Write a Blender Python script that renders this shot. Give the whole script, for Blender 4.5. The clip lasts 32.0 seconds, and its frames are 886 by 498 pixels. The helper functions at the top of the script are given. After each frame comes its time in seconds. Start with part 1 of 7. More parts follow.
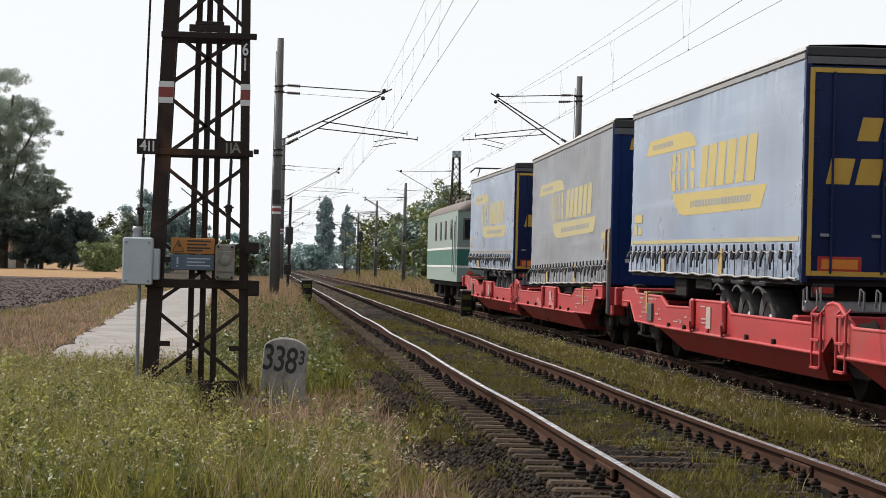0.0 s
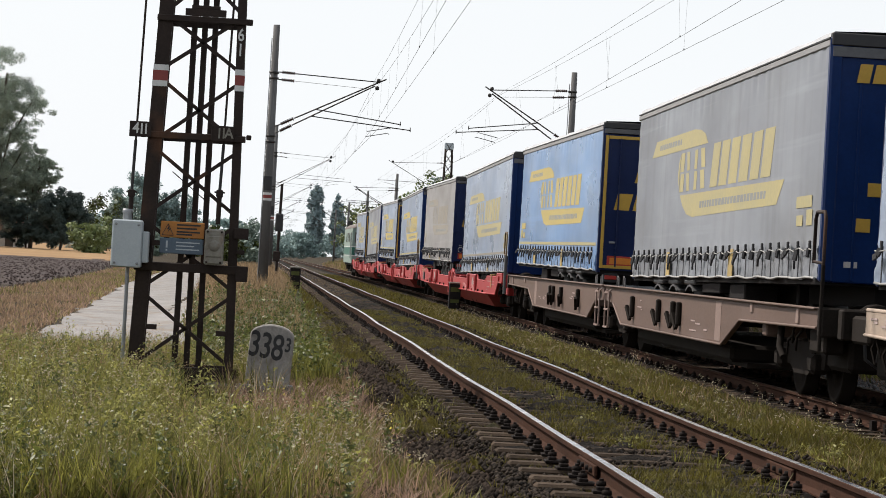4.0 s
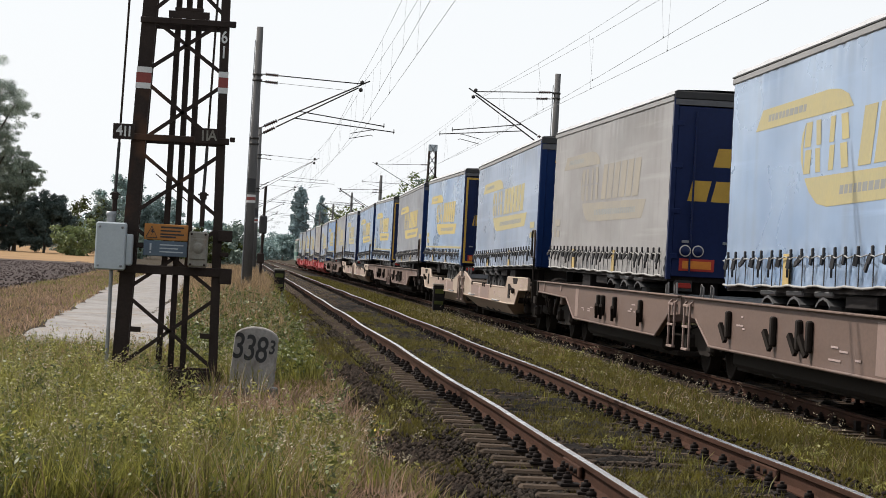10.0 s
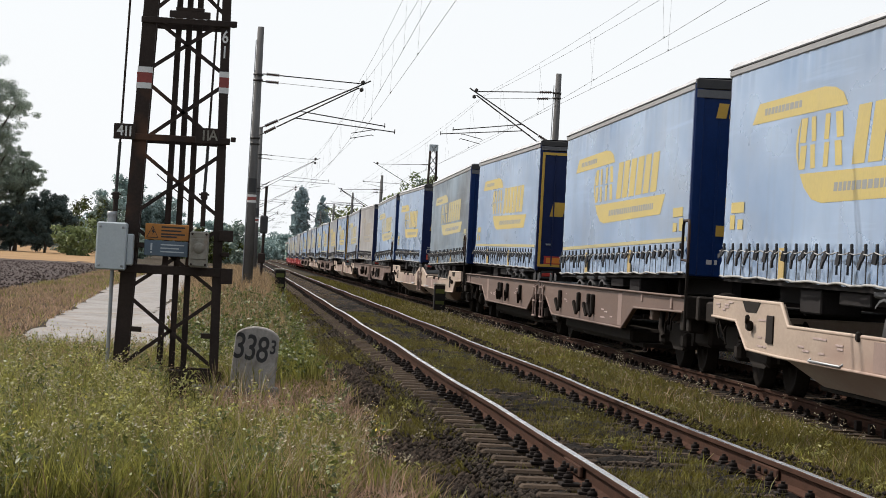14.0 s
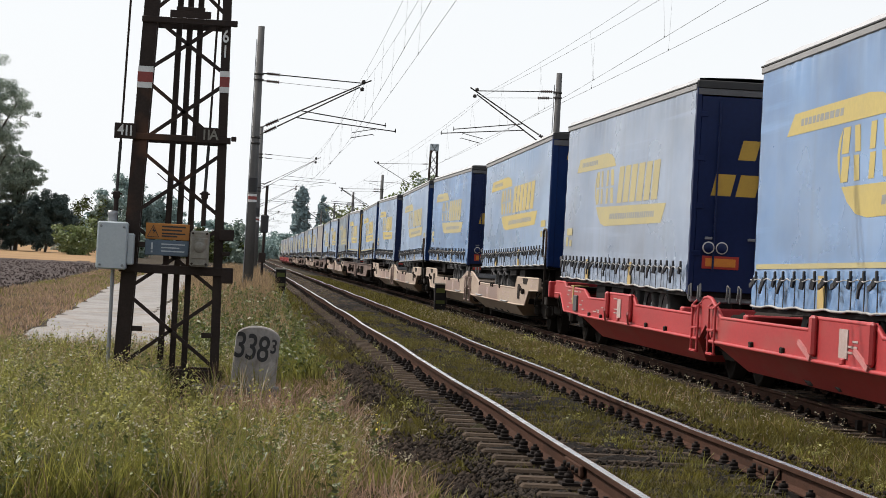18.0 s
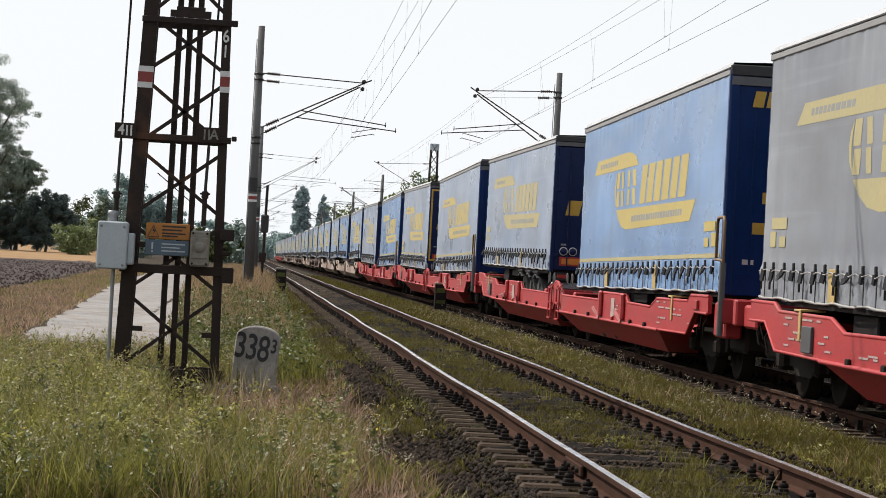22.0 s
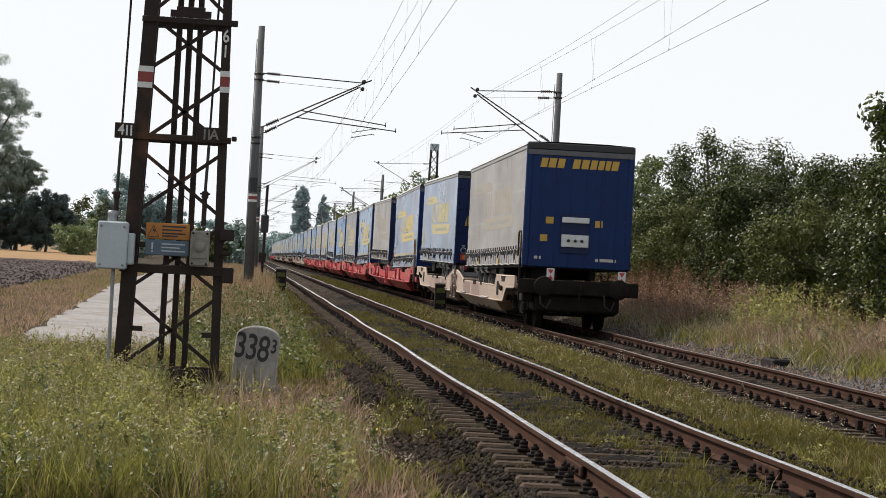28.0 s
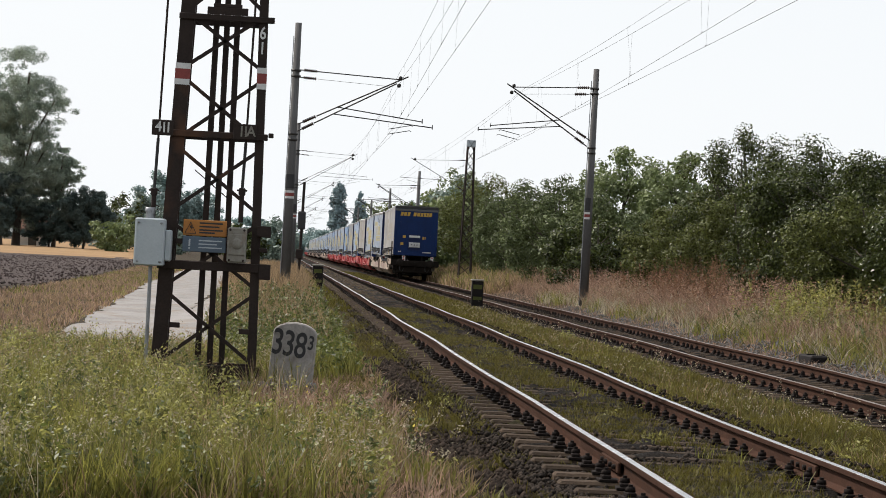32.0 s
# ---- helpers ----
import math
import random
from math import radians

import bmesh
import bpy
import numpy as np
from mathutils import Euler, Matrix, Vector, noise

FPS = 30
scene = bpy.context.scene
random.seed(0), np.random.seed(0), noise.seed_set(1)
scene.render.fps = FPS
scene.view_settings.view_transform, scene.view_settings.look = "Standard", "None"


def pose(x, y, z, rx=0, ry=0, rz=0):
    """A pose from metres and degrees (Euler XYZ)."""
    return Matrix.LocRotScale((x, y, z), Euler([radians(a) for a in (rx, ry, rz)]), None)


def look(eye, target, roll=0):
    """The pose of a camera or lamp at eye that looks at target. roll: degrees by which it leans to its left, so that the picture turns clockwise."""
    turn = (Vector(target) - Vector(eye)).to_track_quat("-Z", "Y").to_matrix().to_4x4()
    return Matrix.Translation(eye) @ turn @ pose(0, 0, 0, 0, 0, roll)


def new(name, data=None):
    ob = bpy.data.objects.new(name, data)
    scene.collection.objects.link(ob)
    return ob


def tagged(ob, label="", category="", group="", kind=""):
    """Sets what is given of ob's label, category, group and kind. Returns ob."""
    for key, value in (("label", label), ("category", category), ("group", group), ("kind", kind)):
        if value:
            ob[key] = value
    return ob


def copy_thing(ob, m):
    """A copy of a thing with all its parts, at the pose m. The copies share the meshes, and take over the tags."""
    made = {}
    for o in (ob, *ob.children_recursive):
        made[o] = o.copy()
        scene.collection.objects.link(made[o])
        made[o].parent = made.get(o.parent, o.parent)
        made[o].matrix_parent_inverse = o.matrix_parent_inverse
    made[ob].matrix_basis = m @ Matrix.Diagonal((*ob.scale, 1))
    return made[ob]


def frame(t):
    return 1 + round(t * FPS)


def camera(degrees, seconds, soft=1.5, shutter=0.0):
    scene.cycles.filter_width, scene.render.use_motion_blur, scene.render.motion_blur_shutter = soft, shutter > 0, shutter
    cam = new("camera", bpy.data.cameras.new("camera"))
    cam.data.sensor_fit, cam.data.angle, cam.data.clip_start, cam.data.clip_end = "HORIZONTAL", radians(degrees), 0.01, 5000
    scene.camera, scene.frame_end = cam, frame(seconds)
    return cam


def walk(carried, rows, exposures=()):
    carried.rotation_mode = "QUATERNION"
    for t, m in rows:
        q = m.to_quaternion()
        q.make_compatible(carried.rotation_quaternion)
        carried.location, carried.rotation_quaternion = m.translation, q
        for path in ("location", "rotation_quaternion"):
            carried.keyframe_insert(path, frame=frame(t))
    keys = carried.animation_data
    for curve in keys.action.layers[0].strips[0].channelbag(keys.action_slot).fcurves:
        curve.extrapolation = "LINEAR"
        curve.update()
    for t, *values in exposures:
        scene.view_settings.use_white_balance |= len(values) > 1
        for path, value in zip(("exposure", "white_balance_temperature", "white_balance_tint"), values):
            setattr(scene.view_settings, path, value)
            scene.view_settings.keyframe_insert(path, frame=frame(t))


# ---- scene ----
# Metres: y runs along the railway, x across it, z = 0 at the rail heads of the near track.
import functools

EYE = (0.0, 0.0, 1.337)
X1, X2, Z2 = 3.212, 7.803, -0.142      # centre lines of the two tracks, rail height of the far one
SPEED, TAIL = 21.07, 54.6              # train: metres a second, y of its last end at 28 s
PITCH = 34.2                           # length of a twin wagon over buffers

cam = camera(21.36, 32.0, soft=0.8)


def aim(yaw, pitch, roll):
    a, b = radians(yaw), radians(pitch)
    d = Vector((math.sin(a) * math.cos(b), math.cos(a) * math.cos(b), math.sin(b)))
    return look(EYE, Vector(EYE) + d * 50, roll)


PATH = [(0, 4.259, 0.406, 1.423), (0.5, 4.371, 0.025, 2.463), (1, 4.351, 0.044, 2.503), (1.5, 4.331, 0.006, 2.249),
        (2, 4.348, 0.165, 2.885), (2.5, 4.355, 0.151, 2.844), (3, 4.327, 0.144, 2.927), (3.5, 4.311, 0.173, 3.126),
        (5.5, 5.228, 0.319, 3.177), (6, 4.984, 0.278, 2.946), (6.5, 4.93, 0.282, 3.032), (7.5, 4.914, 0.279, 3.04),
        (10, 4.91, 0.281, 3.037), (14.5, 4.888, 0.276, 3.035), (17, 4.88, 0.266, 3.035), (20, 4.871, 0.258, 3.03),
        (25, 4.87, 0.258, 3.037), (28, 4.87, 0.258, 3.037), (30.5, 4.87, 0.258, 3.037), (31, 4.597, 0.197, 2.98),
        (31.5, 4.045, 0.128, 3.01), (32, 3.979, 0.125, 2.997)]
walk(cam, [(t, aim(a, b, c)) for t, a, b, c in PATH])

# ---- sky and sun: hazy summer afternoon, sun ahead and to the left ----
SUN_AZ, SUN_EL = -52.0, 48.0           # degrees clockwise from +y, degrees up
world = bpy.data.worlds.new("sky")
scene.world = world
world.use_nodes = True
wn, wl = world.node_tree.nodes, world.node_tree.links
sky = wn.new("ShaderNodeTexSky")
sky.sky_type, sky.sun_disc = "NISHITA", False
sky.sun_elevation, sky.sun_rotation = radians(SUN_EL), radians(SUN_AZ)
sky.air_density, sky.dust_density, sky.ozone_density = 1.0, 4.0, 1.0
veil = wn.new("ShaderNodeMix")
veil.data_type = "RGBA"
lift = wn.new("ShaderNodeMapRange")          # summer haze: white at the horizon, thinning upwards
lift.interpolation_type = "SMOOTHSTEP"
lift.inputs["From Min"].default_value, lift.inputs["From Max"].default_value = -0.05, 0.55
lift.inputs["To Min"].default_value, lift.inputs["To Max"].default_value = 0.94, 0.55
split = wn.new("ShaderNodeSeparateXYZ")
wl.new(wn.new("ShaderNodeTexCoord").outputs["Generated"], split.inputs["Vector"])
wl.new(split.outputs["Z"], lift.inputs["Value"])
wl.new(lift.outputs["Result"], veil.inputs["Factor"])
veil.inputs["B"].default_value = (8.65, 8.9, 9.15, 1)
wl.new(sky.outputs["Color"], veil.inputs["A"])
wl.new(veil.outputs["Result"], wn["Background"].inputs["Color"])
wn["Background"].inputs["Strength"].default_value = 0.100
scene.view_settings.exposure = 0.22

sun = new("sun", bpy.data.lights.new("sun", "SUN"))
sun.data.energy, sun.data.angle, sun.data.color = 4.6, radians(0.8), (1.0, 0.935, 0.87)
_a, _e = radians(SUN_AZ), radians(SUN_EL)
SUN_DIR = Vector((math.sin(_a) * math.cos(_e), math.cos(_a) * math.cos(_e), math.sin(_e)))
sun.matrix_world = look(SUN_DIR * 100, (0, 0, 0))


# ---- materials ----
def mat(name, c1, c2=None, rough=0.6, metal=0.0, scale=4.0, fine=40.0, bump=0.15, dist=0.01, rand=0.0, island=False,
        trans=0.0, mix=0.5, spec=0.5, streak=None, dirt=None):
    """Two-scale noise colour between c1 and c2 in object space, a bump, and an optional random brightness per object or island."""
    m = bpy.data.materials.new(name)
    m.use_nodes = True
    n, l = m.node_tree.nodes, m.node_tree.links
    b = n["Principled BSDF"]
    c2 = c2 or tuple(v * 0.75 for v in c1)
    c1, c2 = tuple(v * 0.86 for v in c1), tuple(v * 0.80 for v in c2)
    tc = n.new("ShaderNodeTexCoord")
    src = tc.outputs["Object"]
    if streak:
        mp = n.new("ShaderNodeMapping")
        mp.inputs["Scale"].default_value = streak
        l.new(src, mp.inputs["Vector"])
        src = mp.outputs["Vector"]
    big, small = n.new("ShaderNodeTexNoise"), n.new("ShaderNodeTexNoise")
    for node, s, d in ((big, scale, 4.0), (small, fine, 6.0)):
        node.inputs["Scale"].default_value, node.inputs["Detail"].default_value = s, d
        node.inputs["Roughness"].default_value = 0.62
        l.new(src, node.inputs["Vector"])
    add = n.new("ShaderNodeMath")
    add.operation = "MULTIPLY_ADD"
    add.inputs[1].default_value = 0.45
    l.new(small.outputs["Fac"], add.inputs[0])
    sub = n.new("ShaderNodeMath")
    sub.operation = "MULTIPLY"
    sub.inputs[1].default_value = 0.55
    l.new(big.outputs["Fac"], sub.inputs[0])
    l.new(sub.outputs[0], add.inputs[2])
    ramp = n.new("ShaderNodeValToRGB")
    ramp.color_ramp.elements[0].position, ramp.color_ramp.elements[1].position = mix - 0.16, mix + 0.16
    ramp.color_ramp.elements[0].color, ramp.color_ramp.elements[1].color = (*c2, 1), (*c1, 1)
    l.new(add.outputs[0], ramp.inputs["Fac"])
    col = ramp.outputs["Color"]
    if dirt:
        dn, dr, dm = n.new("ShaderNodeTexNoise"), n.new("ShaderNodeValToRGB"), n.new("ShaderNodeMix")
        dn.inputs["Scale"].default_value, dn.inputs["Detail"].default_value = dirt[1], 5.0
        l.new(src, dn.inputs["Vector"])
        dr.color_ramp.elements[0].position, dr.color_ramp.elements[1].position = dirt[2], dirt[2] + 0.14
        l.new(dn.outputs["Fac"], dr.inputs["Fac"])
        dm.data_type = "RGBA"
        l.new(dr.outputs["Color"], dm.inputs["Factor"])
        l.new(col, dm.inputs["A"])
        dm.inputs["B"].default_value = (*dirt[0], 1)
        col = dm.outputs["Result"]
    if rand:
        hv = n.new("ShaderNodeHueSaturation")
        mr = n.new("ShaderNodeMapRange")
        mr.inputs["To Min"].default_value, mr.inputs["To Max"].default_value = 1 - rand, 1 + rand
        if island:
            l.new(n.new("ShaderNodeNewGeometry").outputs["Random Per Island"], mr.inputs["Value"])
        else:
            l.new(n.new("ShaderNodeObjectInfo").outputs["Random"], mr.inputs["Value"])
        l.new(mr.outputs["Result"], hv.inputs["Value"])
        l.new(col, hv.inputs["Color"])
        col = hv.outputs["Color"]
    l.new(col, b.inputs["Base Color"])
    rr = n.new("ShaderNodeMapRange")
    rr.inputs["To Min"].default_value, rr.inputs["To Max"].default_value = max(0.03, rough - 0.1), min(1, rough + 0.1)
    l.new(big.outputs["Fac"], rr.inputs["Value"])
    l.new(rr.outputs["Result"], b.inputs["Roughness"])
    b.inputs["Metallic"].default_value = metal
    b.inputs["Specular IOR Level"].default_value = spec
    if bump:
        bp = n.new("ShaderNodeBump")
        bp.inputs["Strength"].default_value, bp.inputs["Distance"].default_value = bump, dist
        l.new(small.outputs["Fac"], bp.inputs["Height"])
        l.new(bp.outputs["Normal"], b.inputs["Normal"])
    if trans:
        tr, ms = n.new("ShaderNodeBsdfTranslucent"), n.new("ShaderNodeMixShader")
        l.new(col, tr.inputs["Color"])
        ms.inputs["Fac"].default_value = trans
        l.new(b.outputs["BSDF"], ms.inputs[1])
        l.new(tr.outputs["BSDF"], ms.inputs[2])
        l.new(ms.outputs["Shader"], n["Material Output"].inputs["Surface"])
    return m


M_SOIL = mat("soil_and_litter", (0.060, 0.046, 0.029), (0.027, 0.021, 0.014), 0.95, scale=0.7, fine=14, bump=0.6, dist=0.04, dirt=((0.055, 0.05, 0.02), 0.8, 0.60), spec=0.08)
M_BALLAST = mat("ballast_bed", (0.018, 0.015, 0.012), (0.008, 0.006, 0.005), 0.95, scale=1.2, fine=22, bump=0.9, dist=0.05, dirt=((0.05, 0.046, 0.016), 0.9, 0.60), spec=0.08)
M_STONE = mat("ballast_stone", (0.052, 0.040, 0.031), (0.019, 0.015, 0.012), 0.9, scale=6, fine=60, bump=0.4, rand=0.7, island=True, spec=0.08)
M_CLOD = mat("dark_soil_clod", (0.050, 0.037, 0.028), (0.020, 0.015, 0.012), 0.95, scale=6, fine=60, bump=0.4, rand=0.6, island=True, spec=0.06)
M_ROAD = mat("worn_asphalt_road", (0.34, 0.325, 0.31), (0.20, 0.188, 0.178), 0.9, scale=0.8, fine=9, bump=0.3, dist=0.006, dirt=((0.20, 0.165, 0.13), 0.9, 0.55), spec=0.1)
M_PLOW = mat("ploughed_soil", (0.105, 0.083, 0.076), (0.055, 0.043, 0.040), 0.95, scale=0.35, fine=6, bump=1.0, dist=0.15, spec=0.08)
M_STUBBLE = mat("straw_stubble", (0.349, 0.228, 0.118), (0.249, 0.155, 0.080), 0.95, scale=0.08, fine=3, bump=0.5, dist=0.05, spec=0.08)
M_RAIL = mat("rusty_rail_steel", (0.076, 0.040, 0.028), (0.037, 0.021, 0.015), 0.85, 0.0, scale=3, fine=60, bump=0.3, spec=0.03)
M_SHINE = mat("polished_rail_head", (0.80, 0.79, 0.78), (0.55, 0.53, 0.52), 0.26, 1.0, scale=2, fine=50, bump=0.03)
M_SHINE2 = mat("browned_rail_head", (0.288, 0.224, 0.184), (0.192, 0.144, 0.120), 0.38, 0.8, scale=2, fine=50, bump=0.05)
M_SLEEPER = mat("weathered_sleeper", (0.098, 0.070, 0.049), (0.034, 0.025, 0.018), 0.9, scale=2.5, fine=30, bump=0.5, rand=0.25, streak=(3, 14, 14), spec=0.08)
M_CLIP = mat("oily_fastening_iron", (0.028, 0.021, 0.018), (0.014, 0.011, 0.010), 0.85, 0.0, scale=8, fine=60, bump=0.4, spec=0.08)
M_GRASS = mat("verge_grass", (0.270, 0.255, 0.058), (0.135, 0.138, 0.034), 0.55, scale=0.5, fine=3, bump=0, rand=0.6, island=True, trans=0.42, spec=0.35)
M_GRASS2 = mat("olive_track_grass", (0.175, 0.150, 0.027), (0.092, 0.080, 0.016), 0.7, scale=0.5, fine=3, bump=0, rand=0.55, island=True, trans=0.25, spec=0.25)
M_DRY = mat("dry_straw_grass", (0.416, 0.296, 0.170), (0.265, 0.183, 0.107), 0.75, scale=0.5, fine=3, bump=0, rand=0.5, island=True, trans=0.3, spec=0.25)
M_HERB = mat("pale_herb_leaf", (0.37, 0.355, 0.105), (0.23, 0.222, 0.064), 0.55, scale=0.5, fine=3, bump=0, rand=0.55, island=True, trans=0.42, spec=0.4)
M_SEED = mat("pale_seed_head", (0.50, 0.44, 0.31), (0.38, 0.32, 0.21), 0.7, bump=0, rand=0.3, island=True, trans=0.3)
M_RUST = mat("rust_brown_dead_weed", (0.30, 0.175, 0.105), (0.17, 0.095, 0.058), 0.8, scale=0.5, fine=3, bump=0, rand=0.55, island=True, trans=0.25, spec=0.15)
M_PINK = mat("bleached_pink_dry_grass", (0.446, 0.297, 0.213), (0.270, 0.176, 0.128), 0.75, scale=0.5, fine=3, bump=0, rand=0.6, island=True, trans=0.3, spec=0.2)
M_OCHRE = mat("worn_ochre_paint", (0.215, 0.130, 0.039), (0.130, 0.072, 0.033), 0.6, scale=5, fine=40)
M_WEED = mat("green_weed_leaf", (0.143, 0.166, 0.039), (0.078, 0.094, 0.025), 0.55, scale=0.5, fine=3, bump=0, rand=0.55, island=True, trans=0.3)
M_PETAL = mat("yellow_flower", (0.75, 0.62, 0.08), (0.6, 0.45, 0.05), 0.7, bump=0, rand=0.2, island=True)
M_LEAF = mat("hedge_leaf", (0.092, 0.112, 0.026), (0.034, 0.045, 0.012), 0.42, scale=0.4, fine=3, bump=0, rand=0.75, island=True, trans=0.18, spec=0.2)
# lighter green that paints haze onto hedge shrubs further off
M_LEAF8 = mat("haze_paled_hedge_leaf", (0.150, 0.182, 0.072), (0.078, 0.100, 0.042), 0.55, scale=0.3, fine=3, bump=0, rand=0.5, island=True, trans=0.2, spec=0.15)
M_LEAF2 = mat("pale_hedge_leaf", (0.140, 0.155, 0.042), (0.075, 0.086, 0.026), 0.52, scale=0.4, fine=3, bump=0, rand=0.65, island=True, trans=0.25, spec=0.14)
# poplar leaf colour raised to stand for the haze before these trees
M_LEAF3 = mat("haze_paled_poplar_leaf", (0.330, 0.395, 0.305), (0.215, 0.265, 0.212), 0.6, scale=0.2, fine=2, bump=0, rand=0.4, island=True, trans=0.4, spec=0.16)
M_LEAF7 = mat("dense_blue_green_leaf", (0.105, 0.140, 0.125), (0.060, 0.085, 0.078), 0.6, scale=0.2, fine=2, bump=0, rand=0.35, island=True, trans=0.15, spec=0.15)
# aerial haze painted into three far leaf colours: paler and bluer
M_LEAF4 = mat("haze_greyed_far_leaf", (0.216, 0.281, 0.230), (0.151, 0.208, 0.172), 0.7, scale=0.1, fine=1, bump=0, rand=0.25, island=True, trans=0.15)
M_LEAF6 = mat("haze_painted_poplar_leaf", (0.345, 0.450, 0.460), (0.270, 0.360, 0.375), 0.8, scale=0.05, fine=0.6, bump=0, rand=0.15, island=True, trans=0.1)
M_LEAF5 = mat("haze_tinted_far_leaf", (0.275, 0.373, 0.352), (0.226, 0.321, 0.306), 0.8, scale=0.05, fine=0.6, bump=0, rand=0.18, island=True, trans=0.1)
# willow green, lightened to hold some painted haze
M_WILLOW = mat("haze_paled_willow_leaf", (0.199, 0.245, 0.092), (0.131, 0.168, 0.061), 0.6, scale=0.3, fine=2, bump=0, rand=0.35, island=True, trans=0.25)
M_BARK = mat("grey_brown_bark", (0.10, 0.08, 0.06), (0.05, 0.04, 0.032), 0.9, scale=3, fine=20, bump=0.8, dist=0.03, streak=(4, 4, 1))
M_TOWER = mat("rusty_dark_tower_steel", (0.044, 0.031, 0.025), (0.024, 0.017, 0.015), 0.72, 0.1, scale=2.2, fine=40, bump=0.35, dirt=((0.105, 0.050, 0.027), 1.3, 0.60), spec=0.2)
M_WHITE = mat("chalky_white_paint", (0.74, 0.74, 0.72), (0.6, 0.6, 0.58), 0.7, scale=6, fine=60)
M_REDP = mat("faded_red_paint", (0.28, 0.055, 0.045), (0.2, 0.04, 0.035), 0.7, scale=6, fine=60)
M_BLACK = mat("black_paint", (0.018, 0.018, 0.02), (0.03, 0.028, 0.027), 0.6, scale=6, fine=60)
M_CABGREY = mat("light_grey_cabinet_paint", (0.50, 0.55, 0.57), (0.42, 0.47, 0.50), 0.5, scale=3, fine=50, bump=0.06, dirt=((0.34, 0.33, 0.30), 2.2, 0.62))
M_GALV = mat("grey_galvanised_steel", (0.36, 0.37, 0.38), (0.26, 0.27, 0.28), 0.5, 0.6, scale=4, fine=40, bump=0.1)
M_OLDBOX = mat("flaking_grey_box_paint", (0.30, 0.29, 0.25), (0.16, 0.14, 0.11), 0.8, scale=3, fine=25, bump=0.3, dirt=((0.15, 0.075, 0.04), 3.0, 0.58))
M_AMBER = mat("amber_warning_panel", (0.47, 0.19, 0.03), (0.36, 0.14, 0.024), 0.6, scale=4, fine=40, bump=0.05)
M_SLATEBLUE = mat("slate_blue_panel", (0.10, 0.145, 0.20), (0.075, 0.11, 0.15), 0.55, scale=4, fine=40, bump=0.05)
M_CONCRETE = mat("grey_spun_concrete", (0.168, 0.165, 0.162), (0.113, 0.109, 0.106), 0.85, scale=1.5, fine=30, bump=0.25, streak=(3, 3, 0.7), spec=0.08)
M_KMSTONE = mat("whitewashed_worn_stone", (0.472, 0.443, 0.407), (0.286, 0.264, 0.243), 0.9, scale=5, fine=35, bump=0.5, dist=0.012, dirt=((0.17, 0.15, 0.13), 4.5, 0.56), spec=0.08)
M_WIRE = mat("dark_copper_wire", (0.06, 0.055, 0.05), (0.04, 0.037, 0.034), 0.5, 0.6, scale=5, fine=50, bump=0)
M_INSUL = mat("brown_porcelain", (0.05, 0.025, 0.018), (0.035, 0.018, 0.014), 0.25, scale=5, fine=50, bump=0)
M_GLASS = mat("dark_window_glass", (0.02, 0.025, 0.03), (0.015, 0.02, 0.022), 0.08, scale=2, fine=10, bump=0)
M_WALL = mat("far_house_plaster", (0.6, 0.57, 0.52), (0.5, 0.47, 0.42), 0.9, scale=0.5, fine=8)
M_ROOFT = mat("far_red_roof_tiles", (0.30, 0.12, 0.08), (0.22, 0.09, 0.06), 0.85, scale=0.6, fine=8)

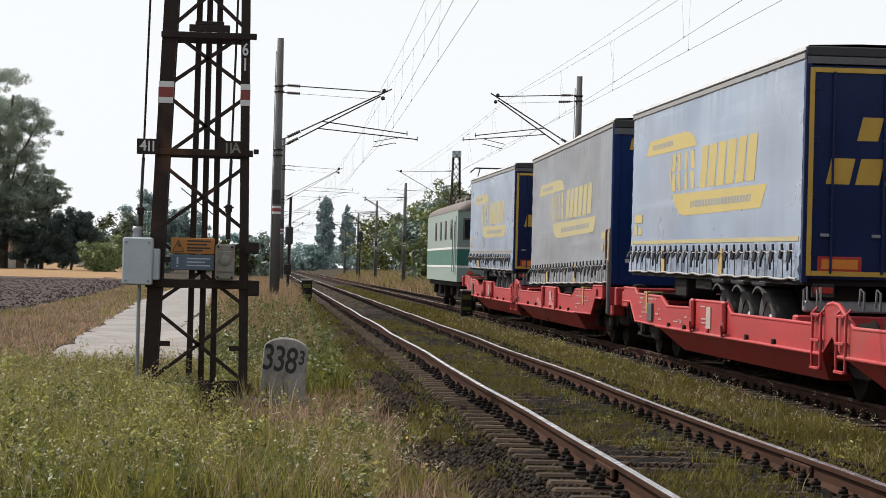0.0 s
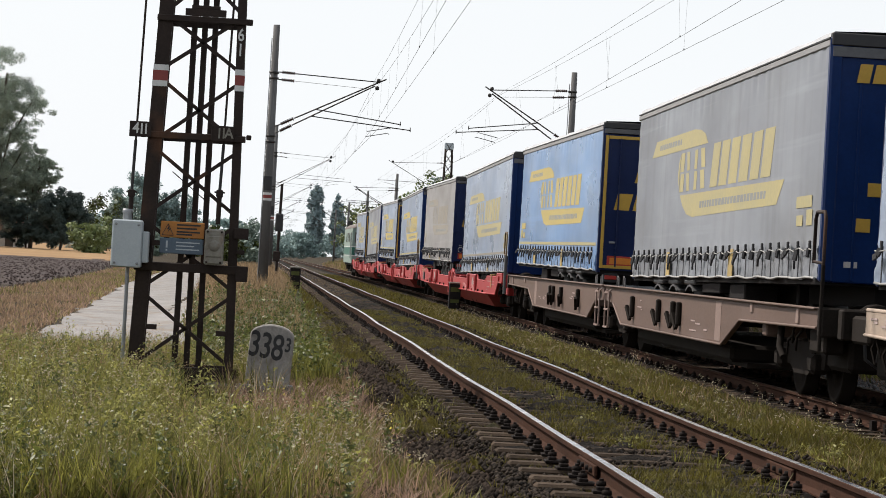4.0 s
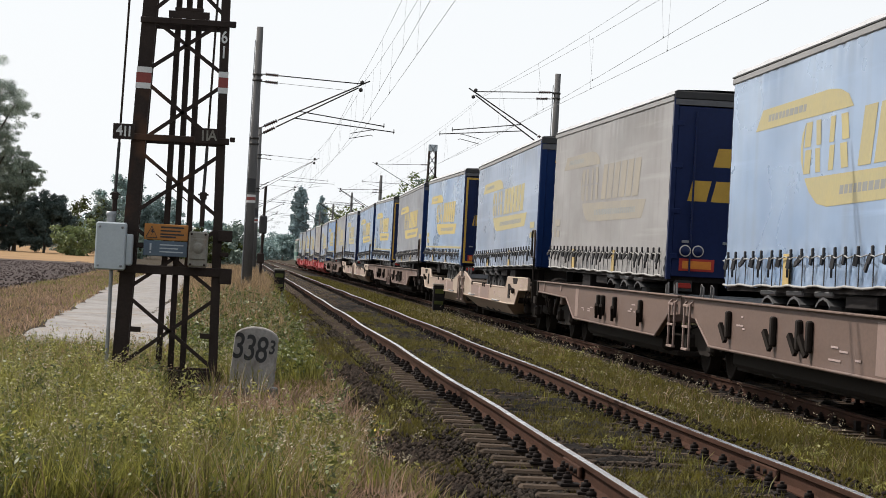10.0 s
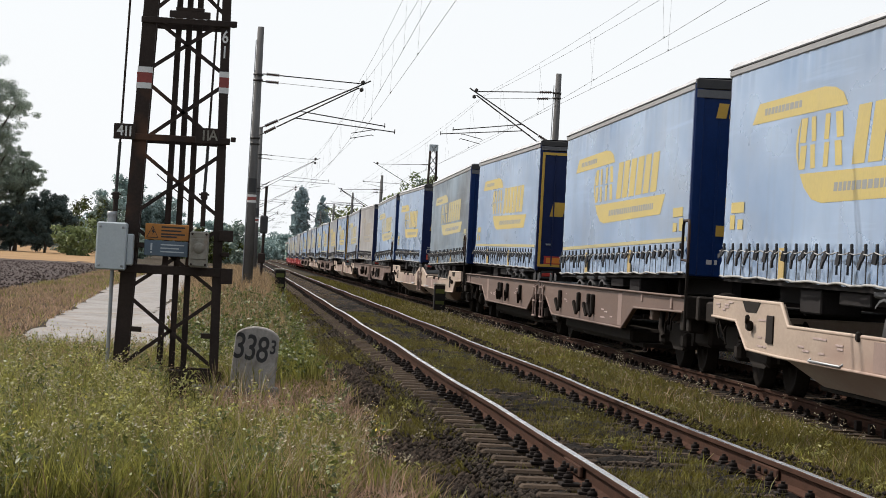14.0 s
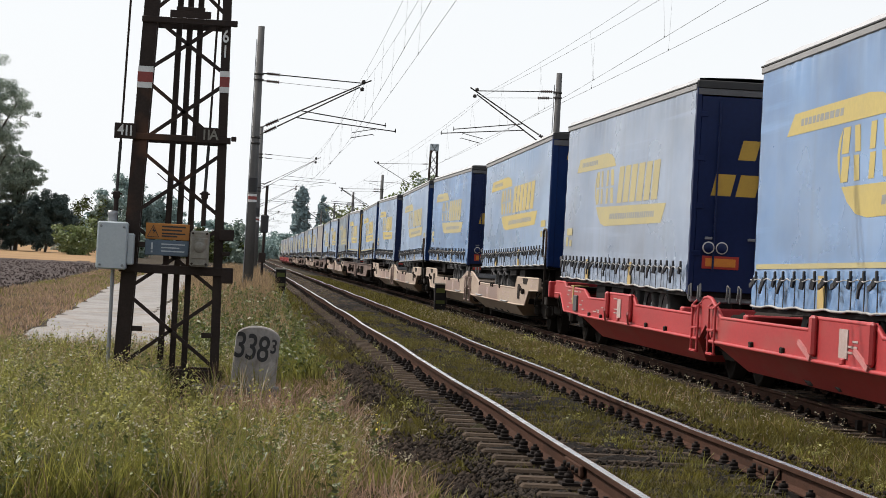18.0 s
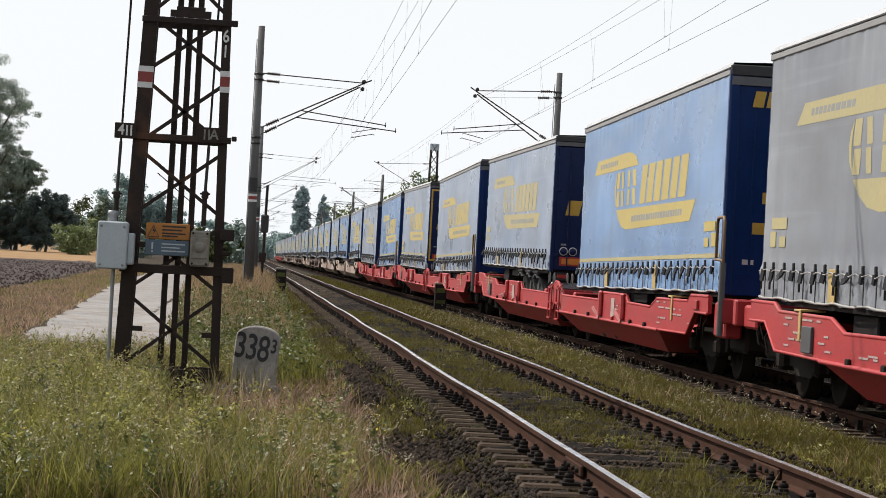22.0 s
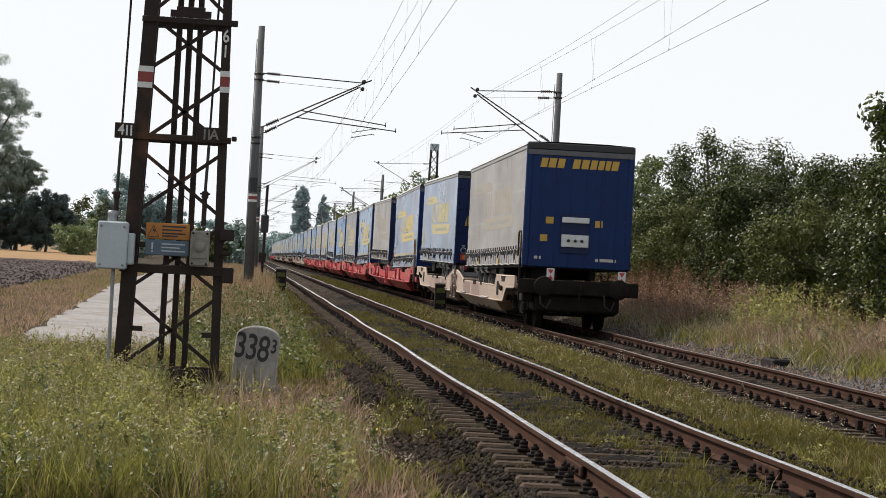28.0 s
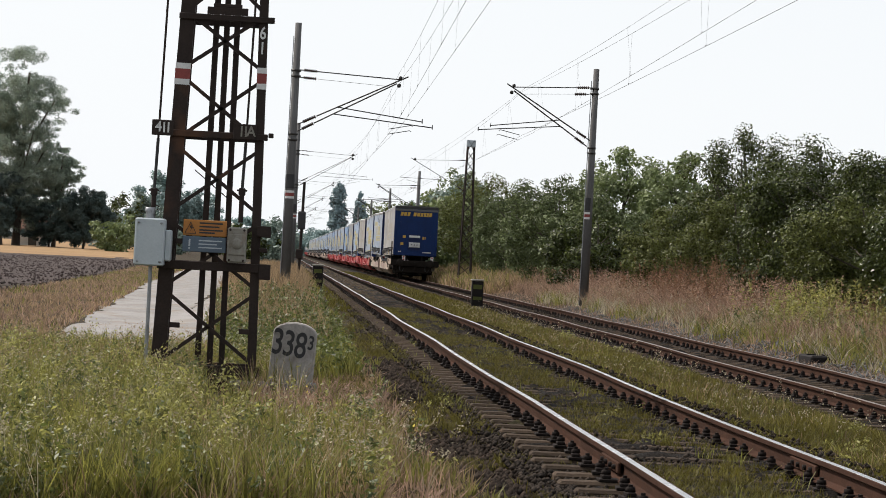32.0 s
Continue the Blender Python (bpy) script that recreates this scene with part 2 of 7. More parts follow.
# train
def cloth(name, c1, c2, grime, amount, rough=0.34):
    """Tarpaulin: patchy fading, rain streaks running down, a grimy film in large blots, each one different."""
    m = bpy.data.materials.new(name)
    m.use_nodes = True
    n, l = m.node_tree.nodes, m.node_tree.links
    b = n["Principled BSDF"]
    add, info = n.new("ShaderNodeVectorMath"), n.new("ShaderNodeObjectInfo")
    scl = n.new("ShaderNodeMath")
    scl.operation, scl.inputs[1].default_value = "MULTIPLY", 60.0
    l.new(info.outputs["Random"], scl.inputs[0])
    l.new(n.new("ShaderNodeTexCoord").outputs["Object"], add.inputs[0])
    l.new(scl.outputs[0], add.inputs[1])

    def field(scale, stretch, lo, hi, detail=5.0):
        mp, nz, mr = n.new("ShaderNodeMapping"), n.new("ShaderNodeTexNoise"), n.new("ShaderNodeMapRange")
        mp.inputs["Scale"].default_value = stretch
        nz.inputs["Scale"].default_value, nz.inputs["Detail"].default_value = scale, detail
        mr.inputs["From Min"].default_value, mr.inputs["From Max"].default_value = lo, hi
        l.new(add.outputs["Vector"], mp.inputs["Vector"])
        l.new(mp.outputs["Vector"], nz.inputs["Vector"])
        l.new(nz.outputs["Fac"], mr.inputs["Value"])
        return mr.outputs["Result"]

    def blend(fac, a, c, gain=1.0):
        mx, g = n.new("ShaderNodeMix"), n.new("ShaderNodeMath")
        mx.data_type, g.operation, g.inputs[1].default_value = "RGBA", "MULTIPLY", gain
        l.new(fac, g.inputs[0])
        l.new(g.outputs[0], mx.inputs["Factor"])
        if isinstance(a, tuple):
            mx.inputs["A"].default_value = (*a, 1)
        else:
            l.new(a, mx.inputs["A"])
        mx.inputs["B"].default_value = (*c, 1)
        return mx.outputs["Result"]

    col = blend(field(0.35, (1, 1, 1), 0.35, 0.65), c1, c2)
    col = blend(field(0.5, (1, 0.5, 1.6), 0.44, 0.72), col, grime, amount)
    col = blend(field(2.2, (1, 1.4, 0.07), 0.50, 0.78), col, grime, amount * 0.75)
    col = blend(field(1.1, (1, 0.12, 5.0), 0.60, 0.74), col, tuple(v * 1.25 for v in c1), 0.45)
    l.new(col, b.inputs["Base Color"])
    rr = n.new("ShaderNodeMapRange")
    rr.inputs["To Min"].default_value, rr.inputs["To Max"].default_value = rough - 0.08, rough + 0.16
    l.new(field(0.8, (1, 0.6, 1.2), 0.3, 0.7), rr.inputs["Value"])
    l.new(rr.outputs["Result"], b.inputs["Roughness"])
    b.inputs["Specular IOR Level"].default_value = 0.55
    bp = n.new("ShaderNodeBump")
    bp.inputs["Strength"].default_value, bp.inputs["Distance"].default_value = 0.12, 0.012
    l.new(field(3.0, (1, 1, 0.5), 0.0, 1.0), bp.inputs["Height"])
    l.new(bp.outputs["Normal"], b.inputs["Normal"])
    return m


CURT = dict(
    blue=cloth("blue_tarpaulin", (0.165, 0.290, 0.500), (0.095, 0.185, 0.355), (0.12, 0.155, 0.21), 0.5, 0.28),
    light=cloth("pale_blue_tarpaulin", (0.265, 0.360, 0.500), (0.165, 0.250, 0.390), (0.17, 0.195, 0.235), 0.5, 0.28),
    haze=cloth("grey_blue_tarpaulin", (0.270, 0.328, 0.425), (0.180, 0.235, 0.330), (0.17, 0.182, 0.205), 0.55, 0.30),
    stained=cloth("stained_grey_blue_tarpaulin", (0.185, 0.245, 0.300), (0.110, 0.148, 0.185), (0.045, 0.05, 0.054), 0.8, 0.36),
    grey=cloth("grimy_grey_tarpaulin", (0.235, 0.250, 0.275), (0.170, 0.182, 0.205), (0.12, 0.12, 0.12), 0.6, 0.44),
    beige=cloth("grimy_beige_tarpaulin", (0.285, 0.276, 0.270), (0.215, 0.206, 0.200), (0.150, 0.140, 0.130), 0.65, 0.48))
PRINT = dict(
    strong=mat("yellow_print", (0.560, 0.440, 0.128), (0.480, 0.376, 0.120), 0.5, scale=1, fine=14, bump=0.05),
    mid=mat("faded_yellow_print", (0.492, 0.418, 0.189), (0.410, 0.361, 0.197), 0.55, scale=1, fine=14, bump=0.05),
    weak=mat("nearly_lost_yellow_print", (0.345, 0.305, 0.232), (0.285, 0.265, 0.235), 0.6, scale=0.8, fine=9, bump=0.05))
M_NAVY = mat("navy_blue_panel", (0.010, 0.022, 0.085), (0.008, 0.016, 0.062), 0.4, scale=1.2, fine=20, bump=0.04, spec=0.2)
M_NAVYDK = mat("navy_front_wall", (0.003, 0.026, 0.120), (0.002, 0.018, 0.086), 0.42, scale=1.2, fine=20, bump=0.04, spec=0.2)
M_YEL = mat("signal_yellow_paint", (0.60, 0.37, 0.045), (0.50, 0.30, 0.04), 0.5, scale=3, fine=40, bump=0.03)
M_REFL = mat("red_reflector", (0.48, 0.04, 0.025), (0.4, 0.03, 0.02), 0.4, scale=5, fine=40, bump=0)
M_ORANGE = mat("orange_reflector", (0.75, 0.26, 0.03), (0.68, 0.22, 0.03), 0.4, scale=5, fine=40, bump=0)
M_ALU = mat("dull_aluminium_trim", (0.364, 0.357, 0.350), (0.280, 0.273, 0.266), 0.5, 0.3, scale=1.5, fine=30, bump=0.08)
M_ROOF = mat("pale_roof_tarpaulin", (0.55, 0.56, 0.57), (0.44, 0.45, 0.46), 0.6, scale=0.6, fine=12, bump=0.1)
M_SMALLPRINT = mat("grey_small_print", (0.30, 0.31, 0.29), (0.24, 0.25, 0.25), 0.6, scale=1, fine=14, bump=0)
M_WEBYEL = mat("faded_yellow_webbing", (0.52, 0.37, 0.12), (0.40, 0.29, 0.12), 0.7, scale=4, fine=40, bump=0.1)
M_HEADBAND = mat("grey_roof_edge_band", (0.13, 0.13, 0.135), (0.085, 0.085, 0.09), 0.6, scale=2, fine=30)
M_STRAP = mat("black_webbing_strap", (0.02, 0.02, 0.023), (0.03, 0.03, 0.033), 0.7, scale=8, fine=60)
M_CORD = mat("pale_seal_cord", (0.372, 0.366, 0.347), (0.298, 0.291, 0.279), 0.7, scale=8, fine=60, bump=0)
M_CHASSIS = mat("grimy_chassis_steel", (0.032, 0.028, 0.027), (0.017, 0.015, 0.015), 0.8, 0.2, scale=3, fine=40, spec=0.08)
M_TYRE = mat("dusty_tyre_rubber", (0.045, 0.042, 0.04), (0.03, 0.028, 0.027), 0.85, scale=4, fine=40)
M_RIM = mat("grey_wheel_rim", (0.42, 0.42, 0.42), (0.3, 0.3, 0.3), 0.5, 0.5, scale=6, fine=40)
M_GUARD = mat("grey_mudguard", (0.078, 0.078, 0.081), (0.054, 0.054, 0.054), 0.6, scale=4, fine=40)
WAG = dict(
    red=mat("red_wagon_paint", (0.446, 0.039, 0.041), (0.351, 0.031, 0.032), 0.5, scale=0.9, fine=18, bump=0.08, dirt=((0.30, 0.055, 0.048), 1.1, 0.58), streak=(1, 0.5, 1.4), spec=0.3),
    beige=mat("beige_wagon_paint", (0.45, 0.355, 0.275), (0.36, 0.275, 0.215), 0.6, scale=0.9, fine=18, bump=0.1, dirt=((0.27, 0.185, 0.145), 0.55, 0.56), streak=(1, 0.5, 1.4), spec=0.3),
    brown=mat("grimy_brown_wagon_paint", (0.159, 0.104, 0.080), (0.120, 0.077, 0.060), 0.65, scale=0.9, fine=18, bump=0.1, dirt=((0.13, 0.09, 0.075), 0.8, 0.56), streak=(1, 0.5, 1.4), spec=0.3))
M_PALERED = mat("pale_scuffed_red_paint", (0.62, 0.25, 0.24), (0.5, 0.17, 0.16), 0.6, scale=4, fine=40)
M_PATCH = mat("dull_brown_touch_up_paint", (0.29, 0.20, 0.165), (0.22, 0.15, 0.125), 0.65, scale=2, fine=30, bump=0.08)
M_STENCIL = mat("worn_stencil_paint", (0.50, 0.40, 0.37), (0.36, 0.25, 0.22), 0.7, scale=10, fine=60, bump=0)
# dusty iron; its black also paints shade on headstocks and under decks
M_BOGIE = mat("brake_dust_and_shade_black_iron", (0.028, 0.022, 0.018), (0.015, 0.012, 0.010), 0.85, 0.1, scale=3, fine=40, spec=0.10)
M_WHEEL = mat("dusty_wheel_steel", (0.017, 0.013, 0.010), (0.009, 0.007, 0.006), 0.85, 0.0, scale=4, fine=40, spec=0.05)
M_LABEL = mat("white_stencil_paint", (0.62, 0.58, 0.55), (0.5, 0.46, 0.43), 0.7, scale=10, fine=60, bump=0)
M_LGREEN = mat("pale_green_loco_paint", (0.288, 0.368, 0.320), (0.232, 0.304, 0.264), 0.45, scale=1, fine=20, bump=0.05)
M_DGREEN = mat("deep_green_loco_paint", (0.03, 0.17, 0.125), (0.025, 0.13, 0.095), 0.42, scale=1, fine=20, bump=0.05)
M_LROOF = mat("brown_grey_loco_roof", (0.132, 0.105, 0.084), (0.084, 0.066, 0.054), 0.7, scale=1, fine=20)


# ---- mesh helpers ----
class Mesh:
    """Collects vertices and faces of one part."""

    def __init__(self):
        self.v, self.f, self.s = [], [], []

    def add(self, verts, faces, smooth=False):
        o = len(self.v)
        self.v.extend(tuple(p) for p in verts)
        self.f.extend([tuple(i + o for i in q) for q in faces])
        self.s.extend([smooth] * len(faces))
        return self

    def box(self, x0, x1, y0, y1, z0, z1, c=0.0, m=None):
        """A box with its edges chamfered by c."""
        x0, x1, y0, y1, z0, z1 = min(x0, x1), max(x0, x1), min(y0, y1), max(y0, y1), min(z0, z1), max(z0, z1)
        c = min(c, (x1 - x0) * 0.45, (y1 - y0) * 0.45, (z1 - z0) * 0.45)
        if c <= 0:
            v = [(x, y, z) for z in (z0, z1) for y in (y0, y1) for x in (x0, x1)]
            f = [(0, 2, 3, 1), (4, 5, 7, 6), (0, 1, 5, 4), (2, 6, 7, 3), (0, 4, 6, 2), (1, 3, 7, 5)]
        else:
            v, f, at = [], [], {}
            lim = ((x0, x1), (y0, y1), (z0, z1))
            for sx in (0, 1):
                for sy in (0, 1):
                    for sz in (0, 1):
                        s = (sx, sy, sz)
                        for ax in range(3):
                            p = [lim[k][s[k]] if k == ax else lim[k][s[k]] + (c if s[k] == 0 else -c) for k in range(3)]
                            at[s, ax] = len(v)
                            v.append(p)
                        f.append((at[s, 0], at[s, 1], at[s, 2]))
            for ax in range(3):
                b, d = [(1, 2), (0, 2), (0, 1)][ax]
                for e in (0, 1):
                    q = []
                    for i, j in ((0, 0), (1, 0), (1, 1), (0, 1)):
                        s = [0, 0, 0]
                        s[ax], s[b], s[d] = e, i, j
                        q.append(at[tuple(s), ax])
                    f.append(tuple(q))
                for i in (0, 1):
                    for j in (0, 1):
                        s0, s1 = [0, 0, 0], [0, 0, 0]
                        s0[b], s0[d], s1[b], s1[d] = i, j, i, j
                        s0[ax], s1[ax] = 0, 1
                        s0, s1 = tuple(s0), tuple(s1)
                        f.append((at[s0, b], at[s1, b], at[s1, d], at[s0, d]))
        if m is not None:
            v = [tuple(m @ Vector(p)) for p in v]
        return self.add(v, f)

    def tube(self, pts, r, seg=8, cap=True, r2=None):
        """A round bar along a polyline, tapering from r to r2."""
        pts = [Vector(p) for p in pts]
        n, verts, faces = len(pts), [], []
        side = None
        for i, p in enumerate(pts):
            d = (pts[min(i + 1, n - 1)] - pts[max(i - 1, 0)]).normalized()
            if side is None:
                side = d.cross(Vector((0, 0, 1)) if abs(d.z) < 0.9 else Vector((1, 0, 0))).normalized()
            side = (side - d * side.dot(d)).normalized()
            up = d.cross(side)
            rr = r if r2 is None else r + (r2 - r) * i / max(1, n - 1)
            for k in range(seg):
                a = 2 * math.pi * k / seg
                verts.append(p + (side * math.cos(a) + up * math.sin(a)) * rr)
        for i in range(n - 1):
            for k in range(seg):
                faces.append((i * seg + k, i * seg + (k + 1) % seg, (i + 1) * seg + (k + 1) % seg, (i + 1) * seg + k))
        self.add(verts, faces, True)
        if cap:
            self.add([verts[k] for k in range(seg)], [tuple(reversed(range(seg)))])
            self.add([verts[(n - 1) * seg + k] for k in range(seg)], [tuple(range(seg))])
        return self

    def lathe(self, prof, at, axis="x", seg=20):
        """Turns (radius, along) pairs round an axis through at."""
        verts, faces, n = [], [], len(prof)
        for k in range(seg):
            a = 2 * math.pi * k / seg
            c, s = math.cos(a), math.sin(a)
            for r, u in prof:
                p = {"x": (u, r * c, r * s), "y": (r * c, u, r * s), "z": (r * c, r * s, u)}[axis]
                verts.append((at[0] + p[0], at[1] + p[1], at[2] + p[2]))
        for k in range(seg):
            j = (k + 1) % seg
            for i in range(n - 1):
                faces.append((k * n + i, k * n + i + 1, j * n + i + 1, j * n + i))
        return self.add(verts, faces, True)

    def plate(self, poly, x0, x1):
        """A flat plate: polygon in (y, z), from x0 to x1."""
        n = len(poly)
        v = [(x0, y, z) for y, z in poly] + [(x1, y, z) for y, z in poly]
        f = [tuple(range(n)), tuple(range(2 * n - 1, n - 1, -1))]
        f += [(i, (i + 1) % n, n + (i + 1) % n, n + i) for i in range(n)]
        return self.add(v, f)

    def slab(self, poly, y0, y1):
        """A flat plate: polygon in (x, z), from y0 to y1."""
        n = len(poly)
        v = [(x, y0, z) for x, z in poly] + [(x, y1, z) for x, z in poly]
        f = [tuple(range(n)), tuple(range(2 * n - 1, n - 1, -1))]
        f += [(i, (i + 1) % n, n + (i + 1) % n, n + i) for i in range(n)]
        return self.add(v, f)

    def bar(self, p, q, w, t):
        """A flat or square bar from p to q, w wide across x/z and t deep."""
        p, q = Vector(p), Vector(q)
        d = q - p
        rot = d.to_track_quat("Z", "Y").to_matrix().to_4x4()
        return self.box(-w / 2, w / 2, -t / 2, t / 2, 0, d.length, 0, Matrix.Translation(p) @ rot)

    def data(self, name):
        me = bpy.data.meshes.new(name)
        me.from_pydata(self.v, [], self.f)
        me.polygons.foreach_set("use_smooth", self.s)
        bm = bmesh.new()
        bm.from_mesh(me)
        bmesh.ops.recalc_face_normals(bm, faces=bm.faces)
        bm.to_mesh(me)
        bm.free()
        return me


def part(name, bm, material, parent=None, label="", at=None):
    """Links a Mesh (or ready mesh data) as one object under parent."""
    me = bm.data(name) if isinstance(bm, Mesh) else bm
    if material is not None and not me.materials:
        me.materials.append(material)
    ob = new(name, me)
    if parent is not None:
        ob.parent = parent
    if at is not None:
        ob.matrix_basis = at
    if label:
        tagged(ob, label)
    return ob


def thing(name, label, category, group="", kind="", at=None):
    ob = new(name)
    ob.empty_display_size = 0.2
    if at is not None:
        ob.matrix_basis = at
    return tagged(ob, label, category, group, kind)


def quick(name, verts, faces, material, smooth=False):
    """Mesh data straight from arrays, for large joined stuff."""
    me = bpy.data.meshes.new(name)
    verts, faces = np.asarray(verts, np.float32), np.asarray(faces, np.int32)
    me.vertices.add(len(verts))
    me.vertices.foreach_set("co", verts.ravel())
    k = faces.shape[1]
    me.loops.add(faces.size)
    me.loops.foreach_set("vertex_index", faces.ravel())
    me.polygons.add(len(faces))
    me.polygons.foreach_set("loop_start", np.arange(0, faces.size, k, dtype=np.int32))
    me.polygons.foreach_set("loop_total", np.full(len(faces), k, np.int32))
    if smooth:
        me.polygons.foreach_set("use_smooth", np.ones(len(faces), bool))
    me.update(calc_edges=True)
    me.materials.append(material)
    return me


# ---- lie of the land ----
def soft(u, w):
    return w * np.logaddexp(0, u / w)


def bend(y):
    """Sideways and downward drift of the line beyond sixty metres."""
    s = soft(np.asarray(y, float) - 60, 12.0)
    return 0.0025 * s, -0.002 * s


def smooth(a, b, v):
    u = np.clip((np.asarray(v, float) - a) / (b - a), 0, 1)
    return u * u * (3 - 2 * u)


GX = [-900, -120, -40, -9, -6, -1.5, 0.8, 1.6, 2.0, 4.4, 4.9, 6.2, 6.7, 9.0, 9.6, 11, 13, 16, 40, 900]
GZ = [-1.0, -0.8, -0.62, -0.52, -0.47, -0.45, -0.37, -0.30, -0.29, -0.29, -0.29, -0.30, -0.37, -0.37, -0.26, 0.02, 0.3, 0.6, 0.8, 0.6]


def gz(x, y):
    x, y = np.asarray(x, float), np.asarray(y, float)
    z = np.interp(x, GX, GZ)
    z = z + bend(y)[1] * smooth(-6, 1, x)
    hump = smooth(42, 74, y) * (1 - smooth(150, 190, y)) * smooth(-2.4, -0.9, x) * (1 - smooth(1.0, 1.9, x))
    z = z + 0.42 * hump
    rough = 0.03 * np.sin(x * 1.7 + y * 0.6) * np.sin(y * 0.9 - x * 0.4) * (np.abs(x - 5.4) > 4.2) * (1 - smooth(9, 14, np.abs(x))) * (1 - smooth(80, 105, y))
    return z + rough


def spread(a, b, n, p):
    return a + (b - a) * np.linspace(0, 1, n) ** p


gxs = np.unique(np.round(np.concatenate([np.array(GX, float), np.arange(-8, 18, 0.4), -8 - spread(0.3, 892, 26, 2.2), 18 + spread(0.3, 882, 22, 2.2)]), 3))
gys = np.unique(np.round(np.concatenate([np.arange(-40, 10, 5.0), np.arange(10, 110, 0.7), 110 + spread(0.5, 2800, 90, 2.0)]), 3))
gx, gy = np.meshgrid(gxs, gys)
gverts = np.stack([gx, gy, gz(gx, gy)], -1).reshape(-1, 3)
nx, ny = len(gxs), len(gys)
ii = (np.arange(ny - 1)[:, None] * nx + np.arange(nx - 1)[None]).ravel()
gfaces = np.stack([ii, ii + 1, ii + nx + 1, ii + nx], -1)
ground = new("ground", quick("ground", gverts, gfaces, M_SOIL, True))
tagged(ground, "dry grassy railway verge and flat farmland soil", "ground", kind="structure")


def sheet(name, label, category, material, left, right, y0, y1, n, m, lift):
    """A strip of land laid over the ground between two edges given as functions of y."""
    ys = spread(y0, y1, n, 1.4)
    u = np.linspace(0, 1, m)
    xl, xr = left(ys), right(ys)
    xx = xl[:, None] * (1 - u) + xr[:, None] * u
    yy = np.repeat(ys[:, None], m, 1)
    zz = gz(xx, yy) + lift
    zz[:, 0] -= lift + 0.03
    zz[:, -1] -= lift + 0.03
    i = (np.arange(n - 1)[:, None] * m + np.arange(m - 1)[None]).ravel()
    me = quick(name, np.stack([xx, yy, zz], -1).reshape(-1, 3), np.stack([i, i + 1, i + m + 1, i + m], -1), material, True)
    return tagged(new(name, me), label, category, kind="structure")


def wob(y, a, b, s):
    return a * np.sin(y * b + s) + 0.6 * a * np.sin(y * b * 2.7 + s * 2)


sheet("road", "narrow pale worn asphalt lane beside the railway", "road", M_ROAD,
      lambda y: np.interp(y, [20, 40, 60, 97, 130, 160, 200], [-4.0, -3.9, -4.4, -5.4, -5.7, -5.9, -7.0]) + wob(y, 0.14, 0.9, 1) + wob(y, 0.07, 2.7, 5),
      lambda y: np.interp(y, [20, 40, 72, 118, 150, 200], [-0.95, -1.0, -1.5, -2.3, -3.4, -6.2]) + wob(y, 0.06, 0.45, 2), 22, 200, 150, 30, 0.012)
sheet("ploughed_field", "dark bare ploughed field strip", "field", M_PLOW,
      lambda y: np.full_like(y, -200.0), lambda y: np.interp(y, [60, 107, 150, 215], [-8.0, -7.7, -8.6, -11.5]) + wob(y, 0.25, 0.3, 1), 60, 215, 70, 70, 0.05)
sheet("stubble_field", "golden straw stubble field behind the ploughed strip", "field", M_STUBBLE,
      lambda y: np.full_like(y, -420.0), lambda y: np.interp(y, [200, 300, 620], [-8.5, -11.5, -40]) + wob(y, 0.5, 0.05, 3), 205, 640, 50, 60, 0.06)


# ---- railway tracks ----
RAIL = [(-0.075, -0.159), (0.075, -0.159), (0.075, -0.148), (0.012, -0.128), (0.009, -0.05), (0.036, -0.036), (0.036, -0.006),
        (0.031, -0.001), (0.021, 0.0), (-0.023, 0.0), (-0.031, -0.001), (-0.036, -0.006), (-0.036, -0.036), (-0.009, -0.05), (-0.012, -0.128), (-0.075, -0.148)]
SLEEPER_STEP = 0.565


def rail_mesh(xc, zc, shine):
    m = Mesh()
    ys = list(np.arange(-60, 8, 4.0)) + list(np.arange(8, 120, 2.0)) + list(np.arange(120, 1000, 20.0))
    rows = []
    for y in ys:
        dx, dz = bend(y)
        k = 0.010 * math.sin(y * 0.33 + xc) + 0.006 * math.sin(y * 0.91)
        kz = 0.008 * math.sin(y * 0.41 + xc * 2)
        rows.append([(xc + dx + k + px, y, zc + dz + kz + pz) for px, pz in RAIL])
    n = len(RAIL)
    m.v = [p for r in rows for p in r]
    for i in range(len(ys) - 1):
        for j in range(n):
            m.f.append((i * n + j, i * n + (j + 1) % n, (i + 1) * n + (j + 1) % n, (i + 1) * n + j))
    m.s = [False] * len(m.f)
    me = m.data("rail")
    me.materials.append(M_RAIL)
    me.materials.append(shine)
    me.polygons.foreach_set("material_index", [1 if (i % n) in (8, 9) else 0 for i in range(len(me.polygons))])
    return me


sleeper_me = Mesh().box(-1.2, 1.2, -0.09, 0.09, -0.16, 0.0, 0.02).data("sleeper")
sleeper_me.materials.append(M_SLEEPER)
fast = Mesh()
fast.box(-0.17, 0.17, -0.08, 0.08, 0.0, 0.022, 0.004)
for sx in (-1, 1):
    fast.box(sx * 0.082, sx * 0.145, -0.055, 0.055, 0.018, 0.05, 0.008)
    fast.tube([(sx * 0.112, 0, 0.05), (sx * 0.112, 0, 0.098)], 0.017, 6)
    fast.lathe([(0.001, 0.05), (0.036, 0.05), (0.032, 0.08), (0.001, 0.084)], (sx * 0.112, 0, 0.0), "z", 6)
fast_me = fast.data("rail_fastening")
fast_me.materials.append(M_CLIP)


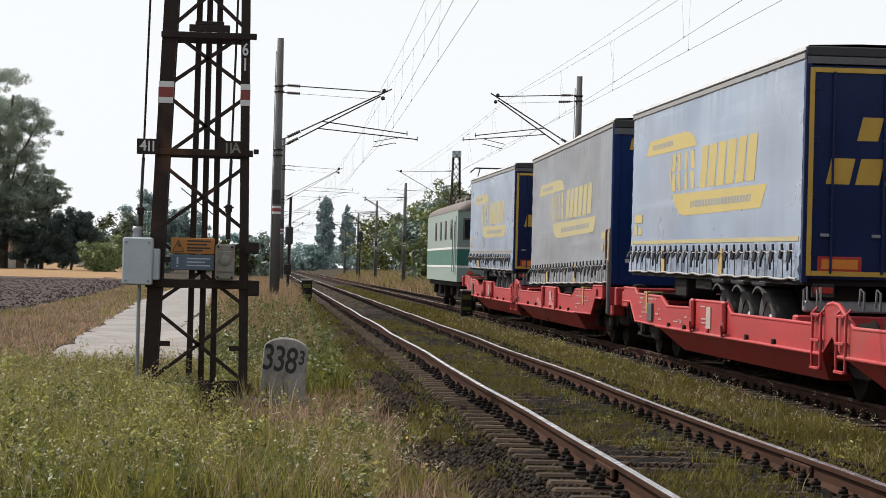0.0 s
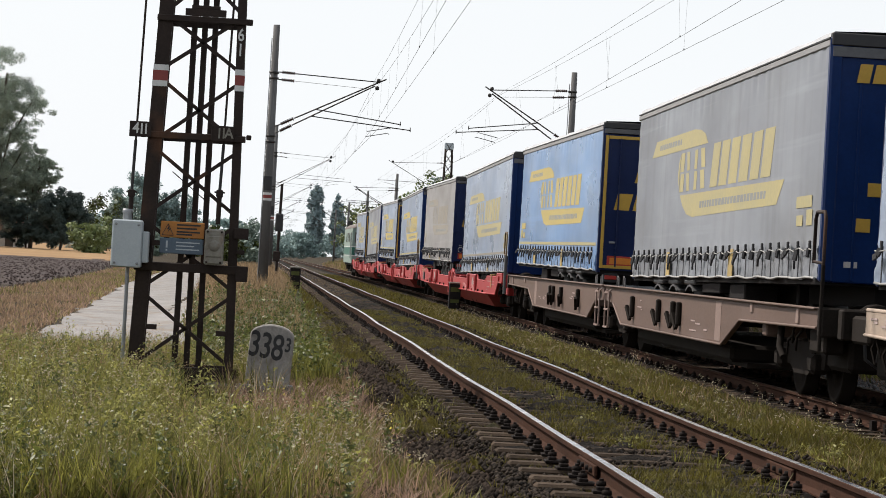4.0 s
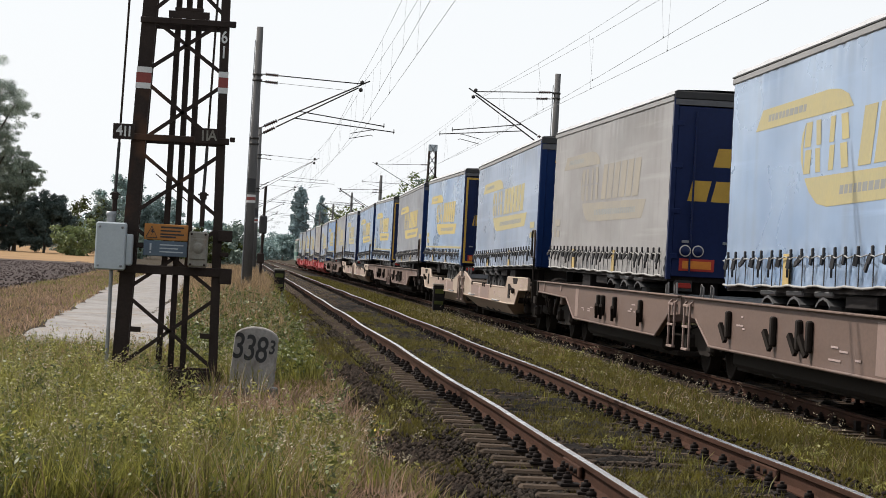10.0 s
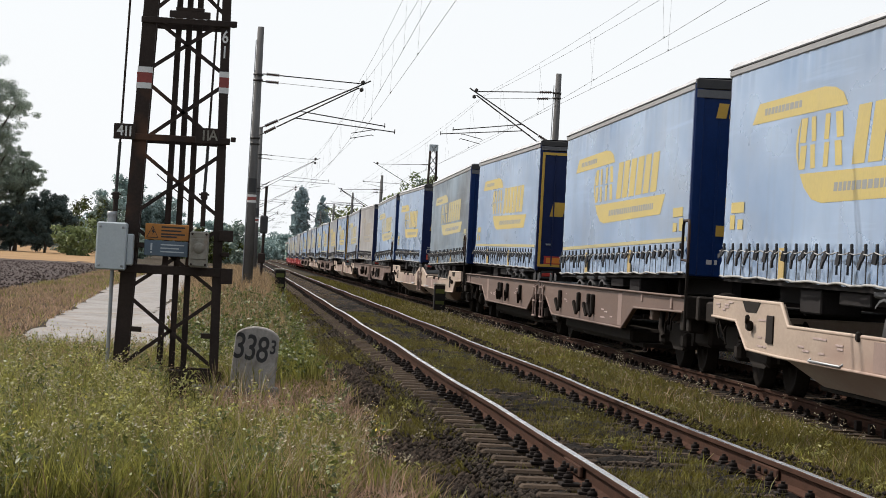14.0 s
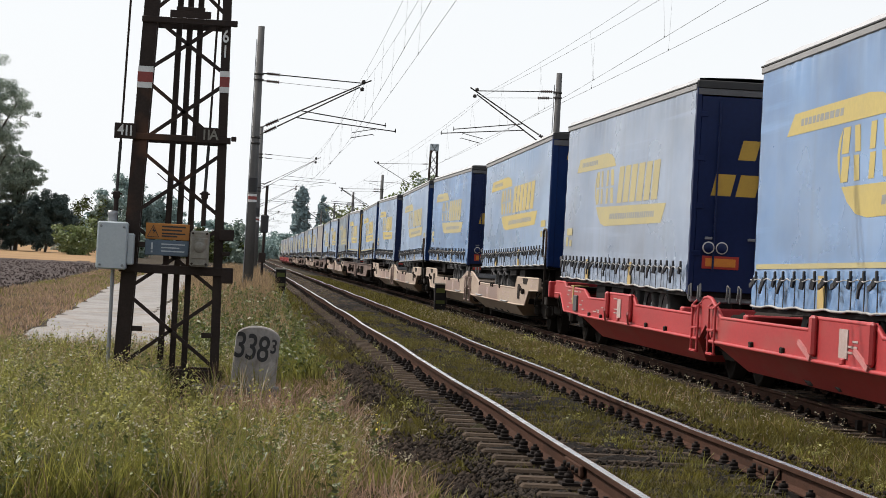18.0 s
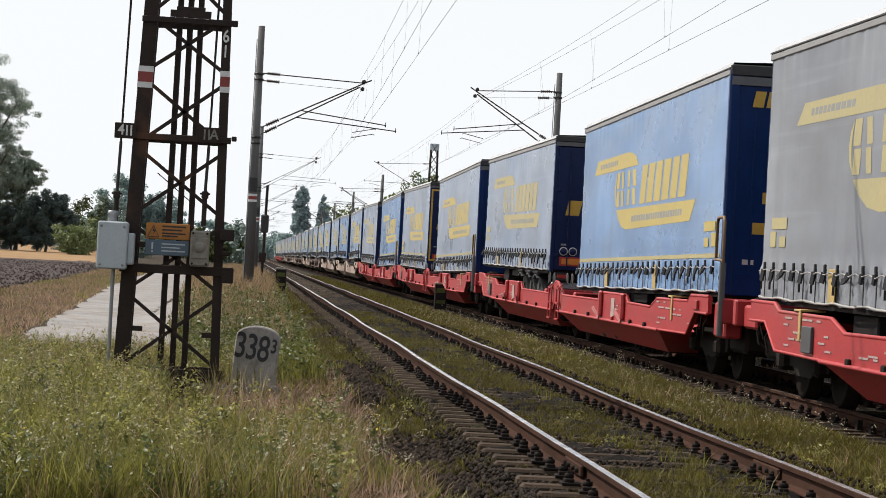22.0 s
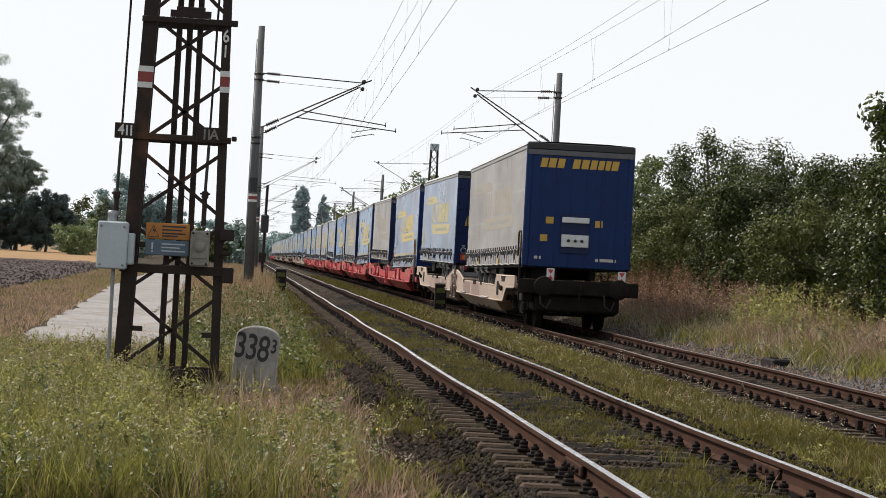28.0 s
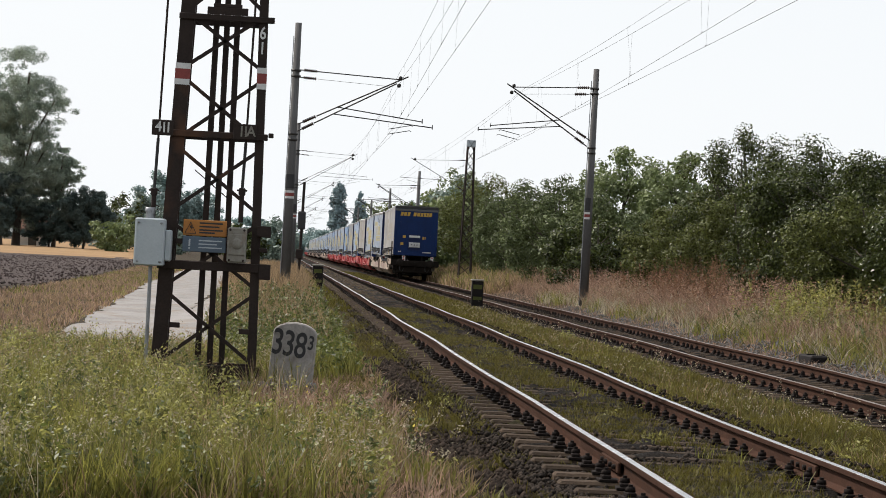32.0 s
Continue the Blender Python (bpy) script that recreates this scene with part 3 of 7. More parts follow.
def track(name, label, xc, zc, shine, near):
    tr = thing(name, label, "railway track", kind="structure")
    for side in (-1, 1):
        part("rail", rail_mesh(xc + side * 0.7535, zc, shine), None, tr, "worn steel rail with rusty web")
    rng = random.Random(int(xc * 10))
    far_s, far_f = Mesh(), Mesh()
    n = 0
    y = 11.0 - 120 * SLEEPER_STEP
    while y < 420:
        dx, dz = (float(v) for v in bend(y))
        tilt = rng.uniform(-0.9, 0.9)
        if near[0] <= y and n < 132:
            n += 1
            m = pose(xc + dx + rng.uniform(-0.03, 0.03), y, zc - 0.172 + dz, 0, 0, tilt)
            s = part("sleeper", sleeper_me, None, tr, at=m)
            for side in (-1, 1):
                part("rail_fastening", fast_me, None, s, at=pose(side * 0.7535, rng.uniform(-0.02, 0.02), 0.0, 0, 0, rng.uniform(-7, 7)))
        elif y < 200:
            far_s.box(xc + dx - 1.25, xc + dx + 1.25, y - 0.13, y + 0.13, zc + dz - 0.3, zc + dz - 0.172)
            for side in (-1, 1):
                for q in (-0.112, 0.112):
                    far_f.box(xc + dx + side * 0.7535 + q - 0.03, xc + dx + side * 0.7535 + q + 0.03, y - 0.05, y + 0.05, zc + dz - 0.172, zc + dz - 0.06)
        y += SLEEPER_STEP
    tagged(part("sleepers_far_off", far_s, M_SLEEPER, tr), kind="stuff")
    tagged(part("fastenings_far_off", far_f, M_CLIP, tr), kind="stuff")
    return tr


track("railway_track", "near track with shiny rails and weathered sleepers in weeds", X1, 0.0, M_SHINE, (14, 100))
track("railway_track", "far track with brown rails and weathered sleepers", X2, Z2, M_SHINE2, (26, 112))


def bed(name, label, xc, half, z0, y0, y1, crown=0.0, sink=0.0):
    """Ballast: a bumpy sheet just under the sleepers' tops."""
    xs = np.arange(-half, half + 0.01, 0.16)
    ys = np.concatenate([np.arange(-60, y0, 1.5), np.arange(y0, 70, 0.16), 70 + spread(0.3, y1 - 70, 260, 1.7)])
    xx, yy = np.meshgrid(xs, ys)
    rng = np.random.default_rng(int(xc * 7))
    dx, dz = bend(yy)
    zz = z0 + dz + rng.normal(0, 0.026, xx.shape) - 0.5 * np.clip(np.abs(xx) - half + 0.35, 0, 1) + crown * np.clip(1 - np.abs(xx) / 0.62, 0, 1) ** 0.5 * (0.6 + 0.8 * np.sin(yy * 0.9) * np.sin(xx * 2 + yy * 0.37))
    zz = zz - sink * (smooth(0.62, 0.8, np.abs(xx)))
    i = (np.arange(len(ys) - 1)[:, None] * len(xs) + np.arange(len(xs) - 1)[None]).ravel()
    k = len(xs)
    me = quick(name, np.stack([xx + xc + dx, yy, zz], -1).reshape(-1, 3), np.stack([i, i + 1, i + k + 1, i + k], -1), M_BALLAST)
    return tagged(new(name, me), label, "ballast", kind="structure")


bed("ballast_bed", "dark brown stone ballast overgrown with weeds", X1, 1.42, -0.195, 10, 700, 0.016, 0.03)
bed("ballast_bed", "dark stone ballast under the far track", X2, 1.75, Z2 - 0.20, 20, 700)

# joint plates on the near rails
for xr_, yj in ((X1 - 0.7535, 16.6), (X1 + 0.7535, 17.1)):
    jt = thing("rail_joint", "rusty bolted fishplate joint on the near rail", "rail joint", "rail joints")
    for s in (-1, 1):
        pl_ = part("fishplate", Mesh().box(xr_ + s * 0.014, xr_ + s * 0.04, yj - 0.42, yj + 0.42, -0.125, -0.045, 0.008), M_RAIL, jt)
        for q in (-0.3, -0.11, 0.11, 0.3):
            part("bolt", Mesh().lathe([(0.0, 0.062), (0.02, 0.062), (0.022, 0.04)] if s > 0 else [(0.0, -0.062), (0.02, -0.062), (0.022, -0.04)], (xr_, yj + q, -0.085), "x", 6), M_CLIP, pl_)

# loose stones on the ballast, near part
rng = np.random.default_rng(11)
ICO_V = np.array([(0, 0, 1), (0.9, 0, 0.2), (0.2, 0.85, 0.1), (-0.8, 0.35, 0.25), (-0.5, -0.75, 0.15), (0.45, -0.8, 0.2), (0, 0, -0.6)])
ICO_F = np.array([(0, 1, 2), (0, 2, 3), (0, 3, 4), (0, 4, 5), (0, 5, 1), (6, 2, 1), (6, 3, 2), (6, 4, 3), (6, 5, 4), (6, 1, 5)])


def stones(name, label, n, xr, yr, zf, size):
    p = np.stack([rng.uniform(*xr, n), yr[0] + (yr[1] - yr[0]) * rng.random(n) ** 1.5], -1)
    a, s = rng.uniform(0, 6.28, n), rng.uniform(*size, n)
    v = ICO_V[None] * rng.uniform(0.7, 1.25, (n, 7, 3)) * s[:, None, None]
    c, d = np.cos(a)[:, None], np.sin(a)[:, None]
    v = np.stack([v[..., 0] * c - v[..., 1] * d, v[..., 0] * d + v[..., 1] * c, v[..., 2]], -1)
    v += np.stack([p[:, 0], p[:, 1], zf(p[:, 0], p[:, 1])], -1)[:, None]
    f = ICO_F[None] + (np.arange(n) * 7)[:, None, None]
    ob = new(name, quick(name, v.reshape(-1, 3), f.reshape(-1, 3), M_STONE))
    return tagged(ob, label, "stones", kind="stuff")


stones("loose_ballast_stones", "dark broken ballast stones beside the near track", 9000, (2.55, 5.0), (15, 55), lambda x, y: np.where((x > 1.5) & (x < 4.9), np.where((x > 2.55) & (x < 3.85), -0.185, -0.22), gz(x, y)), (0.010, 0.034))
stones("loose_ballast_stones", "dark broken ballast stones at the sleeper ends", 6500, (1.62, 2.45), (15, 60), lambda x, y: np.where(x > 1.78, -0.215, gz(x, y)), (0.010, 0.034))
stones("loose_clods", "dark clods and stones on bare verge soil", 11000, (0.85, 1.98), (14.5, 46), lambda x, y: gz(x, y) + 0.006, (0.012, 0.046))
bpy.data.objects["loose_clods"].data.materials[0] = M_CLOD
clod = stones("ploughed_clods", "dark turned clods on the ploughed field", 5500, (-30, -8.3), (70, 190), lambda x, y: gz(x, y) + 0.05, (0.03, 0.085))
clod.data.materials[0] = M_PLOW
pale = stones("loose_clods", "pale grey stones at the foot of the bank", 5000, (9.3, 10.6), (33, 80), lambda x, y: gz(x, y) + 0.005, (0.015, 0.045))
pale.data.materials[0] = M_CONCRETE
stones("loose_ballast_stones", "grey broken ballast stones beside the far track", 7000, (6.0, 9.6), (28, 75), lambda x, y: np.full_like(x, Z2 - 0.20), (0.015, 0.04))


# ---- the train ----
DRIFT_T = [0, 1, 6, 10, 13, 17, 22, 25, 28, 32]
DRIFT_Y = [-1.5, -1.3, -0.5, 0.35, 0.8, 1.1, 0.9, 0.45, 0.2, 0.0]       # the driver's speed is not quite steady


def train_pose(s, t, tilt=0.0, lift=0.0):
    y = TAIL + SPEED * (t - 28) + s + float(np.interp(t, DRIFT_T, DRIFT_Y))
    dx, dz = (float(v) for v in bend(y))
    return pose(X2 + dx, y, Z2 + dz + lift, tilt)


TIMES = [0, 3, 6, 10, 13, 17, 22, 25, 28, 32]
MOVING = []


def blocks(u0, u1, z0, z1, n, lean, seed):
    """Plain slanted blocks in a row where a name is printed, polygons in (u, z)."""
    r = random.Random(seed)
    ws = [r.uniform(0.8, 1.2) for _ in range(n)]
    k = (u1 - u0) / sum(ws)
    out, a = [], u0
    for w in ws:
        b = a + w * k * 0.80
        out.append([(a, z0), (b, z0), (b + lean, z1), (a + lean, z1)])
        a += w * k
    return out


def smoothstep(a, b, v):
    u = min(1.0, max(0.0, (v - a) / (b - a)))
    return u * u * (3 - 2 * u)


RIDGES = (2.30, 2.86, 3.42)


def curtain_mesh(x, seed, z0, z1, ny_=160, nz_=32):
    """Side tarpaulin with tension folds, slat ridges and a crumpled skirt under the strap line; hem turned in."""
    r = random.Random(seed)
    sgn = 1 if x < 0 else -1
    v, f = [], []
    ph = [r.uniform(0, 6.28) for _ in range(8)]
    skirt = 0.46
    zs = [z0 + skirt * j / 12 for j in range(12)] + [z0 + skirt + (z1 - z0 - skirt) * j / (nz_ - 12) for j in range(nz_ - 11)]
    for i in range(ny_ + 1):
        y = 0.06 + 13.5 * i / ny_
        end = math.exp(-min(y, 13.6 - y) / 0.22)
        for z in zs:
            low = smoothstep(z0 + skirt + 0.02, z0 + skirt - 0.12, z)
            q = 0.0025 * math.sin(y * 1.25 + ph[0]) * math.sin(z * 1.5 + ph[1]) + 0.0015 * math.sin(y * 2.9 + z * 1.3 + ph[2])
            q += 0.0008 * math.sin(y * 6.1 + 0.8 * math.sin(z * 2.1 + ph[5])) * (0.4 + 0.6 * math.sin(z * 1.9 + ph[3]) ** 2)
            for zr in RIDGES:
                q += 0.003 * math.exp(-((z - zr - 0.01 * math.sin(y * 0.9 + ph[4])) / 0.035) ** 2) * (0.55 + 0.45 * math.sin(y * 0.8 + zr * 3 + ph[6]))
            q *= 1 - 0.8 * smoothstep(2.12, 2.26, z) * (1 - smoothstep(3.62, 3.72, z)) * smoothstep(1.7, 2.1, y) * (1 - smoothstep(12.1, 12.4, y))
            q += 0.011 * max(0.0, 1 - (z1 - z) / 0.4) ** 0.8 * (math.sin(y * 13.4 + ph[1]) + 0.5 * math.sin(y * 21.7 + ph[0])) * (0.45 + 0.55 * math.sin(y * 1.7 + ph[2])) * (1 if z < z1 - 0.06 else 0.4)
            q += 0.006 * end * math.sin(z * 34 + ph[7]) * (z > z0 + 0.3)
            bulge = abs(math.sin(math.pi * (y - 0.4) / 0.514))
            q += low * (0.030 * bulge - 0.012 + 0.014 * math.sin(y * 17 + z * 11 + ph[3]) * math.sin(z * 23 + y * 4 + ph[4]) + 0.011 * math.sin(y * 39 + z * 16) * math.sin(z * 31 + ph[5]))
            zz = z + (0.016 * math.sin(y * 4.7 + ph[5]) + 0.012 * bulge) * (1 - (z - z0) / 0.12 if z < z0 + 0.12 else 0)
            v.append((x - sgn * q, y, zz))
    k = len(zs)
    for i in range(ny_):
        for j in range(k - 1):
            f.append((i * k + j, (i + 1) * k + j, (i + 1) * k + j + 1, i * k + j + 1))
    m = Mesh().add(v, f, True)
    # turned-in border gives the cloth its thickness
    bot = [v[i * k] for i in range(ny_ + 1)]
    m.add(bot + [(p[0] + sgn * 0.03, p[1], p[2] + 0.015) for p in bot], [(i, i + 1, ny_ + 2 + i, ny_ + 1 + i) for i in range(ny_)], True)
    for e in (0, ny_):
        col = [v[e * k + j] for j in range(k)]
        m.add(col + [(p[0] + sgn * 0.03, p[1], p[2]) for p in col], [(j, j + 1, k + j + 1, k + j) for j in range(k - 1)], True)
    return m


CX = -1.275


def side_print(parent, material, dz):
    """Faded yellow company print as plain shapes: a bar with a rounded end, a round grid emblem, a row of blocks, a long low bar."""
    x0, x1 = CX - 0.0032, CX - 0.0026
    put = lambda polys, name, mt: part(name, functools.reduce(lambda m, pl: m.plate([(u, z + dz) for u, z in pl], x0, x1), polys, Mesh()), mt, parent)
    put([[(12.1, 3.40), (11.72, 3.655), (8.35, 3.665), (7.85, 3.63), (7.48, 3.55), (7.25, 3.40)]], "print_bar", material)
    put([[(9.36, 2.69), (2.08, 2.66), (2.48, 2.35), (8.25, 2.33), (8.72, 2.38), (9.1, 2.52)]], "print_bar", material)
    grid = [[(9.40, 2.74), (9.56, 2.90), (9.60, 3.06), (9.54, 3.22), (9.38, 3.35), (9.45, 3.2), (9.49, 3.05), (9.46, 2.9)]]
    for i in range(4):
        a = 9.42 - i * 0.58
        lean = (0.10, -0.10, 0.06, -0.16)[i]
        for z0, z1 in ((2.74, 3.02), (3.055, 3.345)):
            w0 = 0.30 if i in (0, 3) else 0.22
            grid.append([(a, z0), (a - w0, z0), (a - w0 - lean * (z1 - z0) * 2, z1), (a - lean * (z1 - z0) * 2, z1)])
    put(grid, "print_emblem", material)
    for bl in blocks(6.98, 2.78, 2.73, 3.365, 6, -0.20, 5):
        put([bl], "print_block", material)
    x0, x1 = CX - 0.0040, CX - 0.0034
    r = random.Random(4)
    for a, b, z0, z1 in ((11.4, 9.55, 3.49, 3.575), (7.7, 3.2, 2.45, 2.55)):
        q = []
        while a > b:
            w = r.uniform(0.12, 0.2)
            q.append([(a, z0), (a - w, z0), (a - w - 0.02, z1), (a - 0.02, z1)])
            a -= w + 0.05
        put(q, "small_print", M_SMALLPRINT)


def strap_mesh(tail):
    """Webbing strap from the hem (z = 0) up, with a dark buckle and a loose tail."""
    m = Mesh().box(-0.008, 0.0, -0.017, 0.017, 0.0, 0.40, 0.003).box(-0.034, -0.006, -0.027, 0.027, 0.33, 0.455, 0.008)
    pts = [(-0.03, 0.0, 0.36)] + tail
    for a, b in zip(pts, pts[1:]):
        m.bar(a, b, 0.026, 0.058)
    me = m.data("strap")
    me.materials.append(M_STRAP)
    return me


STRAPS = [strap_mesh([(-0.05, 0.05, 0.28), (-0.055, 0.13, 0.19)]), strap_mesh([(-0.05, 0.06, 0.27), (-0.05, 0.10, 0.16)]), strap_mesh([(-0.045, 0.03, 0.22), (-0.04, 0.05, 0.12)]),
          strap_mesh([(-0.045, -0.02, 0.26)]), strap_mesh([(-0.05, 0.04, 0.30), (-0.06, 0.15, 0.27)]), strap_mesh([(-0.045, 0.02, 0.24)])]
tyre_me = Mesh().lathe([(0.30, -0.17), (0.46, -0.19), (0.50, -0.15), (0.505, 0.15), (0.46, 0.19), (0.30, 0.17)], (0, 0, 0), "x", 22).data("tyre")
tyre_me.materials.append(M_TYRE)
rim_me = Mesh().lathe([(0.31, -0.15), (0.28, -0.16), (0.26, -0.06), (0.17, -0.05), (0.15, -0.13), (0.0, -0.13)], (0, 0, 0), "x", 18).data("rim")
rim_me.materials.append(M_RIM)


def trailer(kind, low):
    """A curtain-sided semi-trailer, 13.65 m; kind 'A' shows its doors to the rear of the train, 'B' its front wall. low: the tall type with a deep hem."""
    H, T = (1.16, 4.18) if low else (1.41, 4.165)
    tr = thing("semi_trailer", "curtain-sided semi-trailer", "trailer", "semi-trailers on the train")
    r = random.Random(ord(kind) + low)
    part("curtain", curtain_mesh(CX, 3 + ord(kind), H, T), CURT["blue"], tr)
    part("curtain", curtain_mesh(-CX, 9 + ord(kind), H, T, 54, 20), CURT["blue"], tr)
    m = Mesh()
    n = 28
    row = [(-1.27, 0.07), (-1.24, 0.14), (-0.6, 0.165), (0.6, 0.165), (1.24, 0.14), (1.27, 0.07)]
    vs = [(x, 13.65 * i / n, T + z + (0.010 * math.sin(i * 1.9) if z > 0.1 else 0.0)) for i in range(n + 1) for x, z in row]
    m.add(vs, [(i * 6 + q, (i + 1) * 6 + q, (i + 1) * 6 + q + 1, i * 6 + q + 1) for i in range(n) for q in range(5)], False)
    part("roof", m, M_ROOF, tr, "pale tarpaulin roof with a turned-down edge")
    for sx in (-1, 1):
        part("roof_rail", Mesh().box(sx * 1.20, sx * 1.292, 0.0, 13.65, T - 0.035, T + 0.052, 0.012), M_ALU, tr)
        part("drip_strip", Mesh().box(sx * 1.24, sx * 1.298, 0.0, 13.65, T + 0.053, T + 0.071), M_BLACK, tr)
    part("floor", Mesh().box(-1.24, 1.24, 0.05, 13.6, H - 0.06, H + 0.08), M_CHASSIS, tr)
    # side print and coloured lines
    side_print(tr, PRINT["mid"], -0.15 if low else 0.0)
    part("print_line", Mesh().box(CX - 0.0090, CX - 0.0082, 0.15, 13.45, H + 0.485, H + 0.545), PRINT["mid"], tr)
    for u, z, w, h in ((0.92, 0.86, 0.40, 0.14), (0.62, 0.64, 0.15, 0.19), (1.12, 0.64, 0.16, 0.13)):
        y = u if kind == "B" else 13.65 - u
        part("side_plate", Mesh().box(CX - 0.0085, CX - 0.0075, y - w, y + w, H + z, H + z + h, 0.0), PRINT["mid"], tr)
    # straps, cord
    n = 26
    for i in range(n):
        y = 0.4 + 12.85 * i / (n - 1) + r.uniform(-0.05, 0.05)
        part("strap", r.choice(STRAPS), None, tr, at=pose(CX - 0.030, y, H, r.uniform(-2.5, 2.5)))
    for y in (5.0, 9.9):
        part("yellow_strap", Mesh().box(CX - 0.042, CX - 0.030, y - 0.15, y + 0.15, H + 0.02, H + 0.40, 0.003), M_WEBYEL, tr, "faded yellow webbing panel")
    cord = [(CX - 0.068, 0.15 + 13.3 * i / 100, H + 0.345 + 0.014 * math.sin(i * 1.57) + r.uniform(-0.008, 0.008)) for i in range(0, 101)]
    part("seal_cord", Mesh().tube(cord, 0.008, 5), M_CORD, tr)
    hem = [(CX - 0.036 + 0.01 * math.sin(i * 1.1), 0.1 + 13.4 * i / 140, H + 0.012 + 0.010 * math.sin(i * 0.45) + r.uniform(-0.005, 0.005)) for i in range(0, 141, 2)]
    part("hem_piping", Mesh().tube(hem, 0.016, 5), M_CORD, tr, "pale wavy hem piping")
    # rear of the train side
    if kind == "A":
        for sx in (-1, 1):
            d = part("rear_door", Mesh().box(sx * 0.01, sx * 1.20, -0.02, 0.03, H + 0.02, 4.06, 0.01), M_NAVY, tr, "navy blue rear door")
            for q in (0.28, 0.92):
                part("lock_rod", Mesh().tube([(sx * q, -0.05, 1.5), (sx * q, -0.05, 3.98)], 0.016, 6), M_NAVY, d)
                part("lock_handle", Mesh().box(sx * q - 0.03, sx * q + 0.14 * sx, -0.075, -0.05, 1.95, 1.99, 0.005), M_GALV, d)
            for z in (1.7, 2.4, 3.1, 3.75):
                part("hinge", Mesh().box(sx * 1.10, sx * 1.235, -0.04, -0.018, z, z + 0.08, 0.006), M_NAVY, d)
            part("corner_post", Mesh().box(sx * 1.2, sx * 1.275, -0.035, 0.06, H - 0.03, 4.25, 0.01), M_NAVY, tr)
        fr = Mesh()
        for sx in (-1, 1):
            fr.box(sx * 1.165, sx * 1.225, -0.046, -0.041, 1.47, 4.03)
        fr.box(-1.16, 1.16, -0.046, -0.041, 3.97, 4.03).box(-1.16, 1.16, -0.046, -0.041, 1.47, 1.53)
        part("yellow_outline", fr, M_YEL, tr, "ochre yellow line round the doors")
        part("header_beam", Mesh().box(-1.275, 1.275, -0.045, 0.05, 4.17, 4.29, 0.012), M_BLACK, tr)
        part("header_band", Mesh().box(-1.26, 1.26, -0.042, 0.03, 4.075, 4.165, 0.004), M_HEADBAND, tr, "grey band under the roof edge")
        for u0_, u1_, z0_, z1_, k in ((-0.62, 0.42, 3.14, 3.43, 3), (-1.0, 0.98, 2.60, 2.92, 6)):
            for bl in blocks(u0_, u1_, z0_, z1_, k, 0.07, k):
                part("print_block", Mesh().slab(bl, -0.025, -0.021), M_YEL, tr)
        for sx in (-1.08, 0.50):
            pl_ = part("marker_plate", Mesh().box(sx, sx + 0.55, -0.036, -0.022, 1.52, 1.71, 0.004), M_REFL, tr, "red-bordered amber plate")
            part("plate_centre", Mesh().box(sx + 0.05, sx + 0.50, -0.042, -0.036, 1.555, 1.675, 0.002), M_ORANGE, pl_)
        for sx, sz in ((-1.0, 1.83), (-0.80, 1.83)):
            part("speed_disc", Mesh().lathe([(0.0, -0.074), (0.088, -0.074), (0.092, -0.068)], (sx, 0, sz), "y", 20), M_LABEL, tr)
            part("disc_face", Mesh().lathe([(0.0, -0.077), (0.074, -0.077), (0.075, -0.074)], (sx, 0, sz), "y", 20), M_NAVY, tr)
        part("underrun_bar", Mesh().box(-1.2, 1.2, 0.12, 0.24, 1.02, 1.16, 0.02), M_GALV, tr)
        for sx in (-1, 1):
            lamp = part("tail_lamp", Mesh().box(sx * 0.86, sx * 1.10, 0.03, 0.1, 1.25, 1.33, 0.012), M_REFL, tr, "red tail lamp")
            part("lamp_frame", Mesh().box(sx * 0.84, sx * 1.12, 0.045, 0.12, 1.20, 1.38, 0.01), M_BLACK, lamp)
    else:
        w = Mesh().box(-1.24, 1.24, -0.02, 0.05, H - 0.03, 4.19, 0.012)
        part("front_wall", w, M_NAVYDK, tr, "plain navy blue front wall")
        for sx in (-1, 1):
            part("corner_post", Mesh().box(sx * 1.13, sx * 1.285, -0.05, 0.07, H - 0.03, 4.25, 0.025), M_NAVYDK, tr)
        for i in range(6):
            x = -0.9 + i * 0.36
            part("wall_rib", Mesh().box(x - 0.02, x + 0.02, -0.032, -0.02, 1.4, 3.9, 0.006), M_NAVYDK, tr)
        part("header_beam", Mesh().box(-1.275, 1.275, -0.06, 0.05, 4.14, 4.29, 0.012), M_BLACK, tr)
        part("header_band", Mesh().box(-1.26, 1.26, -0.056, -0.02, 4.01, 4.13, 0.004), M_HEADBAND, tr, "grey band under the roof edge")
        for u0_, u1_, k in ((-0.96, -0.36, 3), (-0.20, 0.92, 6)):
            for bl in blocks(u0_, u1_, 3.72, 3.94, k, 0.04, k):
                part("print_block", Mesh().slab(bl, -0.042, -0.034), M_YEL, tr)
        for x, z in ((-0.67, 2.40), (0.50, 2.36), (-0.80, 1.98)):
            part("yellow_sticker", Mesh().box(x - 0.09, x + 0.09, -0.03, -0.021, z, z + 0.16, 0.003), M_YEL, tr)
        panel = part("coupling_panel", Mesh().box(-0.40, 0.28, -0.05, -0.02, 1.72, 2.64, 0.008), M_NAVY, tr, "recessed panel with hose couplings")
        for z0_ in (1.87, 2.44):
            part("white_tray", Mesh().box(-0.38, 0.26, -0.12, -0.05, z0_, z0_ + (0.29 if z0_ < 2 else 0.13), 0.01), M_WHITE, panel)
        for x in (-0.22, -0.06, 0.1):
            part("hose_coupling", Mesh().lathe([(0.0, -0.17), (0.035, -0.17), (0.035, -0.12)], (x, 0, 2.02), "y", 10), M_BLACK, panel)
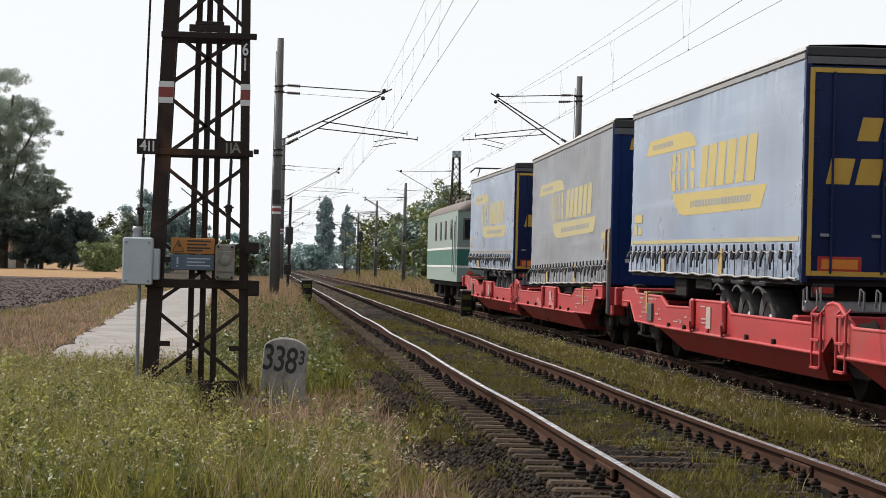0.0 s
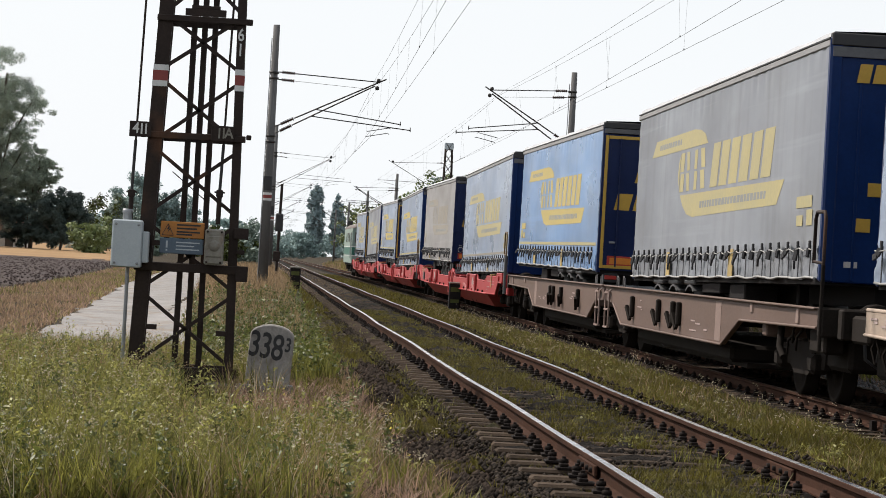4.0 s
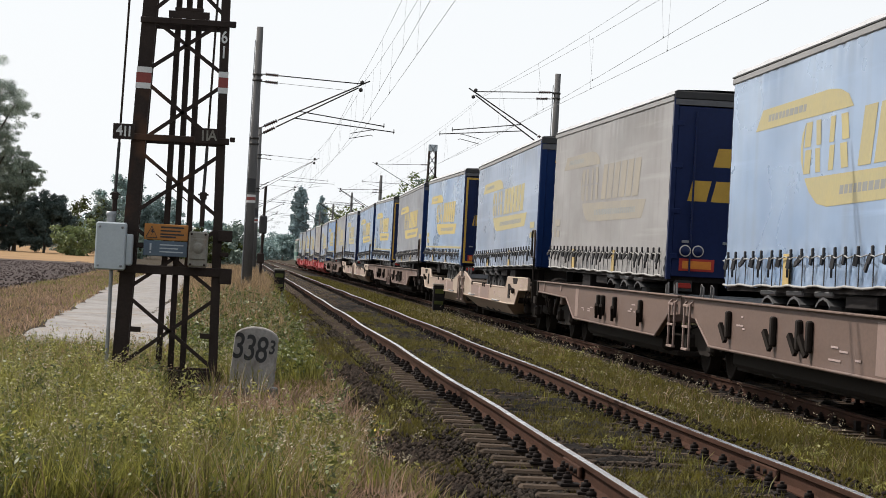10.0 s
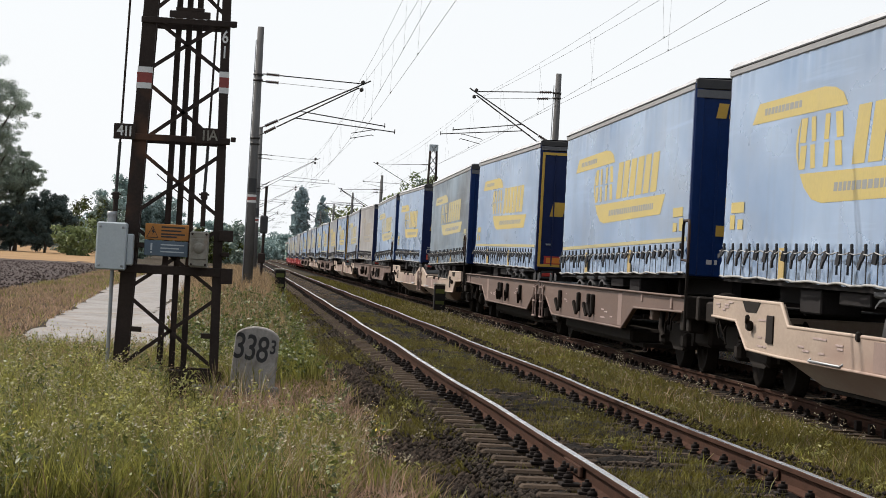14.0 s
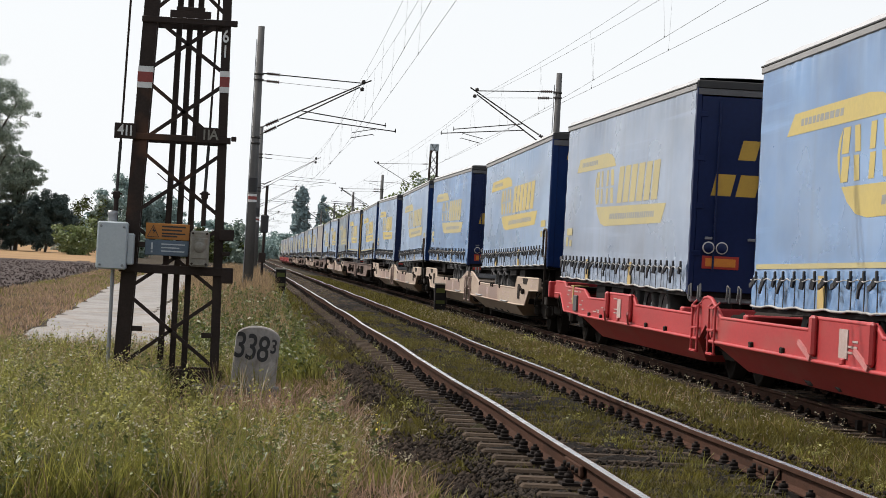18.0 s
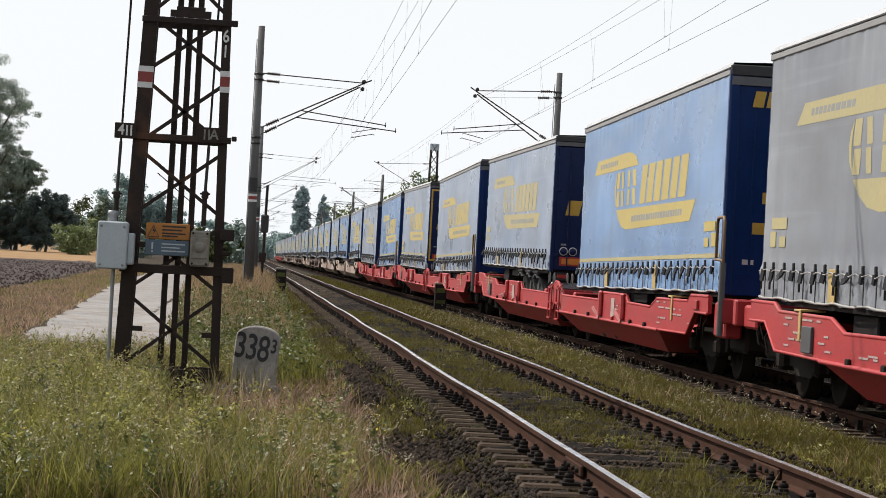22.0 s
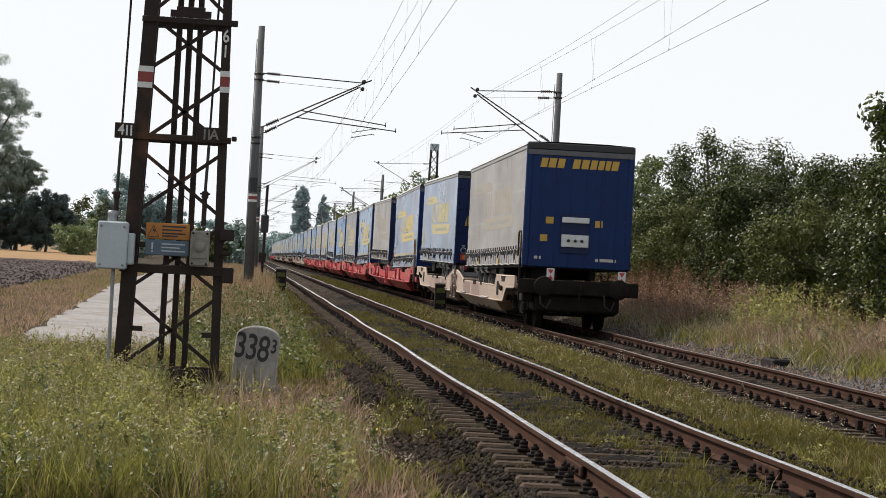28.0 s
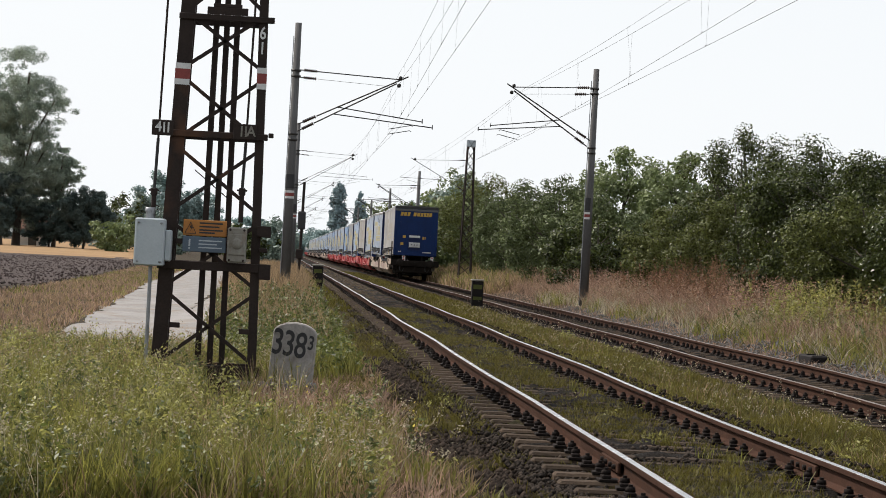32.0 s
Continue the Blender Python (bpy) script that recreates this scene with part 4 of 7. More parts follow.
        for x in (-1.0, 0.45):
            part("stencil_bar", Mesh().box(x, x + (0.16 if x < 0 else 0.5), -0.028, -0.021, 1.56, 1.63), M_LABEL, tr)
    # far end of the box
    part("end_wall", Mesh().box(-1.26, 1.26, 13.58, 13.66, H - 0.03, 4.25, 0.01), M_NAVY, tr)
    # chassis, running gear: the axles stand towards the doors
    for sx in (-0.45, 0.45):
        part("chassis_beam", Mesh().box(sx - 0.07, sx + 0.07, 0.3, 13.3, H - 0.30, H - 0.05, 0.01), M_CHASSIS, tr)
    ys = (2.65, 4.06, 5.5) if kind == "A" else (8.3, 9.7, 11.1)
    za = 0.77 if low else 0.78
    for y in ys:
        part("axle", Mesh().tube([(-1.1, y, za), (1.1, y, za)], 0.07, 8), M_CHASSIS, tr)
        for sx in (-1, 1):
            t_ = part("tyre", tyre_me, None, tr, at=pose(sx * 0.94, y, za, 0, 0, 0 if sx < 0 else 180))
            part("rim", rim_me, None, t_)
        g = Mesh()
        for k in range(4):
            a0, a1 = radians(55 + 17.5 * k), radians(55 + 17.5 * (k + 1))
            q = [(-1.25, y + 0.58 * math.cos(a), za + 0.53 * math.sin(a)) for a in (a0, a1)]
            g.add(q + [(-0.85, p[1], p[2]) for p in q], [(0, 1, 3, 2)])
            g.add([(-1.25, p[1], p[2] - 0.03) for p in q] + q, [(0, 1, 3, 2)])
        g.box(-1.252, -0.9, y - 0.42, y + 0.42, za + 0.525, za + 0.60, 0.02)
        part("mudguard", g, M_GUARD, tr)
    yl = 10.6 if kind == "A" else 3.0
    for sx in (-0.75, 0.75):
        part("landing_leg", Mesh().box(sx - 0.07, sx + 0.07, yl - 0.07, yl + 0.07, H - 0.42, H - 0.05, 0.015), M_CHASSIS, tr)
    part("tool_box", Mesh().box(-1.18, -0.7, yl + (-2.2 if kind == "A" else 1.6), yl + (-1.2 if kind == "A" else 2.6), H - 0.36, H - 0.07, 0.02), M_CHASSIS, tr)
    part("pallet_rack", Mesh().box(-1.2, 1.2, 6.2, 7.5, H - 0.22, H - 0.07, 0.015), M_CHASSIS, tr)
    return tr


# curtain colour, strength of the print, from the last wagon forward: rear trailer, front trailer
LOOKS = [(("beige", "weak"), ("haze", "mid")), (("haze", "strong"), ("beige", "weak")), (("light", "strong"), ("grey", "mid")), (("blue", "strong"), ("haze", "mid")),
         (("haze", "strong"), ("haze", "strong")), (("blue", "strong"), ("haze", "mid")), (("light", "strong"), ("blue", "mid")), (("light", "mid"), ("light", "strong")),
         (("light", "strong"), ("light", "strong")), (("stained", "mid"), ("light", "strong")), (("light", "mid"), ("beige", "weak")), (("haze", "mid"), ("light", "strong")),
         (("grey", "strong"), ("light", "strong")), (("light", "strong"), ("haze", "mid")), (("grey", "mid"), ("blue", "strong")), (("haze", "mid"), ("beige", "weak")),
         (("haze", "strong"), ("haze", "strong")), (("grey", "mid"), ("haze", "mid"))]
COLOUR = ["beige", "red", "red", "red", "red", "red", "beige", "beige", "brown", "beige", "brown", "beige", "brown", "beige", "brown", "red", "red", "red"]
LOW_B, LOW_A = (1, 2, 3, 4, 5, 15, 16, 17), (2, 4, 5)           # wagons that carry the tall type behind, in front
LINE_B, OUTLINED = (1, 2, 3, 4, 5, 8, 15, 16), (4, 8, 11, 12, 14, 16, 17)
CLOTH = dict(blue="bright blue", light="pale blue", haze="grey-blue", grey="grimy grey", beige="grimy beige-grey", stained="dark-stained grey-blue")
FADE = dict(strong="yellow print", mid="faded yellow print", weak="almost worn-off yellow print")


def swap(ob, m):
    slot = ob.material_slots[0]
    slot.link = "OBJECT"
    slot.material = m


def dress(tr, cloth, fade, kind, colour):
    for c in tr.children:
        base = c.name.split(".")[0]
        if base == "curtain":
            swap(c, CURT[cloth])
        elif base == "print_line":
            swap(c, PRINT["mid" if fade == "strong" else "weak"])
        elif base in ("print_bar", "print_emblem", "side_plate") or (base == "print_block" and c.data.vertices[0].co.x < -1.2):
            swap(c, PRINT[fade])
    tagged(tr, "%s curtain-sided semi-trailer with %s on %s wagon" % (CLOTH[cloth], FADE[fade], colour))


wheel_me = Mesh().lathe([(0.0, -0.10), (0.10, -0.10), (0.11, -0.05), (0.33, -0.035), (0.39, -0.065), (0.46, -0.065), (0.465, 0.05), (0.50, 0.065), (0.50, 0.09), (0.38, 0.09), (0.33, 0.05), (0.1, 0.07), (0.0, 0.07)], (0, 0, 0), "x", 16).data("wheel")
wheel_me.materials.append(M_WHEEL)

UP_RED = [(16.05, 1.16), (15.75, 1.14), (15.05, 0.895), (10.15, 0.905), (9.78, 1.05), (7.35, 1.05), (7.05, 0.925), (4.9, 0.91), (4.3, 1.055), (1.8, 1.07), (1.55, 1.16), (0.28, 1.165),
          (0.28, 0.925), (1.15, 0.93), (1.73, 0.60), (3.9, 0.585), (15.55, 0.57), (16.05, 0.80)]
UP_BEIGE = [(15.6, 1.19), (15.2, 1.18), (13.2, 0.92), (4.78, 0.91), (4.38, 1.17), (0.4, 1.18), (0.4, 0.92), (1.95, 0.90), (2.65, 0.56), (4.45, 0.54), (15.1, 0.56), (15.6, 0.80)]
UP_BROWN = [(15.85, 1.13), (-0.45, 1.13), (-0.45, 0.92), (3.84, 0.88), (5.0, 0.51), (13.9, 0.50), (14.9, 0.84), (15.85, 0.88)]


def wagon(colour):
    """A twin pocket wagon on three bogies, 34.2 m, its halves mirrored about y = 16; y = 0 at the rear trailer's end."""
    pa = WAG[colour]
    w = thing("pocket_wagon", "%s twin pocket wagon carrying two semi-trailers" % colour, "railway wagon", "wagons of the freight train")
    up = dict(red=UP_RED, beige=UP_BEIGE, brown=UP_BROWN)[colour]
    low = min(z for q, z in up)
    for half in (0, 1):
        sg = 1 if half == 0 else -1
        yy = (lambda q: q) if half == 0 else (lambda q: 32.0 - q)
        r = random.Random(half * 7 + len(colour))
        bx = lambda x0, x1, q0, q1, z0, z1, c=0.006: Mesh().box(x0, x1, yy(q0), yy(q1), z0, z1, c)
        for sx in (-1, 1):
            beam = part("side_beam", Mesh().plate([(yy(q), z) for q, z in up], sx * 1.32, sx * 1.38), pa, w)
            if sx > 0:
                continue
            # flange lips that catch the light along the upper and lower edges
            top = [(q, z) for q, z in up if z > 0.89 and q > -0.5 and not (q < 2 and z < 1.0) and not (colour == "brown" and z < 1.0)]
            part("top_flange", Mesh().tube([(-1.362, yy(q), z) for q, z in top], 0.028, 6), pa, beam)
            foot = [(q, z) for q, z in up if (q, z) not in top and q < 15.8]
            part("bottom_flange", Mesh().tube([(-1.385, yy(q), z) for q, z in foot], 0.020, 6), pa, beam)
        if colour != "brown":
            s0, s1, zt, zb = (4.0, 15.5, 0.57, 0.22) if colour == "red" else (4.6, 15.0, 0.55, 0.26)
            for sx in (-1, 1):
                tro = Mesh()
                for xa, xb in ((1.378, 1.06), (1.315, 1.02)):
                    tro.add([(sx * xa, yy(s0), zt), (sx * xa, yy(s1), zt), (sx * xb, yy(s1 - 0.9), zb), (sx * xb, yy(s0 + 0.8), zb)], [(0, 1, 2, 3)])
                tro.add([(sx * 1.06, yy(s1 - 0.9), zb), (sx * 1.06, yy(s0 + 0.8), zb), (sx * 1.02, yy(s0 + 0.8), zb), (sx * 1.02, yy(s1 - 0.9), zb)], [(0, 1, 2, 3)])
                for a, b in ((s0, s0 + 0.8), (s1, s1 - 0.9)):
                    tro.add([(sx * 1.378, yy(a), zt), (sx * 1.06, yy(b), zb), (sx * 0.6, yy(b), zb), (sx * 0.6, yy(a), zt)], [(0, 1, 2, 3)])
                part("pocket_trough", tro, pa, w)
        else:
            part("pocket_trough", bx(-1.16, 1.16, 5.4, 13.4, 0.26, 0.50, 0.05), M_BOGIE, w)
            part("top_plate", bx(-1.43, -1.28, -0.45, 15.85, 1.13, 1.155), pa, w)
        part("pocket_floor", bx(-1.0, 1.0, 5.0, 13.8, 0.20, 0.27, 0.01), M_BOGIE, w)
        for q in (2.6, 13.8):
            part("cross_member", bx(-1.32, 1.32, q - 0.12, q + 0.12, 0.72, 0.98, 0.02), pa, w)
        if colour == "red":
            part("crease_rail", Mesh().tube([(-1.40, yy(4.0), 0.575), (-1.40, yy(15.58), 0.565)], 0.026, 7), pa, w)
            for q in (9.78, 7.35):
                part("post", bx(-1.45, -1.37, q - 0.10, q + 0.10, 0.62, 1.08, 0.03), pa, w)
                part("lashing_lever", Mesh().bar((-1.43, yy(q), 0.60), (-1.50, yy(q + 0.30), 0.77), 0.03, 0.06), M_PALERED, w)
            for q in (5.2, 6.6, 8.5, 11.3, 13.0):
                part("rib", bx(-1.42, -1.38, q - 0.07, q + 0.07, 0.585, 0.66, 0.012), M_BOGIE if q != 8.5 else pa, w)
            part("yellow_strap", Mesh().box(-1.40, -1.384, yy(2.95) - 0.05, yy(2.95) + 0.05, 0.76, 1.10, 0.004).box(-1.40, -1.1, yy(2.95) - 0.05, yy(2.95) + 0.28, 1.10, 1.125, 0.004), M_WEBYEL, w, "yellow webbing strap over the edge")
            part("label_plate", bx(-1.394, -1.381, 8.35, 8.7, 0.66, 0.97, 0.0), M_STENCIL, w)
            part("info_board", bx(-1.42, -1.381, 3.15 if half else 0.9, 3.6 if half else 1.25, 0.64 if half else 0.97, 0.94 if half else 1.1), M_GUARD if half else pa, w)
            clusters = ((2.1, 4.2, 0.68, 1.0, 15), (7.7, 8.2, 0.72, 0.96, 4), (5.4, 6.6, 0.68, 0.8, 5) if half else (1.2, 1.6, 0.7, 0.74, 1))
        elif colour == "beige":
            # flat dark plate paints the shade of a notch; the beam stays uncut
            part("end_recess", Mesh().plate([(yy(3.35), 1.176), (yy(2.25), 1.176), (yy(2.5), 1.03), (yy(3.1), 1.03)], -1.386, -1.381), M_BOGIE, w)
            part("grille", bx(-1.40, -1.381, 3.75, 4.1, 0.68, 1.02), M_BOGIE, w, "dark ladder-like grille")
            part("hook", Mesh().box(-1.46, -1.38, yy(2.9) - 0.08, yy(2.9) + 0.08, 0.80, 0.93, 0.03).tube([(-1.45, yy(2.9), 0.9), (-1.48, yy(3.05), 0.98)], 0.03, 6), M_BOGIE, w)
            for q in (8.0, 9.6, 10.0, 12.9):
                part("edge_clip", bx(-1.41, -1.36, q - 0.06, q + 0.06, 0.86, 0.97, 0.02), M_BOGIE, w)
            for q0, q1, z in ((6.0, 7.4, 0.60), (12.2, 13.6, 0.63)):
                part("side_step", Mesh().tube([(-1.37, yy(q0), z), (-1.41, yy(q0), z - 0.03), (-1.41, yy(q1), z - 0.03), (-1.37, yy(q1), z)], 0.014, 6), M_GALV, w)
            for q0, q1 in ((8.6, 10.6), (11.2, 13.2)):
                part("touched_up_patch", bx(-1.3835, -1.3805, q0, q1, 0.575, 0.885, 0.0), M_PATCH, w, "duller brown touched-up paint")
            part("load_panel", bx(-1.386, -1.384, 10.75, 11.1, 0.66, 0.84, 0.0), M_STENCIL, w)
            clusters = ((0.6, 1.8, 0.98, 1.12, 6), (3.2, 3.7, 0.62, 1.05, 6), (5.3, 7.2, 0.66, 0.82, 8))
        else:
            for q in (8.2, 8.7, 10.0, 12.6):
                hk = bx(-1.45, -1.38, q - 0.07, q + 0.07, 0.66, 1.02, 0.02)
                hk.bar((-1.44, yy(q), 0.62), (-1.48, yy(q + 0.18), 0.84), 0.05, 0.07)
                part("lashing_bracket", hk, M_BOGIE, w)
            part("touched_up_patch", bx(-1.3835, -1.3805, 5.1, 5.5, 0.55, 1.09, 0.0), M_PATCH, w, "paler touched-up paint")
            for q in (0.5, 3.1):
                part("end_tab", bx(-1.40, -1.37, q - 0.07, q + 0.07, 0.94 if q < 1 else 1.0, 1.12, 0.01), M_PATCH, w)
            part("swing_arm", Mesh().tube([(-1.25, yy(1.9), 0.95), (-1.3, yy(1.75), 0.62), (-1.28, yy(1.6), 0.50)], 0.045, 8), M_BOGIE, w)
            clusters = ((6.0, 7.6, 0.62, 0.76, 5), (11.2, 12.0, 0.8, 0.95, 4))
        for q0, q1, z0, z1, n in clusters:
            m = Mesh()
            for _ in range(n):
                a, ln, z = r.uniform(q0, q1), r.uniform(0.12, 0.38), z0 + (z1 - z0) * r.randrange(5) / 4
                m.box(-1.3885, -1.3845, yy(a), yy(min(a + ln, q1 + 0.2)), z, z + 0.022)
            tagged(part("stencilled_data", m, M_STENCIL, w), kind="stuff")
        # end hoop on a stout post, steps by the articulation
        hp = M_OCHRE if colour == "red" else M_TOWER
        if half == 0:
            part("handrail", Mesh().tube([(-1.40, yy(-0.20), 1.66), (-1.40, yy(-0.20), 2.18), (-1.40, yy(-0.26), 2.25), (-1.40, yy(-0.62), 2.25), (-1.40, yy(-0.68), 2.18), (-1.40, yy(-0.68), 1.60)], 0.022, 7).tube([(-1.40, yy(-0.20), 1.68), (-1.40, yy(-0.68), 1.66)], 0.018, 6), hp, w, "bent steel grab rail")
            part("rail_post", Mesh().tube([(-1.40, yy(-0.68), 0.66), (-1.40, yy(-0.68), 1.64)], 0.045 if colour == "red" else 0.024, 8), M_CONCRETE if colour == "red" else M_BOGIE, w)
        st = Mesh()
        for q in (15.2, 15.62):
            st.tube([(-1.42, yy(q), 0.40), (-1.42, yy(q), 1.04), (-1.36, yy(q), 1.10)], 0.018, 6)
        for z in (0.40, 0.72, 1.02):
            st.box(-1.45, -1.39, yy(15.2), yy(15.62), z - 0.016, z + 0.016, 0.004)
        part("step_ladder", st, pa if colour == "red" else M_PATCH, w)
        for q in (14.2, 14.9):
            part("deck_hook", Mesh().tube([(-1.30, yy(q), 1.1), (-1.30, yy(q), 1.30), (-1.30, yy(q + 0.16), 1.33), (-1.30, yy(q + 0.2), 1.14)], 0.014, 6), M_CONCRETE, w)
        # headstock, buffers, hook
        ye = yy(-0.62)
        # headstocks off the red wagons are blackened to paint their shade
        part("headstock", Mesh().box(-1.4, 1.4, ye - 0.1, ye + 0.1, 0.82, 1.16, 0.02), pa if colour == "red" else M_BOGIE, w)
        part("corner_box", bx(-1.30, -1.05, -0.5, 0.22, 0.62 if half == 0 else 0.80, 1.10, 0.03), pa if colour == "red" else M_BOGIE, w)
        # plain black box added to darken the shaded space under the end deck
        part("brake_gear", Mesh().box(-1.0, 1.0, ye + 0.1 * sg, yy(0.55), 0.42, 0.82, 0.05), M_BOGIE, w)
        part("air_tank", Mesh().lathe([(0.0, -0.45), (0.14, -0.42), (0.17, -0.3), (0.17, 0.3), (0.14, 0.42), (0.0, 0.45)], (0, yy(3.6), 0.50), "x", 12), M_BOGIE, w)
        hoses = Mesh()
        for q, z in ((0.55, 0.78), (0.75, 0.86), (1.0, 0.72)):
            hoses.tube([(-1.30, yy(q), z + 0.1), (-1.36, yy(q + 0.05), z), (-1.34, yy(q + 0.16), z - 0.16)], 0.014, 6)
        part("brake_cocks", hoses, M_WHEEL, w)
        for sx in (-0.875, 0.875):
            part("buffer", Mesh().lathe([(0.0, -0.56 * sg), (0.22, -0.56 * sg), (0.235, -0.53 * sg), (0.23, -0.50 * sg), (0.11, -0.48 * sg), (0.11, -0.2 * sg), (0.15, -0.2 * sg), (0.15, 0.0)], (sx, ye, 1.0), "y", 16), M_BOGIE, w)
        part("draw_hook", Mesh().box(-0.05, 0.05, ye - 0.3 * sg, ye, 0.93, 1.07, 0.02).tube([(0, ye - 0.25 * sg, 0.95), (0, ye - 0.3 * sg, 0.7), (0, ye - 0.2 * sg, 0.55)], 0.025, 6), M_BOGIE, w)
        part("end_deck", Mesh().box(-1.25, 1.25, ye, yy(2.4), 1.02, 1.08, 0.01), M_BOGIE, w)
        for sx in (-0.9, 0.6):
            part("brake_hose", Mesh().tube([(sx, ye - 0.12 * sg, 0.85), (sx, ye - 0.22 * sg, 0.6), (sx + 0.15, ye - 0.2 * sg, 0.5), (sx + 0.25, ye - 0.12 * sg, 0.7)], 0.02, 6), M_BLACK, w)
    part("articulation", Mesh().box(-0.5, 0.5, 14.9, 17.1, 0.62, 0.98, 0.06), M_BOGIE, w)
    for yb in (1.75, 16.0, 30.25):
        bg = part("bogie", Mesh().box(-0.4, 0.4, yb - 0.3, yb + 0.3, 0.42, 0.66, 0.04), M_BOGIE, w)
        for sx in (-1, 1):
            fr = [(yb - 1.25, 0.62), (yb - 1.2, 0.40), (yb - 0.6, 0.40), (yb - 0.35, 0.30), (yb + 0.35, 0.30), (yb + 0.6, 0.40), (yb + 1.2, 0.40), (yb + 1.25, 0.62), (yb + 0.5, 0.70), (yb - 0.5, 0.70)]
            part("bogie_frame", Mesh().plate(fr, sx * 0.94, sx * 1.02), M_BOGIE, bg)
            for q in (-0.9, 0.9):
                part("axle_box", Mesh().box(sx * 0.9, sx * 1.14, yb + q - 0.14, yb + q + 0.14, 0.34, 0.58, 0.05), M_BOGIE, bg)
                part("wheel", wheel_me, None, bg, at=pose(sx * 0.745, yb + q, 0.46, 0, 0, 0 if sx < 0 else 180))
                if sx < 0:
                    coil = [(sx * 1.0 + 0.06 * math.cos(a * 0.9), yb + q + 0.22 + 0.06 * math.sin(a * 0.9), 0.46 + 0.011 * a) for a in range(22)]
                    part("spring", Mesh().tube(coil, 0.018, 5), M_BOGIE, bg)
        for q in (-0.9, 0.9):
            part("axle", Mesh().tube([(-0.7, yb + q, 0.46), (0.7, yb + q, 0.46)], 0.08, 8), M_BOGIE, bg)
    return w


FAR_AWAY = pose(0, 0, 0)
protoT = {(c, low): trailer(c, low) for c in "AB" for low in (False, True)}
protoW = {c: wagon(c) for c in ("red", "beige", "brown")}
used = {}
for k in range(17, -1, -1):
    col = COLOUR[k]
    w = copy_thing(protoW[col], FAR_AWAY) if col in used else protoW[col]
    used[col] = True
    MOVING.append((w, PITCH * k))
    for j, c in enumerate("BA"):
        low = k in (LOW_A if j else LOW_B)
        tr = copy_thing(protoT[c, low], FAR_AWAY)
        line = k in (OUTLINED if j else LINE_B)
        gone = ["print_line", "yellow_outline"] if not line else ["speed_disc", "disc_face"]
        for o in [o for o in tr.children if o.name.split(".")[0] in gone]:
            bpy.data.objects.remove(o)
        dress(tr, *LOOKS[k][j], c, col)
        MOVING.append((tr, PITCH * k + (18.1 if j else 0.0), 0.22 if j else -0.6, {3: -0.03, 5: 0.04}.get(k, 0.0) if j else 0.07))
for o in protoT.values():
    for c in o.children_recursive + [o]:
        bpy.data.objects.remove(c)

# tail boards of the last wagon
for sx in (-0.69, 0.98):
    tb = thing("tail_marker", "white board with red triangles on the last wagon", "tail marker", "tail markers of the train")
    part("board", Mesh().box(sx - 0.09, sx + 0.09, -0.80, -0.785, 1.14, 1.42, 0.005), M_WHITE, tb)
    for s in (-1, 1):
        part("triangle", Mesh().slab([(sx - 0.07, 1.28 + s * 0.115), (sx + 0.07, 1.28 + s * 0.115), (sx, 1.28 + s * 0.01)], -0.806, -0.80), M_REFL, tb)
    part("bracket", Mesh().box(sx - 0.02, sx + 0.02, -0.785, -0.72, 1.05, 1.4, 0.004), M_BOGIE, tb)
    MOVING.append((tb, 0.0))


